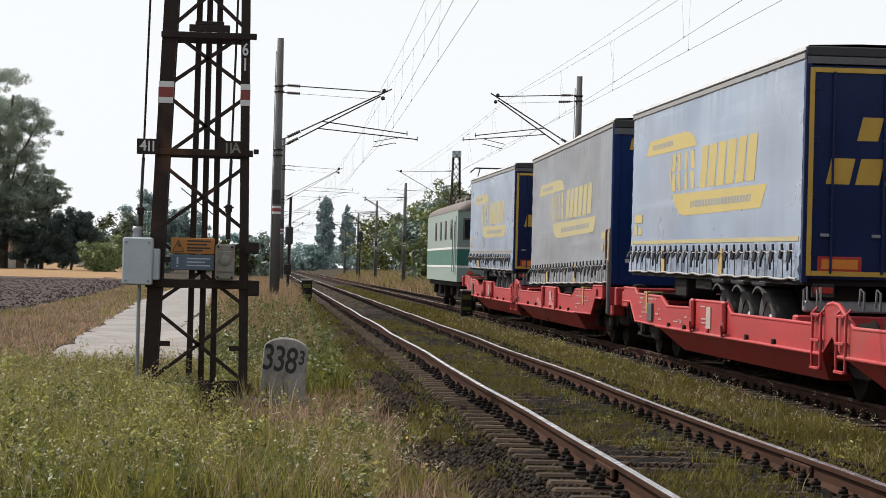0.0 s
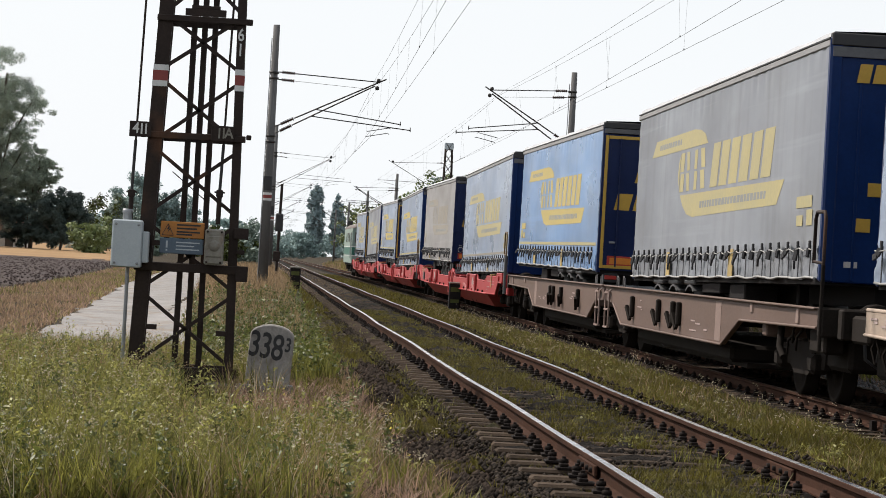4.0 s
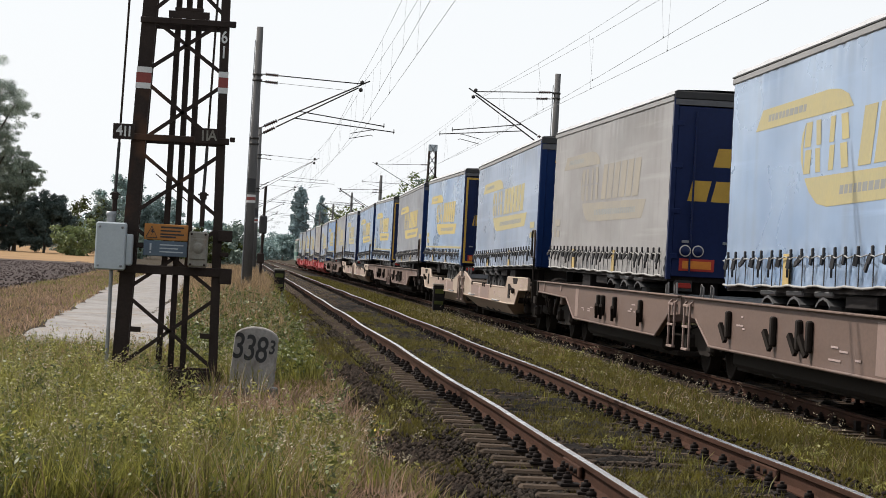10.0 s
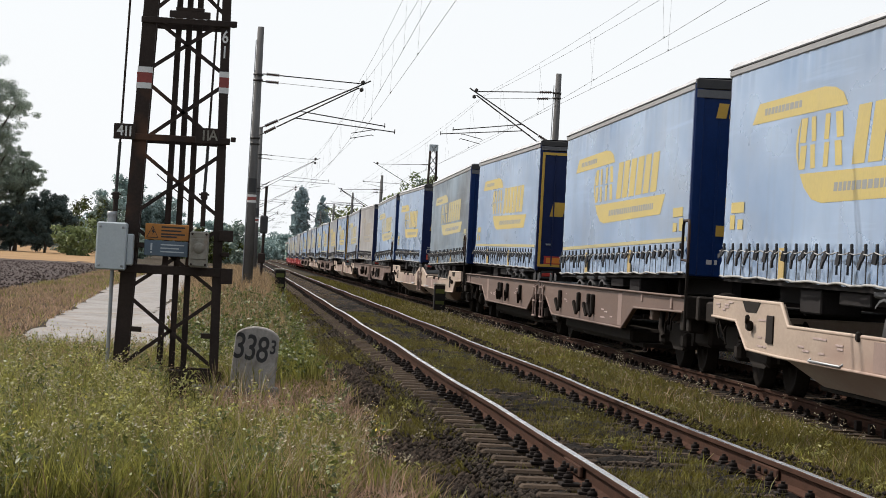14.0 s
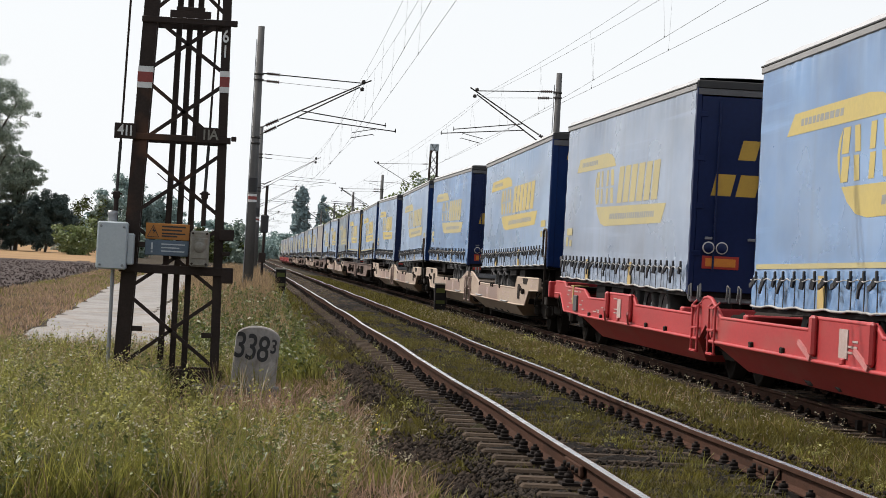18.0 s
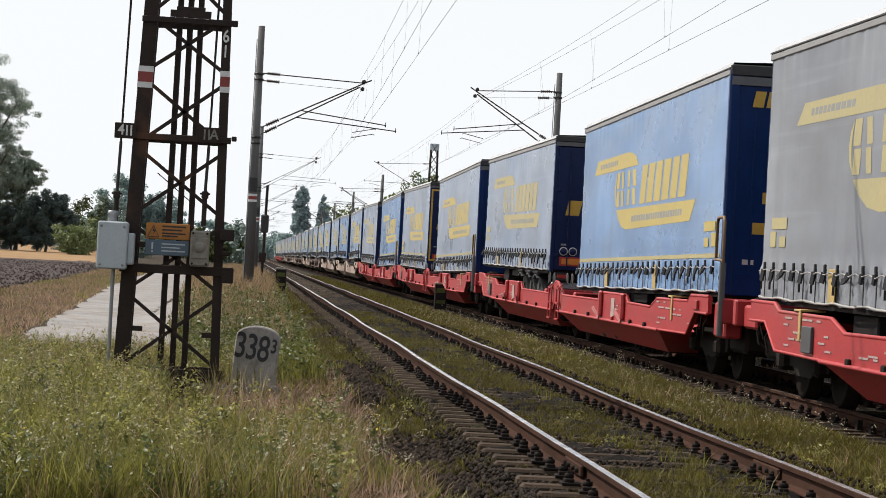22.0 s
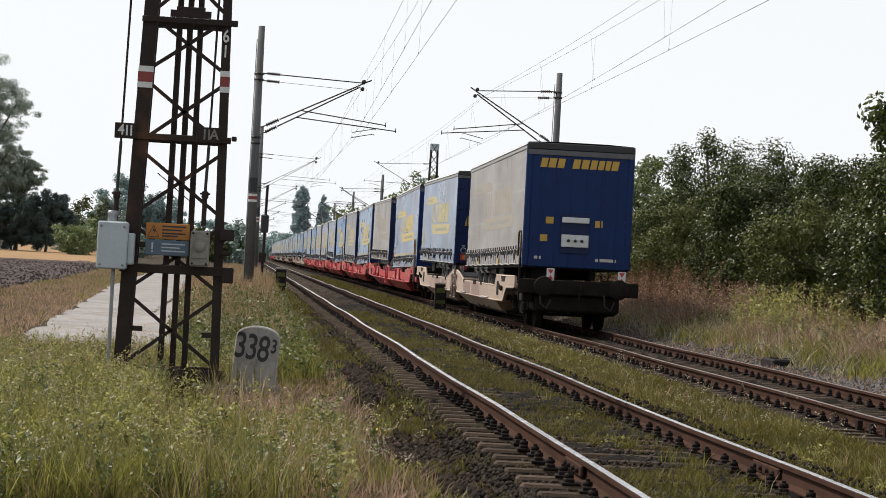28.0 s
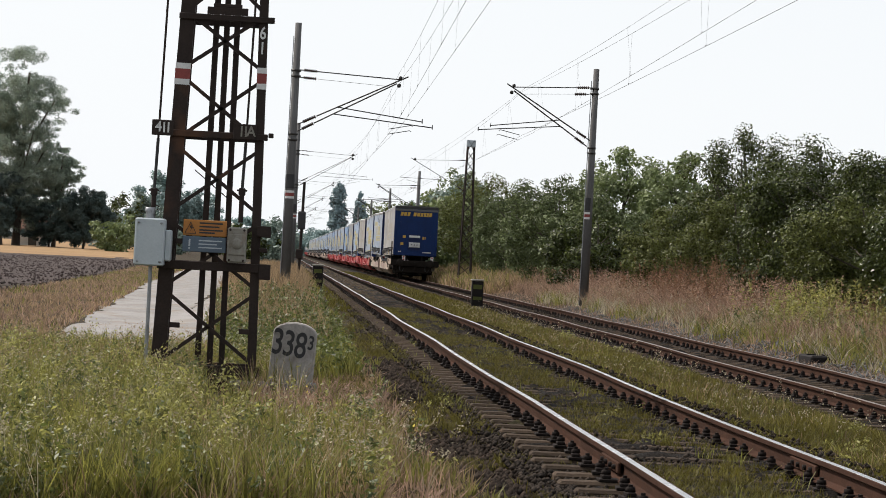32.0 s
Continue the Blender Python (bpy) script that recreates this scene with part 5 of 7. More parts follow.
def locomotive():
    lo = thing("electric_locomotive", "two-tone green electric locomotive with a raised pantograph", "locomotive")
    L = 15.6
    out = lambda h: [(-1.4, h[0]), (-1.4, h[1]), (1.4, h[1]), (1.4, h[0])]
    for nm, z0, z1, m, x in (("lower_body", 0.98, 1.47, M_LGREEN, 1.43), ("white_line", 1.47, 1.54, M_WHITE, 1.44), ("waist_body", 1.54, 2.10, M_DGREEN, 1.43), ("white_line", 2.10, 2.18, M_WHITE, 1.44), ("upper_body", 2.18, 3.44, M_LGREEN, 1.43)):
        part(nm, Mesh().box(-x, x, 0.6, L, z0, z1, 0.0 if "line" in nm else 0.003), m, lo)
    # rounded roof, following the body's ends
    sec = [(-1.44, 3.62), (-1.38, 3.80), (-1.1, 3.96), (-0.5, 4.05), (0.5, 4.05), (1.1, 3.96), (1.38, 3.80), (1.44, 3.62)]
    rf = Mesh()
    rows = [(0.55, 0.0), (0.62, 0.55), (0.95, 0.9), (1.5, 1.0), (L - 0.9, 1.0), (L - 0.3, 0.9), (L + 0.05, 0.0)]
    vs = [(x, y, 3.62 + (z - 3.62) * q) for y, q in rows for x, z in sec]
    k = len(sec)
    rf.add(vs, [(i * k + j, i * k + j + 1, (i + 1) * k + j + 1, (i + 1) * k + j) for i in range(len(rows) - 1) for j in range(k - 1)], True)
    part("roof", rf, M_LROOF, lo, at=pose(0, 0, -0.18))
    for y in (3.3, 5.9, 8.3, 10.8):
        wi = part("side_window", Mesh().box(-1.45, -1.42, y - 0.35, y + 0.35, 2.45, 3.15, 0.01), M_LROOF, lo)
        part("pane", Mesh().box(-1.458, -1.45, y - 0.29, y + 0.29, 2.51, 3.09), M_GLASS, wi)
    d = part("cab_door", Mesh().box(-1.455, -1.42, 1.2, 1.8, 1.2, 3.25, 0.012), M_LGREEN, lo)
    part("pane", Mesh().box(-1.462, -1.455, 1.32, 1.68, 2.48, 3.08), M_GLASS, d)
    for y in (1.1, 1.9):
        part("handrail", Mesh().tube([(-1.5, y, 1.3), (-1.5, y, 2.9)], 0.018, 6), M_GALV, lo)
    for x in (-0.75, 0.75):
        wi = part("cab_window", Mesh().box(x - 0.5, x + 0.5, 0.57, 0.6, 2.42, 3.16, 0.01), M_LROOF, lo)
        part("pane", Mesh().box(x - 0.44, x + 0.44, 0.56, 0.572, 2.48, 3.10), M_GLASS, wi)
        part("tail_lamp", Mesh().lathe([(0.0, 0.52), (0.12, 0.53), (0.13, 0.6)], (x * 1.3, 0, 1.25), "y", 14), M_REFL, lo)
        part("buffer", Mesh().lathe([(0.0, 0.0), (0.22, 0.0), (0.22, 0.05), (0.11, 0.08), (0.12, 0.6)], (x * 1.16, 0, 1.03), "y", 14), M_BOGIE, lo)
    part("running_frame", Mesh().box(-1.3, 1.3, 0.6, L, 0.80, 0.98, 0.02), M_BOGIE, lo)
    for yb in (3.6, 12.2):
        bg = part("bogie", Mesh().box(-1.1, 1.1, yb - 2.2, yb + 2.2, 0.30, 0.86, 0.05), M_BOGIE, lo)
        for q in (-1.55, 1.55):
            for sx in (-1, 1):
                part("wheel", wheel_me, None, bg, at=Matrix.Translation((sx * 0.76, yb + q, 0.6)) @ Matrix.Diagonal((1, 1.3, 1.3, 1)) @ pose(0, 0, 0, 0, 0, 0 if sx < 0 else 180))
                part("axle_box", Mesh().box(sx * 1.1, sx * 1.25, yb + q - 0.18, yb + q + 0.18, 0.45, 0.8, 0.04), M_BOGIE, bg)
    for y in (4.2, 12.5):
        up = y < 5
        pg = part("pantograph", Mesh().tube([(-0.7, y - 0.8, 4.25), (0.7, y - 0.8, 4.25)], 0.03, 6).tube([(-0.7, y + 0.8, 4.25), (0.7, y + 0.8, 4.25)], 0.03, 6), M_WIRE, lo, at=pose(0, 0, -0.18))
        h = 5.2 if up else 4.5
        for sx in (-0.5, 0.5):
            part("lower_arm", Mesh().tube([(sx, y - 0.8, 4.25), (sx * 0.9, y + 0.9, (4.25 + h) / 2)], 0.025, 6), M_WIRE, pg)
            part("upper_arm", Mesh().tube([(sx * 0.9, y + 0.9, (4.25 + h) / 2), (sx * 0.8, y - 0.1, h)], 0.02, 6), M_WIRE, pg)
            part("insulator", Mesh().lathe([(0.07, 4.02), (0.09, 4.06), (0.06, 4.1), (0.09, 4.14), (0.06, 4.2), (0.05, 4.25)], (sx * 1.4, y - 0.8, 0), "z", 10), M_INSUL, pg)
        part("contact_strip", Mesh().tube([(-0.75, y - 0.1, h - 0.16), (-0.58, y - 0.1, h), (0.58, y - 0.1, h), (0.75, y - 0.1, h - 0.16)], 0.03, 6), M_WIRE, pg)
    part("roof_bus_bar", Mesh().tube([(-0.3, 4.0, 4.3), (-0.3, 11.5, 4.3)], 0.02, 6), M_WIRE, lo, at=pose(0, 0, -0.18))
    for y in (5.5, 7.5, 9.5):
        part("roof_box", Mesh().box(-0.8, 0.8, y - 0.5, y + 0.5, 4.0, 4.2, 0.05), M_LROOF, lo, at=pose(0, 0, -0.18))
    return lo


MOVING.append((locomotive(), PITCH * 17 + 34.6))


# ---- catenary: masts, brackets and wires ----
def insulator(name, p, q, parent, r=0.05):
    p, q = Vector(p), Vector(q)
    m = Mesh()
    d = q - p
    n = 6
    prof = []
    for i in range(n):
        a, b = i / n, (i + 0.5) / n
        prof += [(r * 0.55, a), (r, a + 0.1 / n), (r, b), (r * 0.55, b + 0.1 / n)]
    seg = 10
    rot = d.to_track_quat("Z", "Y").to_matrix()
    vs = []
    for k in range(seg):
        t = 2 * math.pi * k / seg
        for rr, u in prof:
            vs.append(p + rot @ Vector((rr * math.cos(t), rr * math.sin(t), u * d.length)))
    c = len(prof)
    m.add(vs, [(k * c + i, k * c + i + 1, ((k + 1) % seg) * c + i + 1, ((k + 1) % seg) * c + i) for k in range(seg) for i in range(c - 1)], True)
    return part(name, m, M_INSUL, parent)


def bracket(ma, xm, xt, zt, za, side, second=True, thin=1.0):
    """Hinged cantilever from a mast at xm: stay at zt to its tip xt, strut from below, registration arm at za."""
    d = 1 if xt > xm else -1
    lo = zt - 1.75 * (1.0 if side == "R" else 0.92)
    for k, (dy, dz) in enumerate(((-0.35, 0.0), (0.35, -0.17))[:2 if second else 1]):
        x0 = xm + d * 0.12
        insulator("insulator", (x0 + d * 0.12, dy, zt + dz), (x0 + d * 0.52, dy, zt + dz - 0.02), ma, 0.05 * thin)
        part("stay_tube", Mesh().tube([(x0, dy, zt + dz), (x0 + d * 0.14, dy, zt + dz)], 0.018 * thin, 6).tube([(x0 + d * 0.5, dy, zt + dz - 0.02), (xt - d * 0.3 * k, dy, zt + dz - 0.12)], (0.018 if k == 0 else 0.006) * thin, 6), M_WIRE, ma)
        z1 = lo + dz
        tip = Vector((xt + d * 0.25 - d * 0.3 * k, dy, zt + dz - 0.02))
        base = Vector((x0, dy, z1))
        a = base + (tip - base) * 0.05
        b = base + (tip - base) * 0.17
        insulator("insulator", a, b, ma, 0.055 * thin)
        part("strut_tube", Mesh().tube([base, a], 0.02 * thin, 6).tube([b, tip], 0.024 * thin, 6), M_WIRE, ma)
        mid = base + (tip - base) * 0.36
        arm_x = xt + d * (0.75 + 0.35 * k)
        part("registration_arm", Mesh().tube([mid, (arm_x, dy, za + 0.1 - 0.12 * k)], 0.018 * thin, 6).tube([(arm_x - d * 0.02, dy, za + 0.05 - 0.12 * k), (arm_x - d * 0.02, dy, za + 0.19 - 0.12 * k)], 0.014 * thin, 5), M_WIRE, ma)
        part("steady_arm", Mesh().tube([(xt + d * 0.45, dy, za - 0.05 - 0.12 * k), (xt + d * 0.4, dy, za - 0.02 - 0.12 * k), (xt - d * 0.25, dy, za - 0.16 - 0.12 * k)], 0.012 * thin, 5), M_WIRE, ma)
        part("clamp", Mesh().lathe([(0.0, -0.07), (0.06, -0.04), (0.06, 0.04), (0.0, 0.07)], (xt + d * 0.02, dy, zt + dz - 0.08), "z", 8), M_WIRE, ma)


def concrete_mast(x, y, top, zb, xt, zt, za, side, lean=0.0, r_b=0.15, r_t=0.095, thin=1.0):
    ma = thing("catenary_mast", "grey concrete catenary mast with twin hinged brackets", "catenary mast", "catenary masts", at=pose(0, y, 0))
    pole = Mesh().lathe([(0.0, zb), (r_b, zb), (r_t, top), (0.0, top)], (0, 0, 0), "z", 20)
    pole.v = [(p[0] + x + lean * (p[2] - zb), p[1], p[2]) for p in pole.v]
    part("pole", pole, M_CONCRETE, ma)
    part("pipe", Mesh().tube([(x - 0.16, -0.06, zb), (x - 0.12, -0.06, top - 0.4)], 0.015, 6), M_GALV, ma)
    for z, h, m in ((2.75, 0.07, M_WHITE), (2.82, 0.10, M_REDP), (2.92, 0.07, M_WHITE), (3.05, 0.42, M_BLACK)):
        r0 = r_b - (z - zb) * (r_b - r_t) / (top - zb)
        part("painted_band", Mesh().lathe([(r0 + 0.003, z), (r0 + 0.003, z + h)], (x, 0, 0), "z", 20), m, ma)
    bracket(ma, x, xt, zt, za, side, True, thin)
    for z in (za - 0.45, za - 0.62, zt, zt - 0.17):
        part("clamp_collar", Mesh().lathe([(0.09, z - 0.03), (0.15, z - 0.03), (0.15, z + 0.03), (0.09, z + 0.03)], (x, 0, 0), "z", 14), M_WIRE, ma)
    return ma


def lattice_mast(x, y, top, zb, xt, zt, za, side):
    ma = thing("catenary_mast", "dark lattice steel catenary mast with bracket", "catenary mast", "catenary masts", at=pose(0, y, 0))
    for sx in (-1, 1):
        for sy in (-1, 1):
            part("leg", Mesh().bar((x + sx * 0.34, sy * 0.25, zb), (x + sx * 0.17, sy * 0.14, top), 0.07, 0.07), M_TOWER, ma)
    n = 14
    for sy in (-1, 1):
        for i in range(n):
            z0, z1 = zb + (top - zb) * i / n, zb + (top - zb) * (i + 1) / n
            w0, w1 = 0.34 - 0.17 * i / n, 0.34 - 0.17 * (i + 1) / n
            for s in (-1, 1):
                part("lacing_bar", Mesh().bar((x - s * w0, sy * 0.2, z0), (x + s * w1, sy * 0.2, z1), 0.03, 0.02), M_TOWER, ma)
    part("cap_plate", Mesh().box(x - 0.24, x + 0.24, -0.2, 0.2, top - 0.35, top + 0.02, 0.02), M_CABGREY, ma)
    bracket(ma, x, xt, zt, za, side, False, 0.7)
    return ma


concrete_mast(0.22, 70, 7.98, -0.1, 3.3, 6.56, 5.12, "L")
concrete_mast(10.22, 78, 7.78, -0.15, 7.5, 7.12, 5.58, "R", 0.004)
for k in range(5):
    y = 119 + 49 * k
    dx, dz = (float(v) for v in bend(y))
    concrete_mast(0.25 + dx + 0.25, y, 7.7 + dz, -0.4 + dz, 3.3 + dx, 6.3 + dz, 5.05 + dz, "L", thin=0.55)
    y += 8
    dx, dz = (float(v) for v in bend(y))
    (lattice_mast if k == 0 else concrete_mast)(9.9 + dx, y, 7.7 + dz, -0.2 + dz, 6.9 + dx, 6.6 + dz, 5.4 + dz, "R")


def span(name, label, pts, r, sag):
    m = Mesh()
    line = []
    for (a, b), s in zip(zip(pts, pts[1:]), [sag] * (len(pts) - 1)):
        a, b = Vector(a), Vector(b)
        for i in range(10):
            u = i / 10
            p = a.lerp(b, u)
            p.z -= s * 4 * u * (1 - u)
            line.append(p)
    line.append(Vector(pts[-1]))
    m.tube(line, r, 5)
    w = thing(name, label, "overhead wire", "overhead wires")
    part("wire", m, M_WIRE, w)
    return w, line


def overhead(xs, ys, zc, zm, tag, r=0.0042, xm=None, sag=0.35):
    xm = xm or xs
    con, con_l = span("overhead_wire", "contact wire over the %s track" % tag, [(x, y, z) for x, y, z in zip(xs, ys, zc)], r, 0.05)
    mes, mes_l = span("overhead_wire", "sagging messenger wire with droppers over the %s track" % tag, [(x + 0.02, y, z) for x, y, z in zip(xm, ys, zm)], r * 0.9, sag)
    for i, (a, b) in enumerate(zip(con_l, mes_l)):
        if i % 2 and a.y < 180:
            part("dropper", Mesh().tube([a, b], 0.0016, 4), M_WIRE, mes)
            part("dropper_clip", Mesh().box(a.x - 0.008, a.x + 0.008, a.y - 0.012, a.y + 0.012, a.z - 0.005, a.z + 0.03), M_WIRE, mes)


YL = [20, 70, 119, 168, 217, 266, 315]
YR = [29, 78, 127, 176, 225, 274, 323]
bl = [tuple(float(v) for v in bend(y)) for y in YL]
br = [tuple(float(v) for v in bend(y)) for y in YR]
far_l = [3.3 + b[0] for b in bl[2:]]
overhead([2.54, 3.24] + far_l, YL, [5.7, 5.10] + [5.0 + b[1] for b in bl[2:]], [7.0, 6.6] + [6.3 + b[1] for b in bl[2:]], "near", sag=0.3)
far_l = [3.0 + b[0] for b in bl[2:]]
overhead([2.90, 3.43] + far_l, YL, [5.5, 5.11] + [5.0 + b[1] for b in bl[2:]], [6.85, 6.6] + [6.2 + b[1] for b in bl[2:]], "near", sag=0.3)
overhead([7.5, 8.16] + [7.4 + b[0] for b in br[2:]], YR, [5.9, 5.5] + [5.3 + b[1] for b in br[2:]], [6.8, 7.0] + [6.6 + b[1] for b in br[2:]], "far", xm=[7.5, 7.85] + [7.4 + b[0] for b in br[2:]], sag=0.15)
overhead([7.78, 7.80] + [7.7 + b[0] for b in br[2:]], YR, [5.6, 5.4] + [5.3 + b[1] for b in br[2:]], [6.65, 6.9] + [6.5 + b[1] for b in br[2:]], "far", sag=0.15)


# ---- lattice tower with switch gear ----
TY = 27.6


def tower():
    tw = thing("lattice_tower", "rusty dark riveted lattice steel catenary tower", "lattice tower", at=pose(0, TY, 0))
    zb, top = -0.42, 9.0
    xl = lambda z: -1.335 + 0.0335 * (z + 0.2)      # centres of the outer legs, leaning together upwards
    xr = lambda z: -0.25 - 0.0165 * (z + 0.2)
    for sy in (-0.28, 0.28):
        for f, nm in ((xl, 0), (xr, 1)):
            w = 0.165 if nm == 0 else 0.105
            if sy > 0:
                w *= 0.9
            lg = Mesh()
            z0, z1 = zb, top
            lg.add([(f(z) + sx * w / 2, sy + q, z) for z in (z0, z1) for sx, q in ((-1, -0.04), (1, -0.04), (1, 0.04), (-1, 0.04))],
                   [(0, 1, 5, 4), (1, 2, 6, 5), (2, 3, 7, 6), (3, 0, 4, 7), (0, 3, 2, 1), (4, 5, 6, 7)])
            leg = part("leg", lg, M_TOWER, tw)
            if sy < 0:
                for z, h, m in ((3.137, 0.066, M_WHITE), (3.203, 0.118, M_REDP), (3.321, 0.066, M_WHITE)):
                    z -= 0.0 if nm == 0 else 0.006
                    part("painted_band", Mesh().box(f(z) - w / 2 - 0.004, f(z) + w / 2 + 0.004, sy - 0.046, sy + 0.046, z, z + h), m, leg)
    for xo, d in ((-0.885, 0.0), (-0.745, 0.02), (-0.605, 0.0)):
        part("inner_upright", Mesh().add([(xo + (z + 0.2) * 0.012 * (0 if xo == -0.745 else (-0.4 if xo > -0.7 else 0.4)) + sx * 0.034, -0.05 + q + d, z) for z in (zb, top) for sx, q in ((-1, -0.03), (1, -0.03), (1, 0.03), (-1, 0.03))],
                                         [(0, 1, 5, 4), (1, 2, 6, 5), (2, 3, 7, 6), (3, 0, 4, 7), (0, 3, 2, 1), (4, 5, 6, 7)]), M_TOWER, tw)
    # crossed lacing on the front face
    for sy in (-0.30,):
        for z0, z1 in ((-0.03, 0.725), (0.845, 1.53), (1.72, 2.395), (2.55, 3.20), (3.37, 3.95), (4.05, 4.75), (4.85, 5.6), (5.7, 6.5), (6.6, 7.4)):
            for s in (0, 1):
                a = (xl(z0) + 0.05, sy, z0) if s == 0 else (xr(z0) - 0.03, sy, z0)
                b = (xr(z1) - 0.03, sy, z1) if s == 0 else (xl(z1) + 0.05, sy, z1)
                part("lacing_bar", Mesh().bar(a, b, 0.042, 0.042), M_TOWER, tw)
    part("lacing_stub", Mesh().bar((-1.02, -0.31, 2.16), (-0.64, -0.31, 1.86), 0.05, 0.012), M_TOWER, tw)
    # horizontal channels with projecting ends
    for z, h, x0, x1 in ((3.93, 0.07, -1.29, -0.22), (2.575, 0.075, -1.33, -0.20), (1.055, 0.10, -1.40, -0.16), (-0.16, 0.15, -1.2, -0.16)):
        part("cross_channel", Mesh().box(x0, x1, -0.36, -0.32, z - h / 2, z + h / 2, 0.006), M_TOWER, tw)
        part("cross_channel", Mesh().box(x0 + 0.1, x1 - 0.1, 0.32, 0.36, z - h / 2, z + h / 2, 0.006), M_TOWER, tw)
    part("gusset_plate", Mesh().box(-0.97, -0.50, -0.375, -0.362, 3.965, 4.05, 0.004).box(-0.90, -0.57, -0.375, -0.362, 4.05, 4.09, 0.004), M_TOWER, tw)
    for x, z, w, h in ((-0.16, 1.02, 0.14, 0.18), (-0.19, 1.485, 0.17, 0.13), (-0.22, 3.93, 0.06, 0.07), (-0.165, 2.60, 0.06, 0.055), (-0.19, 1.27, 0.10, 0.05)):
        part("end_lug", Mesh().box(x - w / 2, x + w / 2, -0.37, -0.30, z - h / 2, z + h / 2, 0.008), M_TOWER, tw)
    for x, z in ((-1.16, 0.36), (-0.36, 0.32)):
        part("small_lug", Mesh().box(x - 0.06, x + 0.06, -0.36, -0.33, z - 0.03, z + 0.03, 0.004), M_TOWER, tw)
    part("concrete_foot", Mesh().box(-1.5, -0.1, -0.45, 0.45, -0.62, -0.40, 0.03), M_CONCRETE, tw)
    part("foot_beam", Mesh().box(-1.0, -0.2, -0.42, -0.30, -0.42, -0.22, 0.01), M_TOWER, tw)
    # cantilever above, out over the near track
    part("cantilever", Mesh().tube([(-0.3, 0, 7.4), (3.2, 0, 7.5)], 0.03, 6).tube([(-0.3, 0, 5.6), (3.0, 0, 7.35)], 0.03, 6), M_TOWER, tw)
    # painted digits
    return tw


def text(name, body, size, m, material, depth=0.003, squeeze=1.0):
    cu = bpy.data.curves.new(name, "FONT")
    cu.body, cu.size, cu.align_x, cu.align_y, cu.extrude, cu.offset = body, size, "CENTER", "CENTER", depth, size * (0.010 if size > 0.3 else 0.018)
    ob = bpy.data.objects.new(name, cu)
    scene.collection.objects.link(ob)
    bpy.context.view_layer.update()
    me = bpy.data.meshes.new_from_object(ob.evaluated_get(bpy.context.evaluated_depsgraph_get()))
    bpy.data.objects.remove(ob)
    me.transform(Matrix.Diagonal((squeeze, 1, 1, 1)))
    me.transform(pose(0, 0, 0, 90))
    me.name = name
    me.materials.clear()
    me.materials.append(material)
    return me


tw = tower()
for ch, z in (("6", 3.775), ("1", 3.60)):
    part("painted_digit", text("painted_digit", ch, 0.20, None, M_WHITE, squeeze=0.75), None, tw, at=pose(-0.318, -0.332, z))
# number plates of the switch
for x0, x1, s in ((-1.535, -1.29, "4"), (-0.60, -0.335, "A")):
    pl = thing("switch_plate", "black enamel number plate with white characters, on tower", "number plate", "switch number plates")
    part("plate", Mesh().box(x0, x1, TY - 0.40, TY - 0.385, 2.535, 2.715, 0.006), M_TOWER, pl)
    part("character", text("character", s, 0.17, None, M_WHITE if s == "4" else M_OLDBOX, squeeze=0.9), None, pl, at=pose(x0 + 0.075 if s == "4" else x1 - 0.06, TY - 0.403, 2.63))
    for q in (0.13, 0.18):
        xx = x0 + q if s == "4" else x1 - q
        part("worn_mark", Mesh().box(xx, xx + 0.02, TY - 0.405, TY - 0.40, 2.57, 2.69), M_WHITE if s == "4" else M_OLDBOX, pl)

# operating rods beside the tower
for x, z0, z1, zr in ((-1.475, 1.80, 6.5, 2.5), (-0.465, 1.85, 6.5, 2.5)):
    rod = thing("operating_rod", "thin dark steel switch operating rod along tower", "rod", "switch operating rods")
    k = 0.018
    part("rod", Mesh().tube([(x + (zr - 1.7) * k, TY - 0.30, zr), (x + (z1 - 1.7) * k, TY - 0.30, z1)], 0.013, 8), M_TOWER, rod)
    part("turnbuckle", Mesh().tube([(x, TY - 0.30, z0 + 0.12), (x + 0.008, TY - 0.30, zr - 0.25), (x + (zr - 1.7) * k, TY - 0.30, zr)], 0.018, 8), M_BLACK, rod)
    part("fork", Mesh().box(x - 0.04, x + 0.04, TY - 0.33, TY - 0.27, z0 + 0.04, z0 + 0.13, 0.012).tube([(x - 0.06, TY - 0.3, z0 + 0.1), (x + 0.06, TY - 0.3, z0 + 0.1)], 0.012, 6).tube([(x, TY - 0.30, 1.58), (x, TY - 0.30, z0 + 0.06)], 0.028, 8), M_TOWER, rod)

cab = thing("switch_cabinet", "light grey steel switch drive cabinet bolted to tower", "switch cabinet")
part("housing", Mesh().box(-1.655, -1.31, TY - 0.62, TY - 0.34, 1.03, 1.575, 0.02), M_CABGREY, cab)
part("side_housing", Mesh().box(-1.315, -1.235, TY - 0.58, TY - 0.30, 1.09, 1.45, 0.015), M_CABGREY, cab)
part("door", Mesh().box(-1.645, -1.32, TY - 0.632, TY - 0.618, 1.04, 1.565, 0.006), M_CABGREY, cab)
for x in (-1.61, -1.355):
    for z in (1.08, 1.52):
        part("bolt", Mesh().lathe([(0.0, -0.012), (0.014, -0.010), (0.016, 0.0)], (x, TY - 0.632, z), "y", 8), M_GALV, cab)
part("top_collar", Mesh().lathe([(0.0, 1.70), (0.055, 1.70), (0.06, 1.66), (0.05, 1.64), (0.05, 1.575)], (-1.50, TY - 0.42, 0), "z", 12), M_GALV, cab)
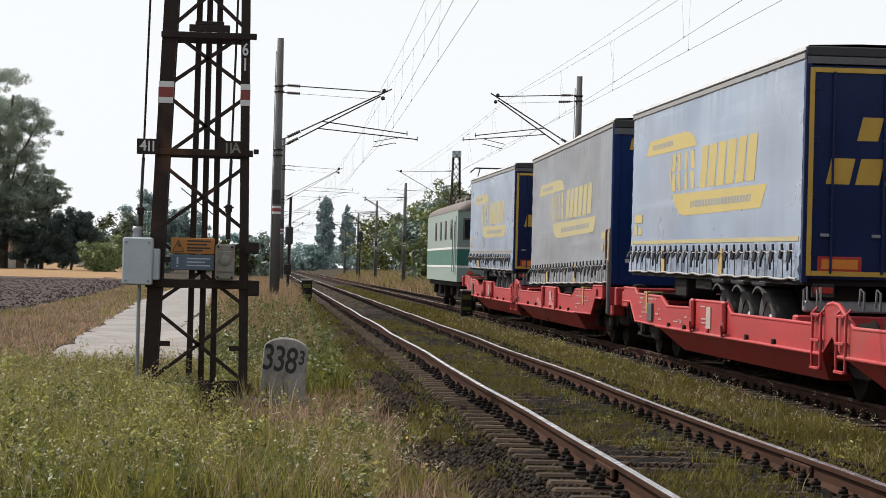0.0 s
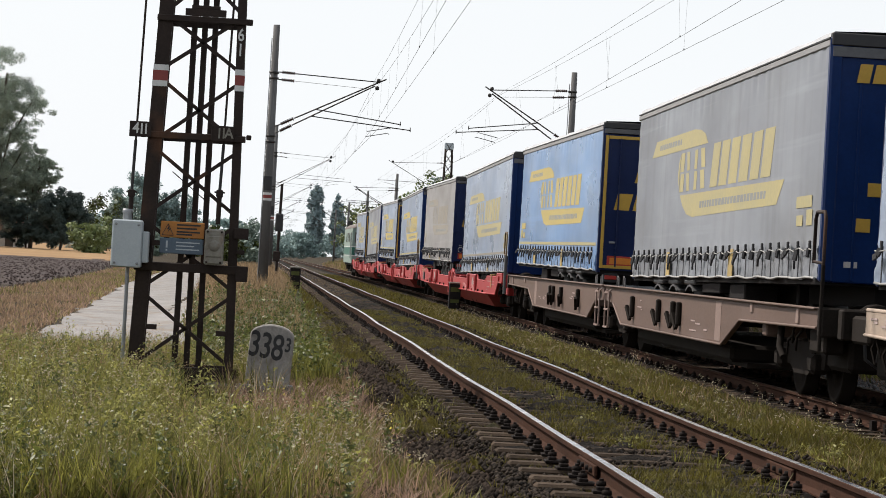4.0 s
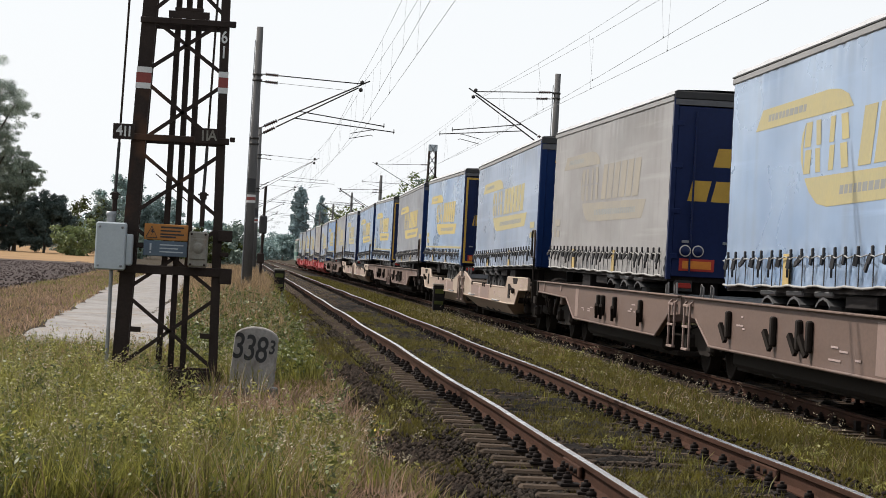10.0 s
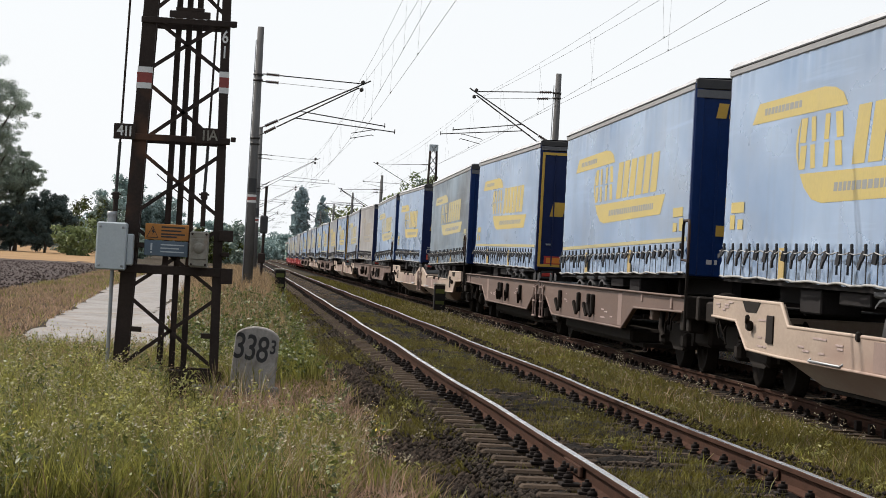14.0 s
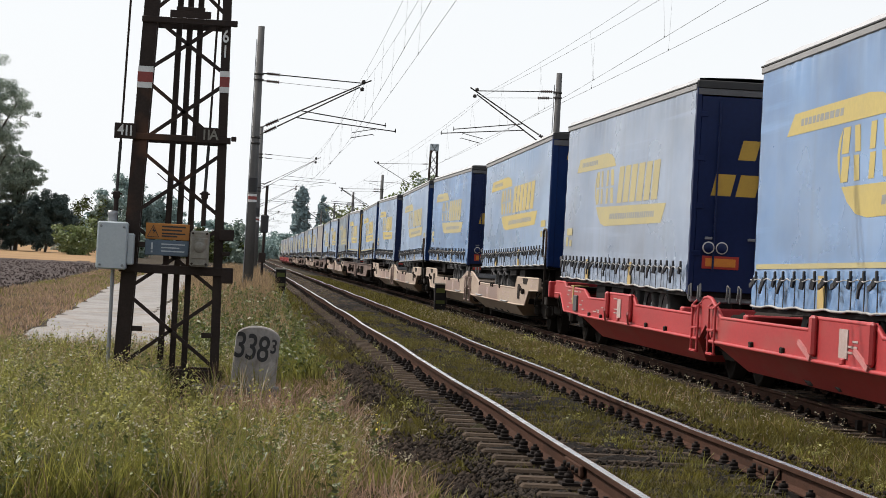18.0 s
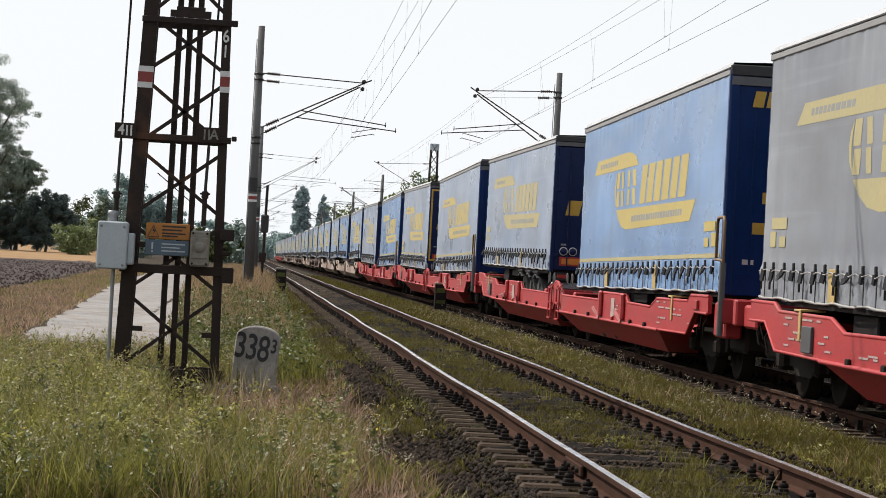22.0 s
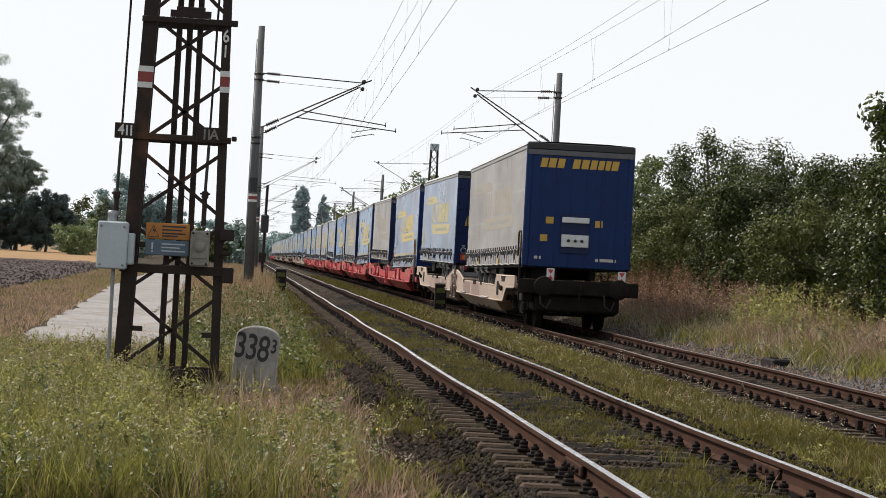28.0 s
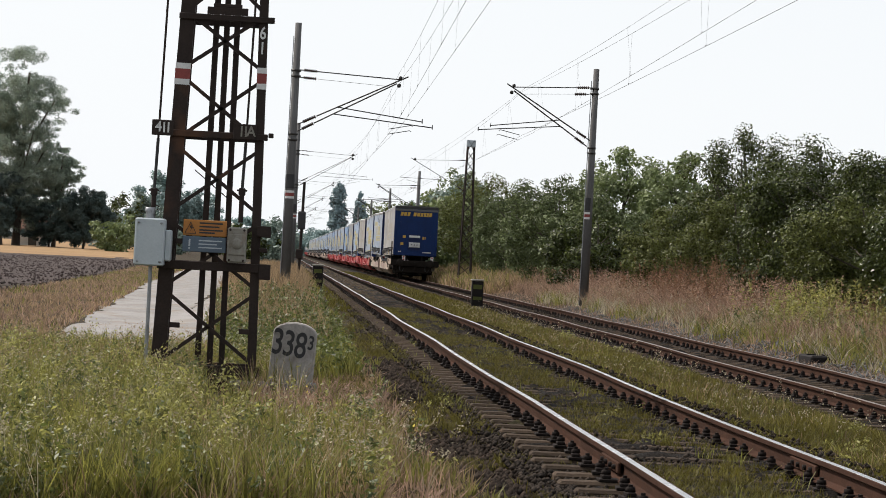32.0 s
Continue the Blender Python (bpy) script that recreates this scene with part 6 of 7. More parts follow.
part("rear_mount", Mesh().box(-1.40, -1.25, TY - 0.34, TY - 0.1, 1.1, 1.3, 0.01), M_TOWER, cab)
part("cable_pipe", Mesh().tube([(-1.465, TY - 0.45, 1.03), (-1.465, TY - 0.45, 0.4), (-1.47, TY - 0.42, -0.5)], 0.022, 8), M_GALV, cab)

warn = thing("warning_sign", "amber and slate-blue electrical warning sign plate on tower", "warning sign")
part("upper_panel", Mesh().box(-1.115, -0.615, TY - 0.42, TY - 0.40, 1.40, 1.585, 0.006), M_AMBER, warn, "amber panel")
part("lower_panel", Mesh().box(-1.115, -0.615, TY - 0.42, TY - 0.40, 1.215, 1.392, 0.006), M_SLATEBLUE, warn, "slate blue panel")
tri = Mesh()
for a, b in (((-1.095, 1.425), (-0.965, 1.425)), ((-0.965, 1.425), (-1.03, 1.555)), ((-1.03, 1.555), (-1.095, 1.425))):
    tri.bar((a[0], TY - 0.424, a[1]), (b[0], TY - 0.424, b[1]), 0.014, 0.006)
part("triangle", tri, M_BLACK, warn)
part("bolt_mark", Mesh().slab([(-1.035, 1.45), (-1.02, 1.49), (-1.04, 1.49), (-1.025, 1.53), (-1.015, 1.50), (-1.0, 1.50)], TY - 0.424, TY - 0.42), M_BLACK, warn)
for z, x1 in ((1.54, -0.66), (1.50, -0.70), (1.46, -0.66), (1.43, -0.75)):
    part("text_bar", Mesh().box(-0.93, x1, TY - 0.424, TY - 0.42, z, z + 0.018), M_BLACK, warn)
for z, x1 in ((1.34, -0.66), (1.30, -0.72), (1.26, -0.66)):
    part("text_bar", Mesh().box(-0.93, x1, TY - 0.424, TY - 0.42, z, z + 0.014), M_CABGREY, warn)
part("exclamation", Mesh().box(-1.045, -1.025, TY - 0.424, TY - 0.42, 1.28, 1.36).box(-1.045, -1.025, TY - 0.424, TY - 0.42, 1.245, 1.265), M_CABGREY, warn)
part("bracket", Mesh().box(-1.2, -0.5, TY - 0.40, TY - 0.36, 1.30, 1.36, 0.005), M_TOWER, warn)

box = thing("junction_box", "flaking grey steel junction box on tower", "junction box")
part("housing", Mesh().box(-0.60, -0.38, TY - 0.56, TY - 0.34, 1.11, 1.52, 0.02), M_OLDBOX, box)
part("lid", Mesh().box(-0.585, -0.395, TY - 0.575, TY - 0.56, 1.20, 1.44, 0.01), M_OLDBOX, box)
part("dial", Mesh().lathe([(0.0, -0.012), (0.06, -0.012), (0.065, 0.0)], (-0.49, TY - 0.575, 1.33), "y", 14), M_OLDBOX, box)
for x in (-0.57, -0.41):
    for z in (1.14, 1.49):
        part("bolt", Mesh().lathe([(0.0, -0.01), (0.012, -0.01), (0.014, 0.0)], (x, TY - 0.56, z), "y", 8), M_TOWER, box)

# ---- kilometre stone ----
km = thing("kilometre_stone", "whitewashed round-topped kilometre stone with painted black numerals", "kilometre stone", at=pose(0.225, 28.0, 0, 0, 3.6, -6))
outl = [(-0.268, -0.55), (0.268, -0.55), (0.258, 0.30)] + [(0.258 * math.cos(radians(a)), 0.30 + 0.135 * math.sin(radians(a))) for a in range(15, 166, 15)] + [(-0.258, 0.30)]
st = Mesh()
n = len(outl)
for y, s in ((-0.075, 0.965), (-0.06, 1.0), (0.06, 1.0), (0.075, 0.965)):
    st.v += [(x * s, y, -0.05 + (z + 0.05) * s) for x, z in outl]
for r in range(3):
    st.f += [(r * n + i, r * n + (i + 1) % n, (r + 1) * n + (i + 1) % n, (r + 1) * n + i) for i in range(n)]
st.f += [tuple(range(n)), tuple(reversed(range(3 * n, 4 * n)))]
st.s = [False] * len(st.f)
part("slab", st, M_KMSTONE, km)
for i, (ch, x, z, sz) in enumerate((("3", -0.19, 0.175, 0.43), ("3", -0.055, 0.165, 0.43), ("8", 0.085, 0.155, 0.43), ("3", 0.205, 0.205, 0.23))):
    part("numeral", text("numeral", ch, sz, None, M_BLACK, squeeze=0.70), None, km, at=pose(x, -0.079, z, 0, 3))
rub = thing("concrete_rubble", "broken pale concrete slab lying in grass", "rubble")
part("slab", Mesh().box(-0.45, 0.35, -0.2, 0.2, -0.1, 0.05, 0.03), M_CONCRETE, rub)
rub.matrix_basis = pose(-0.05, 27.2, -0.31, 3, 4, 8)
rub2 = thing("concrete_rubble", "broken grey kerb piece lying beside stone", "rubble")
part("slab", Mesh().box(-0.3, 0.3, -0.1, 0.1, -0.08, 0.06, 0.02), M_CONCRETE, rub2)
rub2.matrix_basis = pose(0.2, 26.9, -0.30, 2, -6, -14)


# ---- small trackside boxes ----
def magnet_box(x, y, z0, w, h, name, label):
    b = thing(name, label, "trackside box", "trackside boxes", at=pose(x, y, z0))
    part("cabinet", Mesh().box(-w / 2, w / 2, -0.15, 0.15, 0.12, h, 0.02), M_CHASSIS, b)
    part("cap", Mesh().box(-w / 2 - 0.02, w / 2 + 0.02, -0.17, 0.17, h, h + 0.06, 0.02), M_OLDBOX, b)
    for z, hh in ((h * 0.72, h * 0.16), (h * 0.34, h * 0.12)):
        part("yellow_patch", Mesh().box(-w / 2 + 0.04, w / 2 - 0.04, -0.158, -0.15, z, z + hh, 0.002), M_LEAF2, b, "faded yellow-green patch")
    for s in (-1, 1):
        part("foot", Mesh().box(s * w * 0.35 - 0.03, s * w * 0.35 + 0.03, -0.1, 0.1, -0.25, 0.13, 0.005), M_CONCRETE, b)
    return b


magnet_box(1.28, 76, -0.06, 0.34, 0.80, "relay_box", "dark trackside relay box in dry grass")
magnet_box(6.3, 74, -0.36, 0.36, 0.90, "relay_box", "dark trackside relay box between the tracks")
rb = thing("cable_cover", "low dark cable cover beside far track", "cable cover", at=pose(9.75, 41.5, -0.22))
part("cover", Mesh().box(-0.28, 0.28, -0.5, 0.5, -0.1, 0.10, 0.03), M_CHASSIS, rb)
part("lid_rib", Mesh().box(-0.25, 0.25, -0.05, 0.05, 0.10, 0.12, 0.008), M_CHASSIS, rb)


sg_ = thing("line_signal", "slim dark line-side signal post with head seen from behind", "signal", at=pose(0.72, 84, 0))
part("post", Mesh().tube([(0, 0, -0.2), (0.05, 0, 3.65)], 0.05, 8), M_TOWER, sg_)
part("signal_head", Mesh().box(-0.12, 0.16, -0.08, 0.1, 1.95, 2.6, 0.04), M_BLACK, sg_)
part("relay_case", Mesh().box(-0.14, 0.12, -0.1, 0.1, 0.9, 1.25, 0.02), M_TOWER, sg_)
part("hood", Mesh().box(-0.10, 0.14, 0.1, 0.3, 2.4, 2.5, 0.02), M_BLACK, sg_)


sg2 = thing("line_signal", "dark line-side signal with a square head beyond the masts", "signal", at=pose(9.75, 250, 0))
part("post", Mesh().tube([(0, 0, -0.6), (0, 0, 4.6)], 0.07, 8), M_TOWER, sg2)
part("signal_head", Mesh().box(-0.3, 0.3, -0.1, 0.12, 3.6, 4.75, 0.06), M_BLACK, sg2)
part("hood", Mesh().box(-0.2, 0.2, 0.12, 0.36, 4.4, 4.5, 0.02), M_BLACK, sg2)


# ---- plants ----
def leaves(rng, centres, radii, n, size, flat=0.0):
    """n leaf blades scattered through ellipsoid clumps: folded diamonds."""
    k = len(centres)
    n, size = int(n * 0.5), size * 1.3
    vol = np.prod(radii, axis=1) ** (2 / 3)
    idx = rng.choice(k, n, p=vol / vol.sum())
    d = rng.normal(size=(n, 3))
    d /= np.linalg.norm(d, axis=1)[:, None]
    r = rng.random(n) ** 0.4
    p = centres[idx] + d * r[:, None] * radii[idx]
    c = d * 0.9 + rng.normal(size=(n, 3)) * 0.55 + np.array([0, 0, 0.35])
    c /= np.linalg.norm(c, axis=1)[:, None]
    a = np.cross(c, rng.normal(size=(n, 3)))
    a /= np.linalg.norm(a, axis=1)[:, None] + 1e-9
    b = np.cross(a, c)
    s = size * rng.uniform(0.6, 1.3, n)[:, None]
    v = np.stack([p - a * s * 0.6, p + b * s * 0.33 + c * s * 0.12, p + a * s * 0.6, p - b * s * 0.33 + c * s * 0.12], 1)
    f = np.arange(n * 4).reshape(n, 4)
    return v.reshape(-1, 3), f


def clumps(rng, n, centre, rad, small, lowcut=-0.8, fill=0.45):
    d = rng.normal(size=(n, 3))
    d /= np.linalg.norm(d, axis=1)[:, None]
    d[:, 2] = np.maximum(d[:, 2], lowcut)
    r = fill + (1 - fill) * rng.random(n) ** 0.6
    c = np.asarray(centre) + d * r[:, None] * np.asarray(rad)
    return c, np.asarray(small) * rng.uniform(0.6, 1.35, (n, 1)) * np.ones((n, 3))


def tree(name, label, category, x, y, h, w, leaf_mat, nl, size, seed, shape="round", base=0.15, group="", trunk=True):
    rng = np.random.default_rng(seed)
    z0 = float(gz(x, y))
    t = thing(name, label, category, group, at=pose(x, y, z0 - 0.05))
    m = Mesh()
    if trunk:
        r0 = max(0.04, h * 0.022)
        m.tube([(0, 0, -0.2), (0.02 * h * rng.normal(), 0, h * 0.35), (0.03 * h * rng.normal(), 0.02 * h * rng.normal(), h * 0.85)], r0, 8, True, r0 * 0.25)
        for i in range(9):
            a = rng.uniform(0, 6.28)
            zz = h * rng.uniform(0.12 if base < 0.1 else base, 0.6)
            q = w * rng.uniform(0.25, 0.42)
            m.tube([(0, 0, zz), (q * 0.5 * math.cos(a), q * 0.5 * math.sin(a), zz + h * 0.1), (q * math.cos(a), q * math.sin(a), zz + h * 0.24)], r0 * 0.4, 6, True, r0 * 0.1)
        part("trunk", m, M_BARK, t)
    hz = h * (1 - base) / 2
    if shape == "round":
        c, r = clumps(rng, 110, (0, 0, h * base + hz), (w / 2, w / 2, hz), (w * 0.10, w * 0.10, hz * 0.14), -0.95, 0.25)
    elif shape == "column":
        c, r = clumps(rng, 120, (0, 0, h * base + hz), (w / 2, w / 2, hz), (w * 0.16, w * 0.16, hz * 0.1), -1.0, 0.2)
        c[:, :2] *= (0.25 + 0.75 * np.sqrt(np.clip(1 - np.abs(c[:, 2:] / h - 0.45) / 0.6, 0, 1)))
    elif shape == "tall":
        c, r = clumps(rng, 420, (0, 0, h * base + hz), (w / 2, w / 2, hz), (w * 0.085, w * 0.085, hz * 0.05), -1.0, 0.15)
        c[:, 0] += 0.12 * w * np.sin(c[:, 2] * 0.7)
    elif shape == "shrub":
        c, r = clumps(rng, 90, (0, 0, h * 0.42), (w / 2, w / 2, h * 0.5), (w * 0.10, w * 0.10, h * 0.085), -0.9, 0.45)
        c[:, 2] += rng.normal(0, 0.05 * h, len(c))
    else:                                   # willow: hanging strands
        c, r = clumps(rng, 40, (0, 0, h * 0.62), (w / 2, w / 2, h * 0.36), (w * 0.10, w * 0.10, h * 0.16), -0.5, 0.5)
        r[:, 2] *= 1.7
        c[:, 2] -= r[:, 2] * 0.5
    v, f = leaves(rng, c, r, nl, size)
    v[:, 2] = np.maximum(v[:, 2], 0.0)
    part("crown", quick("crown", v, f, leaf_mat), None, t)
    return t


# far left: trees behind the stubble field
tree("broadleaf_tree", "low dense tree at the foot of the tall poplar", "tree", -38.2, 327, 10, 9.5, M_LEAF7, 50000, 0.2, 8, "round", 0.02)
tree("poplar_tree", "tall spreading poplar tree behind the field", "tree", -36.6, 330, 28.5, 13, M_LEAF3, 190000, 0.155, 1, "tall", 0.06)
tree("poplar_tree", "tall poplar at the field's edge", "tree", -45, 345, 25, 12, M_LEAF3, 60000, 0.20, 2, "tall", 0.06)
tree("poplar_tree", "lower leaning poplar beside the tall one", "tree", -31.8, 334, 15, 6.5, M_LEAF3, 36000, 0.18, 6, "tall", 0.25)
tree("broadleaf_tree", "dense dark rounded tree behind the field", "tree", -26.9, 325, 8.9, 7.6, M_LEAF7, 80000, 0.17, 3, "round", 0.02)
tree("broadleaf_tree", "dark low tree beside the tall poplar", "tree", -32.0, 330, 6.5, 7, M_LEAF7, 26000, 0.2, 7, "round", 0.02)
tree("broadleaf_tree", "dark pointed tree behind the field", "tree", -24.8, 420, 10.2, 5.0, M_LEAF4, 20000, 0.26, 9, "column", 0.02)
# these leaf colours carry the painted haze of distance
tree("broadleaf_tree", "far tree, leaves greyed with painted haze", "tree", -29, 560, 17.5, 16, M_LEAF5, 26000, 0.42, 4, "round", 0.03)
tree("broadleaf_tree", "far tree, leaves greyed with painted haze", "tree", -19, 560, 14, 11, M_LEAF5, 18000, 0.42, 5, "round", 0.03)
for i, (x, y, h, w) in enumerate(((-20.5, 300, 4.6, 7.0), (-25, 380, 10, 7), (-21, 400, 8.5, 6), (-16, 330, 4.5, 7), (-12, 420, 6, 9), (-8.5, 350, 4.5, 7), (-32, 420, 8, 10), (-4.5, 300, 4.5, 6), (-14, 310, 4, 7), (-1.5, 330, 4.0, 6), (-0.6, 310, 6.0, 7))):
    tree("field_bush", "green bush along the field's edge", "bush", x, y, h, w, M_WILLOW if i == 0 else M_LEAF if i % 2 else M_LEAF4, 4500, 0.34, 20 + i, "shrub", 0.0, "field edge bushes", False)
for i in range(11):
    tree("far_tree", "far horizon tree, leaves tinted blue with painted haze", "tree", -150 + i * 13.5, 900 + 30 * (i % 3), 11 + 3 * ((i * 7) % 3), 22, M_LEAF5, 3000, 1.3, 40 + i, "round", 0.0, "far horizon trees", False)
shed = thing("farm_shed", "low white farm shed with red tiled roof behind the field", "shed", at=pose(-36.4, 352, float(gz(-36.4, 352))))
part("wall", Mesh().box(-2.6, 2.6, -2.0, 2.0, -0.2, 2.3, 0.02), M_WALL, shed)
part("roof", Mesh().plate([(-2.4, 2.25), (2.4, 2.25), (0.0, 3.9)], -2.9, 2.9), M_ROOFT, shed)
part("door", Mesh().box(-0.6, 0.6, -2.06, -2.0, 0.0, 1.9, 0.01), M_BARK, shed)
# along the line, far ahead; the haze is painted into the leaf colours
tree("poplar_tree", "tall slim far poplar, haze painted into its leaves", "poplar", 16.8, 700, 22, 5.6, M_LEAF6, 16000, 0.6, 60, "column", 0.02)
tree("poplar_tree", "slender far poplar, leaves tinted with painted haze", "poplar", 23.6, 700, 19.3, 4.8, M_LEAF6, 13000, 0.6, 61, "column", 0.02)
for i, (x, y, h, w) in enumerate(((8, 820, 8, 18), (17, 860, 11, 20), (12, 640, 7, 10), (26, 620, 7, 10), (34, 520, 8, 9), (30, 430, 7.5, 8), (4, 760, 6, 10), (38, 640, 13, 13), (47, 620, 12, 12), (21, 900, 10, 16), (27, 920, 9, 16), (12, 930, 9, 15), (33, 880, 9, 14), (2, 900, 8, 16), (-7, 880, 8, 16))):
    tree("far_tree", "tree far along the line, haze painted into its leaves", "tree", x, y, h, w, M_LEAF5 if y > 600 else M_LEAF4, 4500, 0.6, 70 + i, "round", 0.0, "far line-side trees", False)
# right-hand hedge
HEDGE = [(15.8, 43, 5.2, 5.4), (14.2, 47, 4.3, 4.6), (15.6, 51, 5.2, 5.0), (13.9, 55, 3.6, 4.0), (15.2, 59, 5.0, 5.2), (14.4, 63.5, 4.6, 4.4), (15.4, 67, 5.5, 5.0), (14.0, 71, 4.0, 4.2), (15.0, 76, 6.3, 4.6),
         (14.2, 81, 3.4, 4.4), (15.8, 86, 3.8, 5.4), (14.6, 93, 3.5, 4.8), (15.6, 100, 4.2, 5.4), (14.6, 108, 3.9, 5.0), (15.6, 117, 4.6, 5.6), (14.8, 127, 4.2, 5.2), (15.6, 138, 4.7, 5.8), (15.0, 152, 4.8, 6.0), (15.4, 168, 4.6, 6.5),
         (16, 186, 5.2, 7), (16, 208, 5.5, 8), (16, 235, 6, 9), (17, 270, 6, 10), (17, 310, 6.5, 11), (18, 360, 7, 12)]
for i, (x, y, h, w) in enumerate(HEDGE):
    low = h < 4.1 and y < 90
    x = x - 1.9 if 90 < y < 200 else x
    h = h - 0.45 if y < 80 else h - 0.3 if y < 104 else h + 0.9 if y < 145 else h + 2.2
    # paler leaf materials with growing y paint the haze along the hedge
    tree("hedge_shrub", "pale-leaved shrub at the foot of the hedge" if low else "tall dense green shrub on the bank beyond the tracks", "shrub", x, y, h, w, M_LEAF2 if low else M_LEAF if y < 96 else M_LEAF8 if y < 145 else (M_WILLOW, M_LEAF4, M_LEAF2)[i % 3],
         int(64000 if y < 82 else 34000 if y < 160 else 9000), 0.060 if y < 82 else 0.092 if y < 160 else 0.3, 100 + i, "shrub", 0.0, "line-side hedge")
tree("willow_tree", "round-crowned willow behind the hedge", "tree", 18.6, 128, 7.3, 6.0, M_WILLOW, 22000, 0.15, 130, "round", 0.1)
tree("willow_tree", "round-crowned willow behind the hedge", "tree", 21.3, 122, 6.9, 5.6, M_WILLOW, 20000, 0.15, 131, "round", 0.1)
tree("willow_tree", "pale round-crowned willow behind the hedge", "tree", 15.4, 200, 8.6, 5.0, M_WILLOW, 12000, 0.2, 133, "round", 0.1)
tree("broadleaf_tree", "leafy tree standing above the hedge", "tree", 17.7, 60, 6.4, 4.4, M_LEAF, 18000, 0.13, 132, "round", 0.1)


# ---- grass ----
def blades(name, label, xy, h, w, material, lean=0.35, seed=1, z=None, kind="grass"):
    """Bent tapering blades, five corners each, joined."""
    rng = np.random.default_rng(seed)
    n = len(xy)
    h = h * rng.uniform(0.45, 1.2, n)
    a = rng.uniform(0, 6.283, n)
    zz = gz(xy[:, 0], xy[:, 1]) if z is None else z(xy[:, 0], xy[:, 1])
    p = np.stack([xy[:, 0], xy[:, 1], zz - 0.02], -1)
    side = np.stack([np.cos(a), np.sin(a), np.zeros(n)], -1)
    b = rng.uniform(0, 6.283, n)
    dirn = np.stack([np.cos(b), np.sin(b), np.zeros(n)], -1) * (rng.random(n) * lean * h)[:, None]
    up = np.array([0, 0, 1.0])
    ww = (w * rng.uniform(0.6, 1.3, n))[:, None]
    mid = p + up * (h * 0.55)[:, None] + dirn * 0.35
    tip = p + up * h[:, None] + dirn
    v = np.stack([p - side * ww * 0.5, p + side * ww * 0.5, mid + side * ww * 0.42, mid - side * ww * 0.42, tip], 1).reshape(-1, 3)
    o = np.arange(n) * 5
    tri = np.concatenate([np.stack([o, o + 1, o + 2], -1), np.stack([o, o + 2, o + 3], -1), np.stack([o + 3, o + 2, o + 4], -1)])
    return tagged(new(name, quick(name, v, tri, material)), label, kind, kind="stuff")


def scatter(rng, n, xf, y0, y1, power=1.6, patch=None):
    """Points between two edges, denser near the camera, thinned by a patch function."""
    y = y0 + (y1 - y0) * rng.random(n) ** power
    x0, x1 = xf(y)
    x = x0 + (x1 - x0) * rng.random(n)
    q = np.stack([x, y], -1)
    if patch is not None:
        q = q[rng.random(n) < patch(x, y)]
    return q


def blot(x, y, s, k):
    return 0.5 + 0.5 * np.sin(x * s + 1.3 * np.sin(y * s * 0.6 + k)) * np.sin(y * s * 0.5 + 1.7 * np.sin(x * s * 0.8 + k * 2))


def herbs(name, label, xy, h, per, size, material, seed, top=None):
    """Leafy stems: small leaves up each stem, joined."""
    rng = np.random.default_rng(seed)
    n = len(xy)
    hh = h * rng.uniform(0.4, 1.25, n)
    base = np.stack([xy[:, 0], xy[:, 1], gz(xy[:, 0], xy[:, 1])], -1)
    lean = rng.normal(0, 0.16, (n, 2)) * hh[:, None]
    u = rng.random((n, per)) ** (0.7 if top is None else 0.15)
    p = base[:, None] + np.stack([lean[:, :1] * u, lean[:, 1:] * u, hh[:, None] * u], -1)
    p = p + rng.normal(0, 1, (n, per, 3)) * np.array([0.035, 0.035, 0.012]) * (1.2 - 0.7 * u[..., None])
    p = p.reshape(-1, 3)
    k = len(p)
    c = rng.normal(size=(k, 3)) * 0.7 + np.array([0, 0, 0.8])
    c /= np.linalg.norm(c, axis=1)[:, None]
    a = np.cross(c, rng.normal(size=(k, 3)))
    a /= np.linalg.norm(a, axis=1)[:, None] + 1e-9
    b = np.cross(a, c)
    s = size * rng.uniform(0.5, 1.4, k)[:, None]
    v = np.stack([p - a * s * 0.7, p + b * s * 0.3 + c * s * 0.1, p + a * s * 0.7, p - b * s * 0.3 + c * s * 0.1], 1)
    return tagged(new(name, quick(name, v.reshape(-1, 3), np.arange(k * 4).reshape(k, 4), material)), label, "weeds", kind="stuff")


def tufts(rng, xy, k, sd):
    """Each point becomes a tuft of about k points."""
    q = np.repeat(xy, rng.integers(max(1, k // 2), k * 2, len(xy)), 0)
    return q + rng.normal(0, sd, q.shape)


g = np.random.default_rng(77)
worn = lambda x, y, cx, cy, rx, ry: ((x - cx) / rx) ** 2 + ((y - cy) / ry) ** 2 < 0.75 + 0.5 * blot(x * 3, y * 1.5, 2.0, 3)
open_soil = lambda x, y: worn(x, y, 1.55, 19.9, 0.42, 1.6) | worn(x, y, 1.50, 30.5, 0.33, 5.5) | worn(x, y, 1.85, 16.6, 0.6, 1.2) | worn(x, y, 2.95, 18.6, 0.55, 1.3) | worn(x, y, 3.1, 26.5, 0.35, 1.2)
fore = lambda y: (-0.155 * y - 0.6, np.full_like(y, 1.5))
stone_gap = lambda x, y: np.where((x > -0.8) & (x < 0.65) & (y > 20.0) & (y < 28), 0.07, 1.0)
bare = lambda x, y: smooth(0.42, 0.56, 0.65 * blot(x * 1.2, y * 0.55, 1.6, 11) + 0.35 * blot(x, y * 0.6, 3.3, 5))
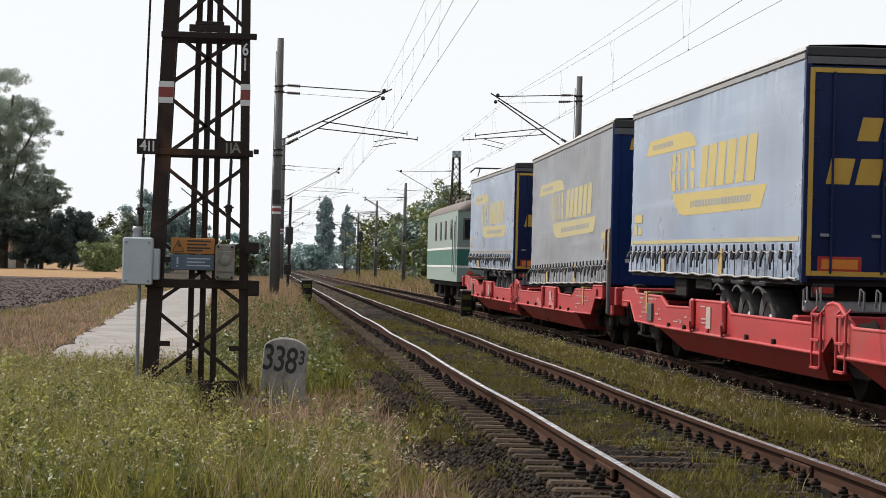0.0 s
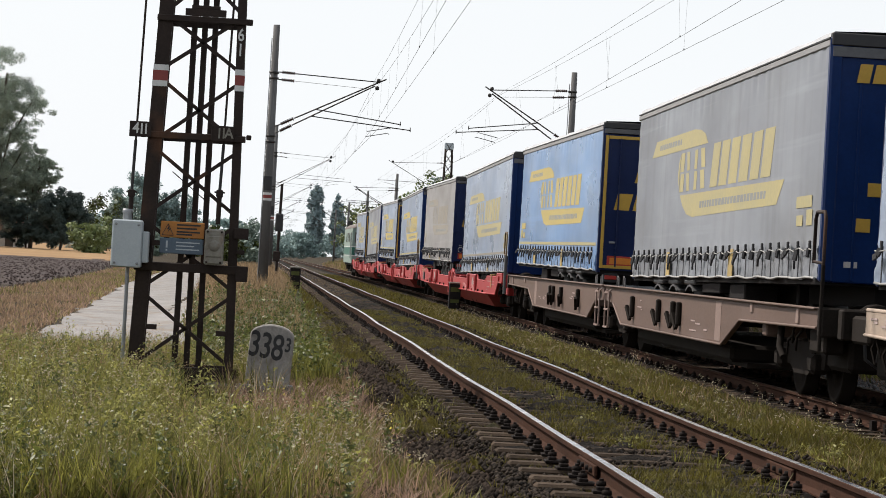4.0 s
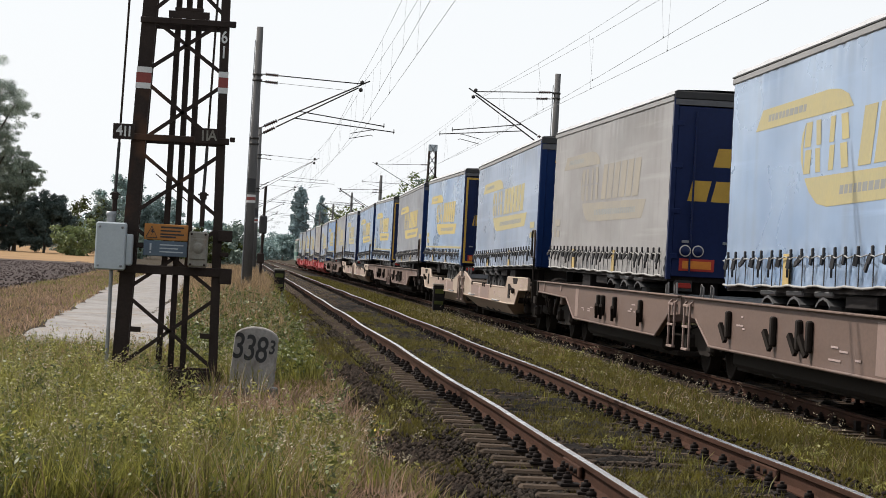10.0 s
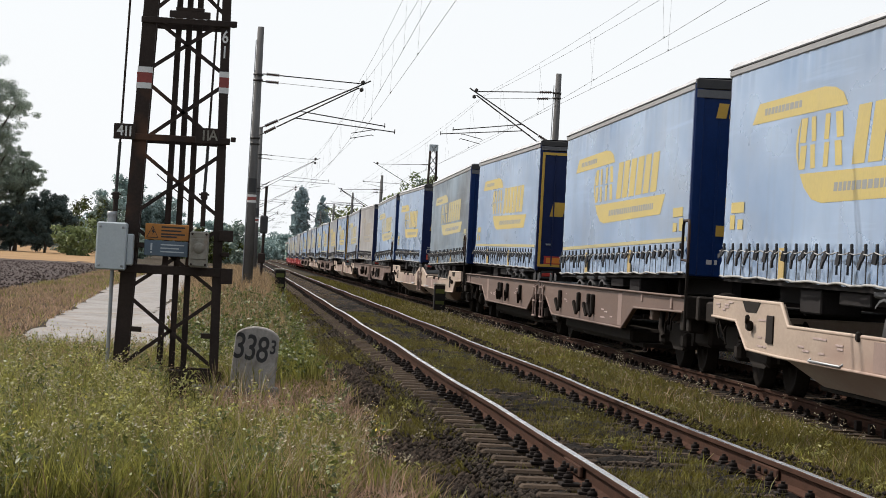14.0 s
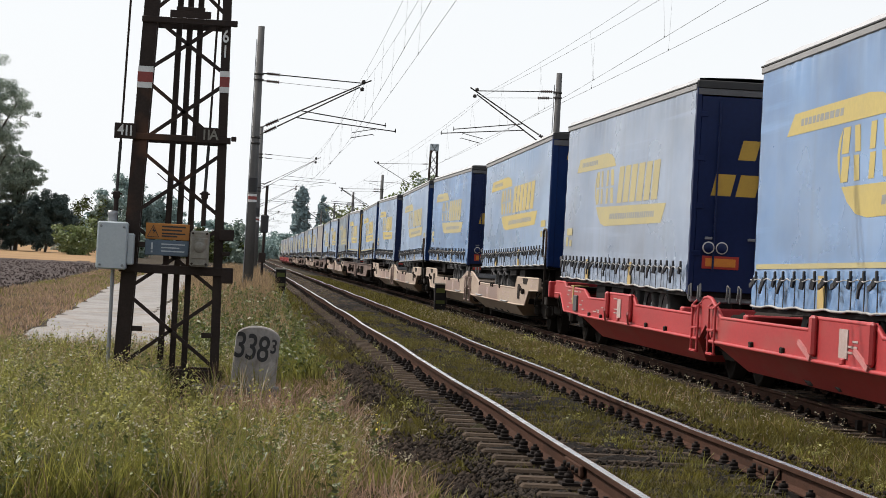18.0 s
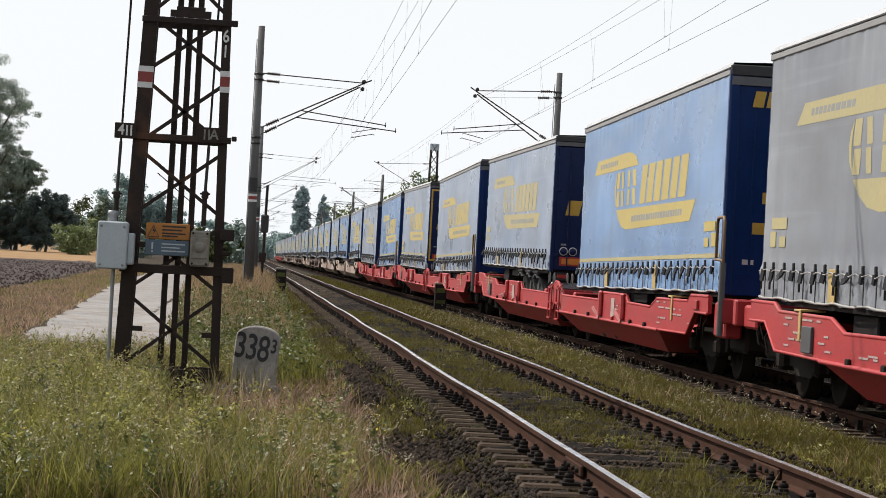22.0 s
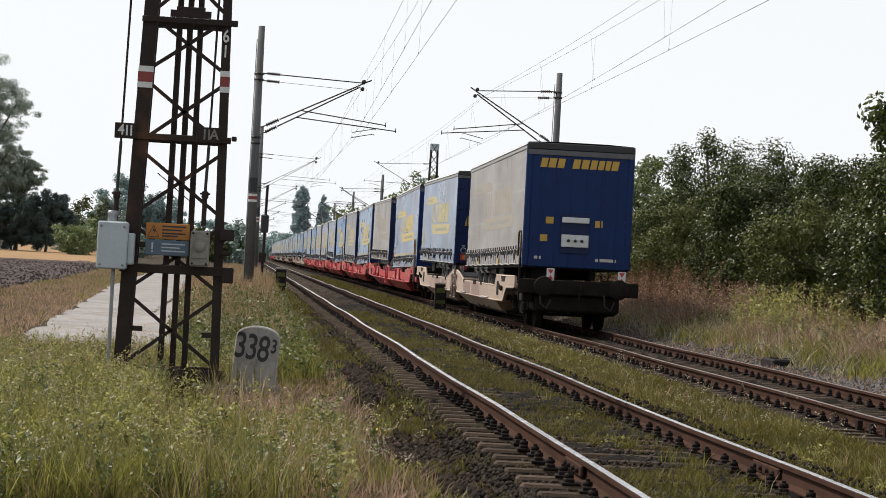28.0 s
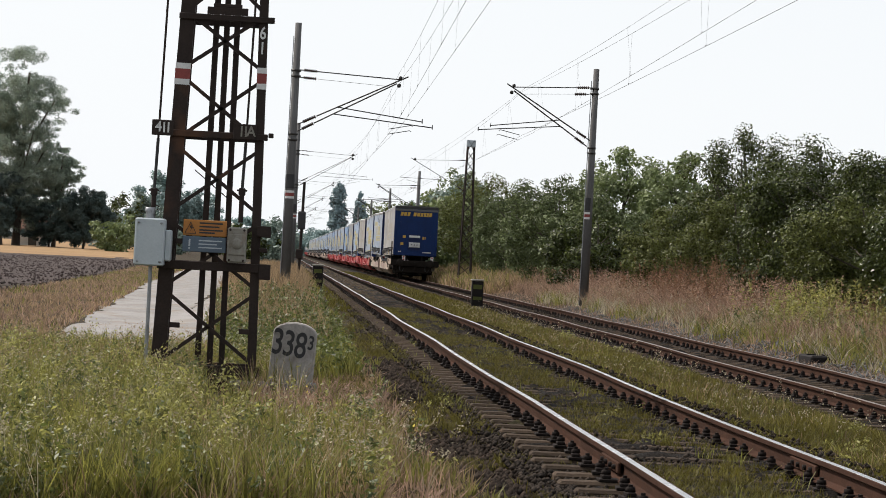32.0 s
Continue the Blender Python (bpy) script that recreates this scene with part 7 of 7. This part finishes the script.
thin = lambda x, y: np.where((x > 0.35) & (y > 21.5) & (y < 36), 0.14, 1.0) * np.where(x > 0.75, bare(x, y) * np.clip((1.75 - x) / 1.0, 0.3, 1), 1.0) * stone_gap(x, y) * np.where(((x - 1.6) / 0.55) ** 2 + ((y - 19.9) / 1.9) ** 2 < 1, 0.04, 1.0)
lush = lambda x, y: np.clip(1.3 - 0.75 * (x + 1.2), 0.12, 1)
P = scatter(g, 30000, fore, 14.5, 34, 1.25, lambda x, y: np.clip(0.35 + 0.9 * blot(x, y, 1.1, 1), 0, 1) * thin(x, y) * lush(x, y))
blades("verge_grass", "short mixed green verge grass in foreground", P, 0.22 * np.clip(1.1 - 0.55 * P[:, 0], 0.4, 1), 0.015, M_GRASS, 0.9, 1)
P = tufts(g, scatter(g, 4600, fore, 14.5, 34, 1.2, lambda x, y: np.clip(0.3 + blot(x, y, 1.3, 4), 0, 1) * thin(x, y)), 14, 0.035)
blades("verge_grass", "long green grass tufts in foreground verge", P, 0.46 * np.clip(1.1 - 0.5 * P[:, 0], 0.35, 1), 0.011, M_GRASS, 0.7, 40)
P = scatter(g, 34000, fore, 14.5, 34, 1.25, lambda x, y: np.clip(1.1 - blot(x, y, 1.1, 1) + 0.25 * (x + 1.5), 0.1, 1) * thin(x, y))
blades("dry_grass", "dry yellow grass mixed into the verge", P, 0.26 * np.clip(1.1 - 0.45 * P[:, 0], 0.35, 1), 0.011, M_DRY, 1.1, 2)
P = tufts(g, scatter(g, 1300, fore, 14.5, 34, 1.2, lambda x, y: np.clip(0.4 + 0.5 * (x + 1.0), 0.15, 1) * thin(x, y)), 12, 0.03)
blades("dry_grass", "long bleached stalks standing in the verge", P, 0.46 * np.clip(1.1 - 0.45 * P[:, 0], 0.35, 1), 0.010, M_DRY, 0.9, 41)
P = tufts(g, scatter(g, 420, fore, 14.5, 33, 1.15, lambda x, y: np.clip(0.25 + blot(x, y, 0.9, 5), 0, 1) * thin(x, y) * lush(x, y)), 6, 0.045)
herbs("verge_herbs", "leafy pale green weeds in foreground verge", P, 0.46, 26, 0.034, M_HERB, 3)
P = tufts(g, scatter(g, 420, fore, 14.5, 33, 1.15, lambda x, y: blot(x, y, 1.3, 8) * thin(x, y)), 5, 0.05)
herbs("verge_herbs", "leafy darker weeds in foreground verge", P, 0.44, 30, 0.034, M_WEED, 4)
P = tufts(g, scatter(g, 420, fore, 14.5, 34, 1.15, lambda x, y: np.clip(0.3 + blot(x, y, 0.9, 2), 0, 1) * thin(x, y)), 5, 0.06)
herbs("seed_heads", "pale seed heads above the verge grass", P, 0.52, 10, 0.018, M_SEED, 5, top=True)
P = scatter(g, 60, fore, 15, 22, 1.0)
herbs("yellow_flowers", "small yellow wild flowers in the verge", P, 0.40, 5, 0.018, M_PETAL, 6, top=True)
P = tufts(g, scatter(g, 420, fore, 14.5, 32, 1.15, lambda x, y: np.clip(0.2 + blot(x, y, 1.0, 13), 0, 1) * thin(x, y)), 7, 0.05)
blades("pale_stalks", "bleached white seed stalks in the verge", P, 0.5 * np.clip(1.1 - 0.45 * P[:, 0], 0.4, 1), 0.009, M_SEED, 0.7, 50)
P = tufts(g, scatter(g, 150, fore, 14.5, 30, 1.1, lambda x, y: lush(x, y) * thin(x, y)), 4, 0.03)
herbs("verge_herbs", "tall feathery weeds in the verge", P, 0.62, 46, 0.024, M_HERB, 51)
P = scatter(g, 14000, lambda y: (np.full_like(y, -7.0), np.full_like(y, 1.5)), -8, 14.5, 1.0)
blades("verge_grass", "grass on the near verge", P, 0.2, 0.014, M_GRASS, 0.9, 52)
# taller fringe along the lane's edge
P = scatter(g, 9000, lambda y: (-0.155 * y - 0.6, np.full_like(y, -1.4)), 25, 36, 1.0)
blades("tall_grass", "tall seeding grass along the lane", P, 0.36, 0.008, M_GRASS, 0.5, 14)
P = scatter(g, 3500, lambda y: (-0.155 * y - 0.6, np.full_like(y, -0.9)), 25, 34, 1.0)
blades("tall_dry_grass", "tall dry seeding grass along the lane", P, 0.48, 0.008, M_DRY, 0.6, 15)
P = scatter(g, 1500, lambda y: (-0.155 * y - 0.6, np.full_like(y, -0.6)), 25, 35, 1.0)
herbs("seed_heads", "brown seed heads along the lane", P, 0.5, 9, 0.016, M_DRY, 16, top=True)
P = scatter(g, 900, lambda y: (-0.155 * y - 0.6, np.full_like(y, -1.0)), 26, 35, 1.0)
herbs("tall_weeds", "tall leafy weeds along the lane", P, 0.38, 34, 0.032, M_WEED, 17)
# dry litter by the stone
P = scatter(g, 17000, lambda y: (np.full_like(y, -0.9), np.full_like(y, 1.35)), 15, 42, 1.1, lambda x, y: np.clip(0.3 + blot(x, y, 1.0, 3), 0, 1) * np.where(x < 0.2, (y > 26.5) * 0.5 + 0.25, 1))
blades("dry_litter", "flattened brown dry grass beside kilometre stone", P, 0.10, 0.010, M_PINK, 2.2, 18)
P = scatter(g, 7000, lambda y: (np.full_like(y, 0.3), np.full_like(y, 1.15)), 21, 38, 1.0, lambda x, y: np.clip(0.3 + blot(x, y, 1.6, 17), 0, 1))
blades("dry_litter", "reddish-brown dead plants lying beside kilometre stone", P, 0.09, 0.016, M_PINK, 3.0, 54)
# verge between lane and near track, going away
verge = lambda y: (np.where(y < 45, -0.9, -1.3 - (y - 45) * 0.014), np.full_like(y, 1.15))
P = scatter(g, 36000, verge, 30, 75, 1.1, lambda x, y: np.clip(0.95 - y / 120, 0, 1) * np.clip((1.9 - x) / 1.0, 0.15, 1))
blades("verge_grass", "green grass along the trackside verge", P, 0.36, 0.013, M_GRASS, 0.6, 26)
P = scatter(g, 1500, verge, 30, 62, 1.1, lambda x, y: np.clip((1.6 - x) / 1.0, 0.1, 1))
herbs("verge_herbs", "leafy weeds along the trackside verge", P, 0.5, 24, 0.05, M_WEED, 28)
P = scatter(g, 30000, lambda y: (np.where(y < 45, -0.9, -1.3 - (y - 45) * 0.014), np.full_like(y, 0.95)), 36, 150, 1.1, lambda x, y: np.clip((y - 30) / 45, 0, 1))
blades("tall_dry_grass", "tall straw-coloured grass on trackside verge", P, 0.60, 0.018, M_DRY, 0.6, 27)
P = tufts(g, scatter(g, 900, lambda y: (np.full_like(y, -0.5), np.full_like(y, 1.2)), 15, 27, 1.1, lambda x, y: np.clip(0.15 + blot(x, y, 1.2, 19), 0, 1)), 8, 0.06)
blades("dry_grass", "bleached pinkish stalks mixed into the verge", P, 0.26, 0.010, M_PINK, 1.3, 58)
P = tufts(g, scatter(g, 900, lambda y: (np.full_like(y, 0.7), np.full_like(y, 1.75)), 20.5, 44, 1.1, lambda x, y: np.where(open_soil(x, y), 0.03, 1.0) * blot(x, y, 1.5, 23)), 12, 0.05)
blades("track_grass", "olive grass clumps on the stony verge", P, 0.13, 0.009, M_GRASS2, 1.0, 59)
# between the rails and between the tracks
lane = lambda y: (np.full_like(y, 0.9), np.full_like(y, 6.6))
cover = lambda x, y: 0.12 + 0.88 * smooth(0.36, 0.50, 0.6 * blot(x * 1.1, y * 0.5, 1.7, 3) + 0.4 * blot(x, y * 0.7, 4.1, 7))
inner = lambda x, y: np.where(open_soil(x, y), 0.02, 1.0) * np.where(x < 1.95, 0.95, np.where(x < 2.42, 0.5, np.where(x < 2.62, 0.12, np.where(x < 3.5, 1.0, np.where(x < 3.78, 0.45, np.where(x < 4.1, 0.10, np.where(x < 4.6, 0.4, 1.0)))))))
bedz = lambda x, y: np.where((x > 2.65) & (x < 3.78), -0.185, np.where((x > 1.75) & (x < 4.75), -0.245, gz(x, y)))
P = tufts(g, scatter(g, 19000, lane, 14.5, 62, 1.3, lambda x, y: cover(x, y) * inner(x, y)), 11, 0.045)
blades("track_grass", "low olive grass and moss among the sleepers", P, 0.09, 0.008, M_GRASS2, 1.2, 8, bedz)
P = tufts(g, scatter(g, 900, lane, 14.5, 55, 1.3, lambda x, y: cover(x, y) * inner(x, y) * blot(x, y, 1.1, 12)), 9, 0.04)
blades("track_grass", "fresh green tufts in the ballast", P, 0.15, 0.009, M_GRASS, 0.9, 42, bedz)
P = tufts(g, scatter(g, 170, lane, 15, 50, 1.2, lambda x, y: blot(x, y, 1.9, 6) ** 2 * inner(x, y)), 4, 0.05)
herbs("track_weeds", "small leafy weeds in the ballast", P, 0.17, 16, 0.026, M_HERB, 29)
P = scatter(g, 1500, lambda y: (np.full_like(y, 1.1), np.full_like(y, 1.95)), 14.5, 45, 1.2, lambda x, y: 1 - cover(x, y))
blades("dry_litter", "dead stalks lying on the bare soil", P, 0.07, 0.006, M_PINK, 3.0, 43, bedz)
mid = lambda y: (np.full_like(y, 4.75), np.full_like(y, 6.35))
P = scatter(g, 34000, mid, 18, 80, 1.2, lambda x, y: np.clip(0.4 + blot(x, y, 1.3, 9), 0, 1))
blades("track_grass", "olive grass strip between the two tracks", P, 0.10, 0.010, M_GRASS2, 1.2, 9)
P = scatter(g, 6000, mid, 18, 80, 1.2, lambda x, y: np.clip(1.1 - blot(x, y, 1.3, 9), 0, 1))
blades("track_grass", "fresh green tufts between the two tracks", P, 0.10, 0.010, M_GRASS, 1.1, 30)
P = scatter(g, 3500, mid, 18, 80, 1.2, lambda x, y: blot(x, y, 0.8, 1))
blades("track_dry_grass", "dry stalks between the two tracks", P, 0.16, 0.008, M_DRY, 1.1, 31)
P = scatter(g, 500, mid, 22, 70, 1.1)
herbs("seed_heads", "pale seed heads between the two tracks", P, 0.28, 6, 0.018, M_SEED, 32, top=True)
P = scatter(g, 34000, lambda y: (np.full_like(y, 1.4), np.full_like(y, 6.5)), 60, 190, 1.2, lambda x, y: np.clip(1.6 * blot(x, y, 1.1, 4), 0.1, 1))
blades("track_grass", "olive grass along the tracks further on", P, 0.15, 0.032, M_GRASS2, 0.9, 10, lambda x, y: gz(x, y))
# bank on the far side
bank = lambda y: (np.full_like(y, 9.75), np.full_like(y, 12.9))
rise = lambda x: np.clip((x - 10.1) / 1.2, 0.04, 1)
nettle = lambda x, y: smooth(43, 46, y) * (1 - smooth(53, 57, y)) * smooth(10.6, 11.4, x)
P = tufts(g, scatter(g, 3000, bank, 34, 125, 1.15, lambda x, y: np.clip(1.6 * blot(x, y, 0.6, 2) - 0.1, 0.04, 1) * rise(x) * (1 - 0.9 * nettle(x, y))), 16, 0.10)
blades("bank_dry_grass", "bleached pinkish dry grass on the bank beyond far track", P, 0.22 + 0.42 * blot(P[:, 0], P[:, 1], 0.6, 2), 0.018, M_PINK, 1.4, 11)
P = tufts(g, scatter(g, 2600, bank, 34, 125, 1.15, lambda x, y: np.clip(1.2 - 1.3 * blot(x, y, 0.6, 2), 0.04, 1) * rise(x)), 12, 0.10)
blades("bank_dry_grass", "straw-coloured dry grass on the bank", P, 0.2 + 0.35 * blot(P[:, 0], P[:, 1], 1.1, 5), 0.018, M_DRY, 1.6, 33)
P = tufts(g, scatter(g, 700, bank, 34, 90, 1.15, lambda x, y: blot(x, y, 0.8, 6)), 14, 0.12)
blades("bank_green_grass", "green grass tufts on the bank", P, 0.4, 0.02, M_GRASS, 1.2, 46)
P = scatter(g, 9000, lambda y: (np.full_like(y, 9.1), np.full_like(y, 11.2)), 33, 110, 1.2)
blades("bank_litter", "grey flattened dead grass at the bank's foot", P, 0.13, 0.012, M_PINK, 2.5, 44)
P = scatter(g, 4500, bank, 34, 125, 1.2, lambda x, y: np.clip(blot(x, y, 0.7, 4), 0, 1) * rise(x))
herbs("seed_heads", "bright seed heads on the bank", P, 0.6, 8, 0.026, M_SEED, 34, top=True)
P = scatter(g, 1500, bank, 42, 58, 1.0, lambda x, y: nettle(x, y) * np.clip(1.6 * blot(x, y, 0.9, 7) - 0.2, 0, 1))
herbs("bank_weeds", "yellow-green weeds and nettles on the bank", P, 0.85, 32, 0.055, M_HERB, 12)
P = scatter(g, 900, bank, 34, 58, 1.0, lambda x, y: blot(x, y, 0.8, 15) * rise(x))
herbs("bank_weeds", "low green weeds on the bank", P, 0.4, 24, 0.045, M_WEED, 45)
P = scatter(g, 1700, lambda y: (np.full_like(y, 11.2), np.full_like(y, 13.0)), 52, 120, 1.1, lambda x, y: np.clip(0.2 + blot(x, y, 0.35, 9), 0, 1))
herbs("bank_weeds", "brown dried tall weeds on the bank", P, 0.85, 30, 0.045, M_PINK, 35)
P = scatter(g, 16000, lambda y: (np.full_like(y, 9.3), np.full_like(y, 14.5)), 105, 330, 1.3)
blades("bank_dry_grass", "dry grass on the bank far along the line", P, 0.7, 0.06, M_DRY, 1.0, 48)
P = scatter(g, 9000, lambda y: (np.full_like(y, 9.3), np.full_like(y, 14.5)), 105, 330, 1.3, lambda x, y: blot(x, y, 0.2, 3))
blades("bank_green_grass", "green grass on the bank far along the line", P, 0.8, 0.06, M_GRASS, 1.0, 49)
P = tufts(g, scatter(g, 900, bank, 34, 90, 1.15, lambda x, y: np.clip(1.5 * blot(x, y, 0.9, 10) - 0.3, 0, 1)), 9, 0.07)
blades("pale_stalks", "bleached white dead stalks on the bank", P, 0.42, 0.016, M_SEED, 1.6, 53)
P = scatter(g, 900, lambda y: (np.full_like(y, 10.9), np.full_like(y, 12.9)), 60, 76, 1.0, lambda x, y: np.exp(-((x - 12.0) / 0.8) ** 2 - ((y - 67.5) / 6.0) ** 2))
herbs("bank_weeds", "rust-brown dead bushy weeds on the bank", P, 1.25, 60, 0.035, M_RUST, 55)
P = scatter(g, 1500, lambda y: (np.full_like(y, 11.6), np.full_like(y, 13.2)), 46, 110, 1.0, lambda x, y: np.clip(1.4 * blot(x, y, 0.5, 21) - 0.3, 0, 1))
herbs("bank_weeds", "rust-brown dead weeds at the foot of the hedge", P, 0.8, 40, 0.035, M_RUST, 56)
P = scatter(g, 2600, lambda y: (np.full_like(y, 10.2), np.full_like(y, 12.6)), 44, 90, 1.0)
blades("pale_stalks", "bleached fallen stalks criss-cross on the bank", P, 0.35, 0.014, M_SEED, 3.0, 57)
# edge of the fields
edge = lambda y: (np.maximum(-0.16 * y, np.interp(y, [40, 60, 107, 150, 200], [-7.9, -8.3, -8.0, -8.9, -10.5])), np.interp(y, [38, 60, 97, 130, 160, 200], [-3.9, -4.3, -5.3, -5.6, -5.8, -6.9]))
P = scatter(g, 30000, edge, 40, 190, 1.1, lambda x, y: np.clip(0.2 + 0.8 * blot(x, y, 0.6, 6), 0, 1))
blades("field_edge_grass", "dry weedy grass at the field's edge", P, 0.17, 0.024, M_DRY, 1.4, 13)
P = scatter(g, 20000, edge, 40, 190, 1.1, lambda x, y: blot(x, y, 0.8, 16))
blades("field_edge_grass", "pinkish dead grass at the field's edge", P, 0.2, 0.024, M_PINK, 1.6, 47)
P = scatter(g, 22000, edge, 40, 190, 1.1, lambda x, y: np.clip(1.0 - 1.6 * blot(x, y, 0.6, 6), 0, 1))
blades("field_edge_weeds", "green weeds at the field's edge", P, 0.22, 0.026, M_GRASS, 0.9, 36, kind="weeds")


# ---- what moves ----
def motions():
    for ob, s, *seat in MOVING:
        walk(ob, [(t, train_pose(s, t, *seat)) for t in TIMES])


motions()
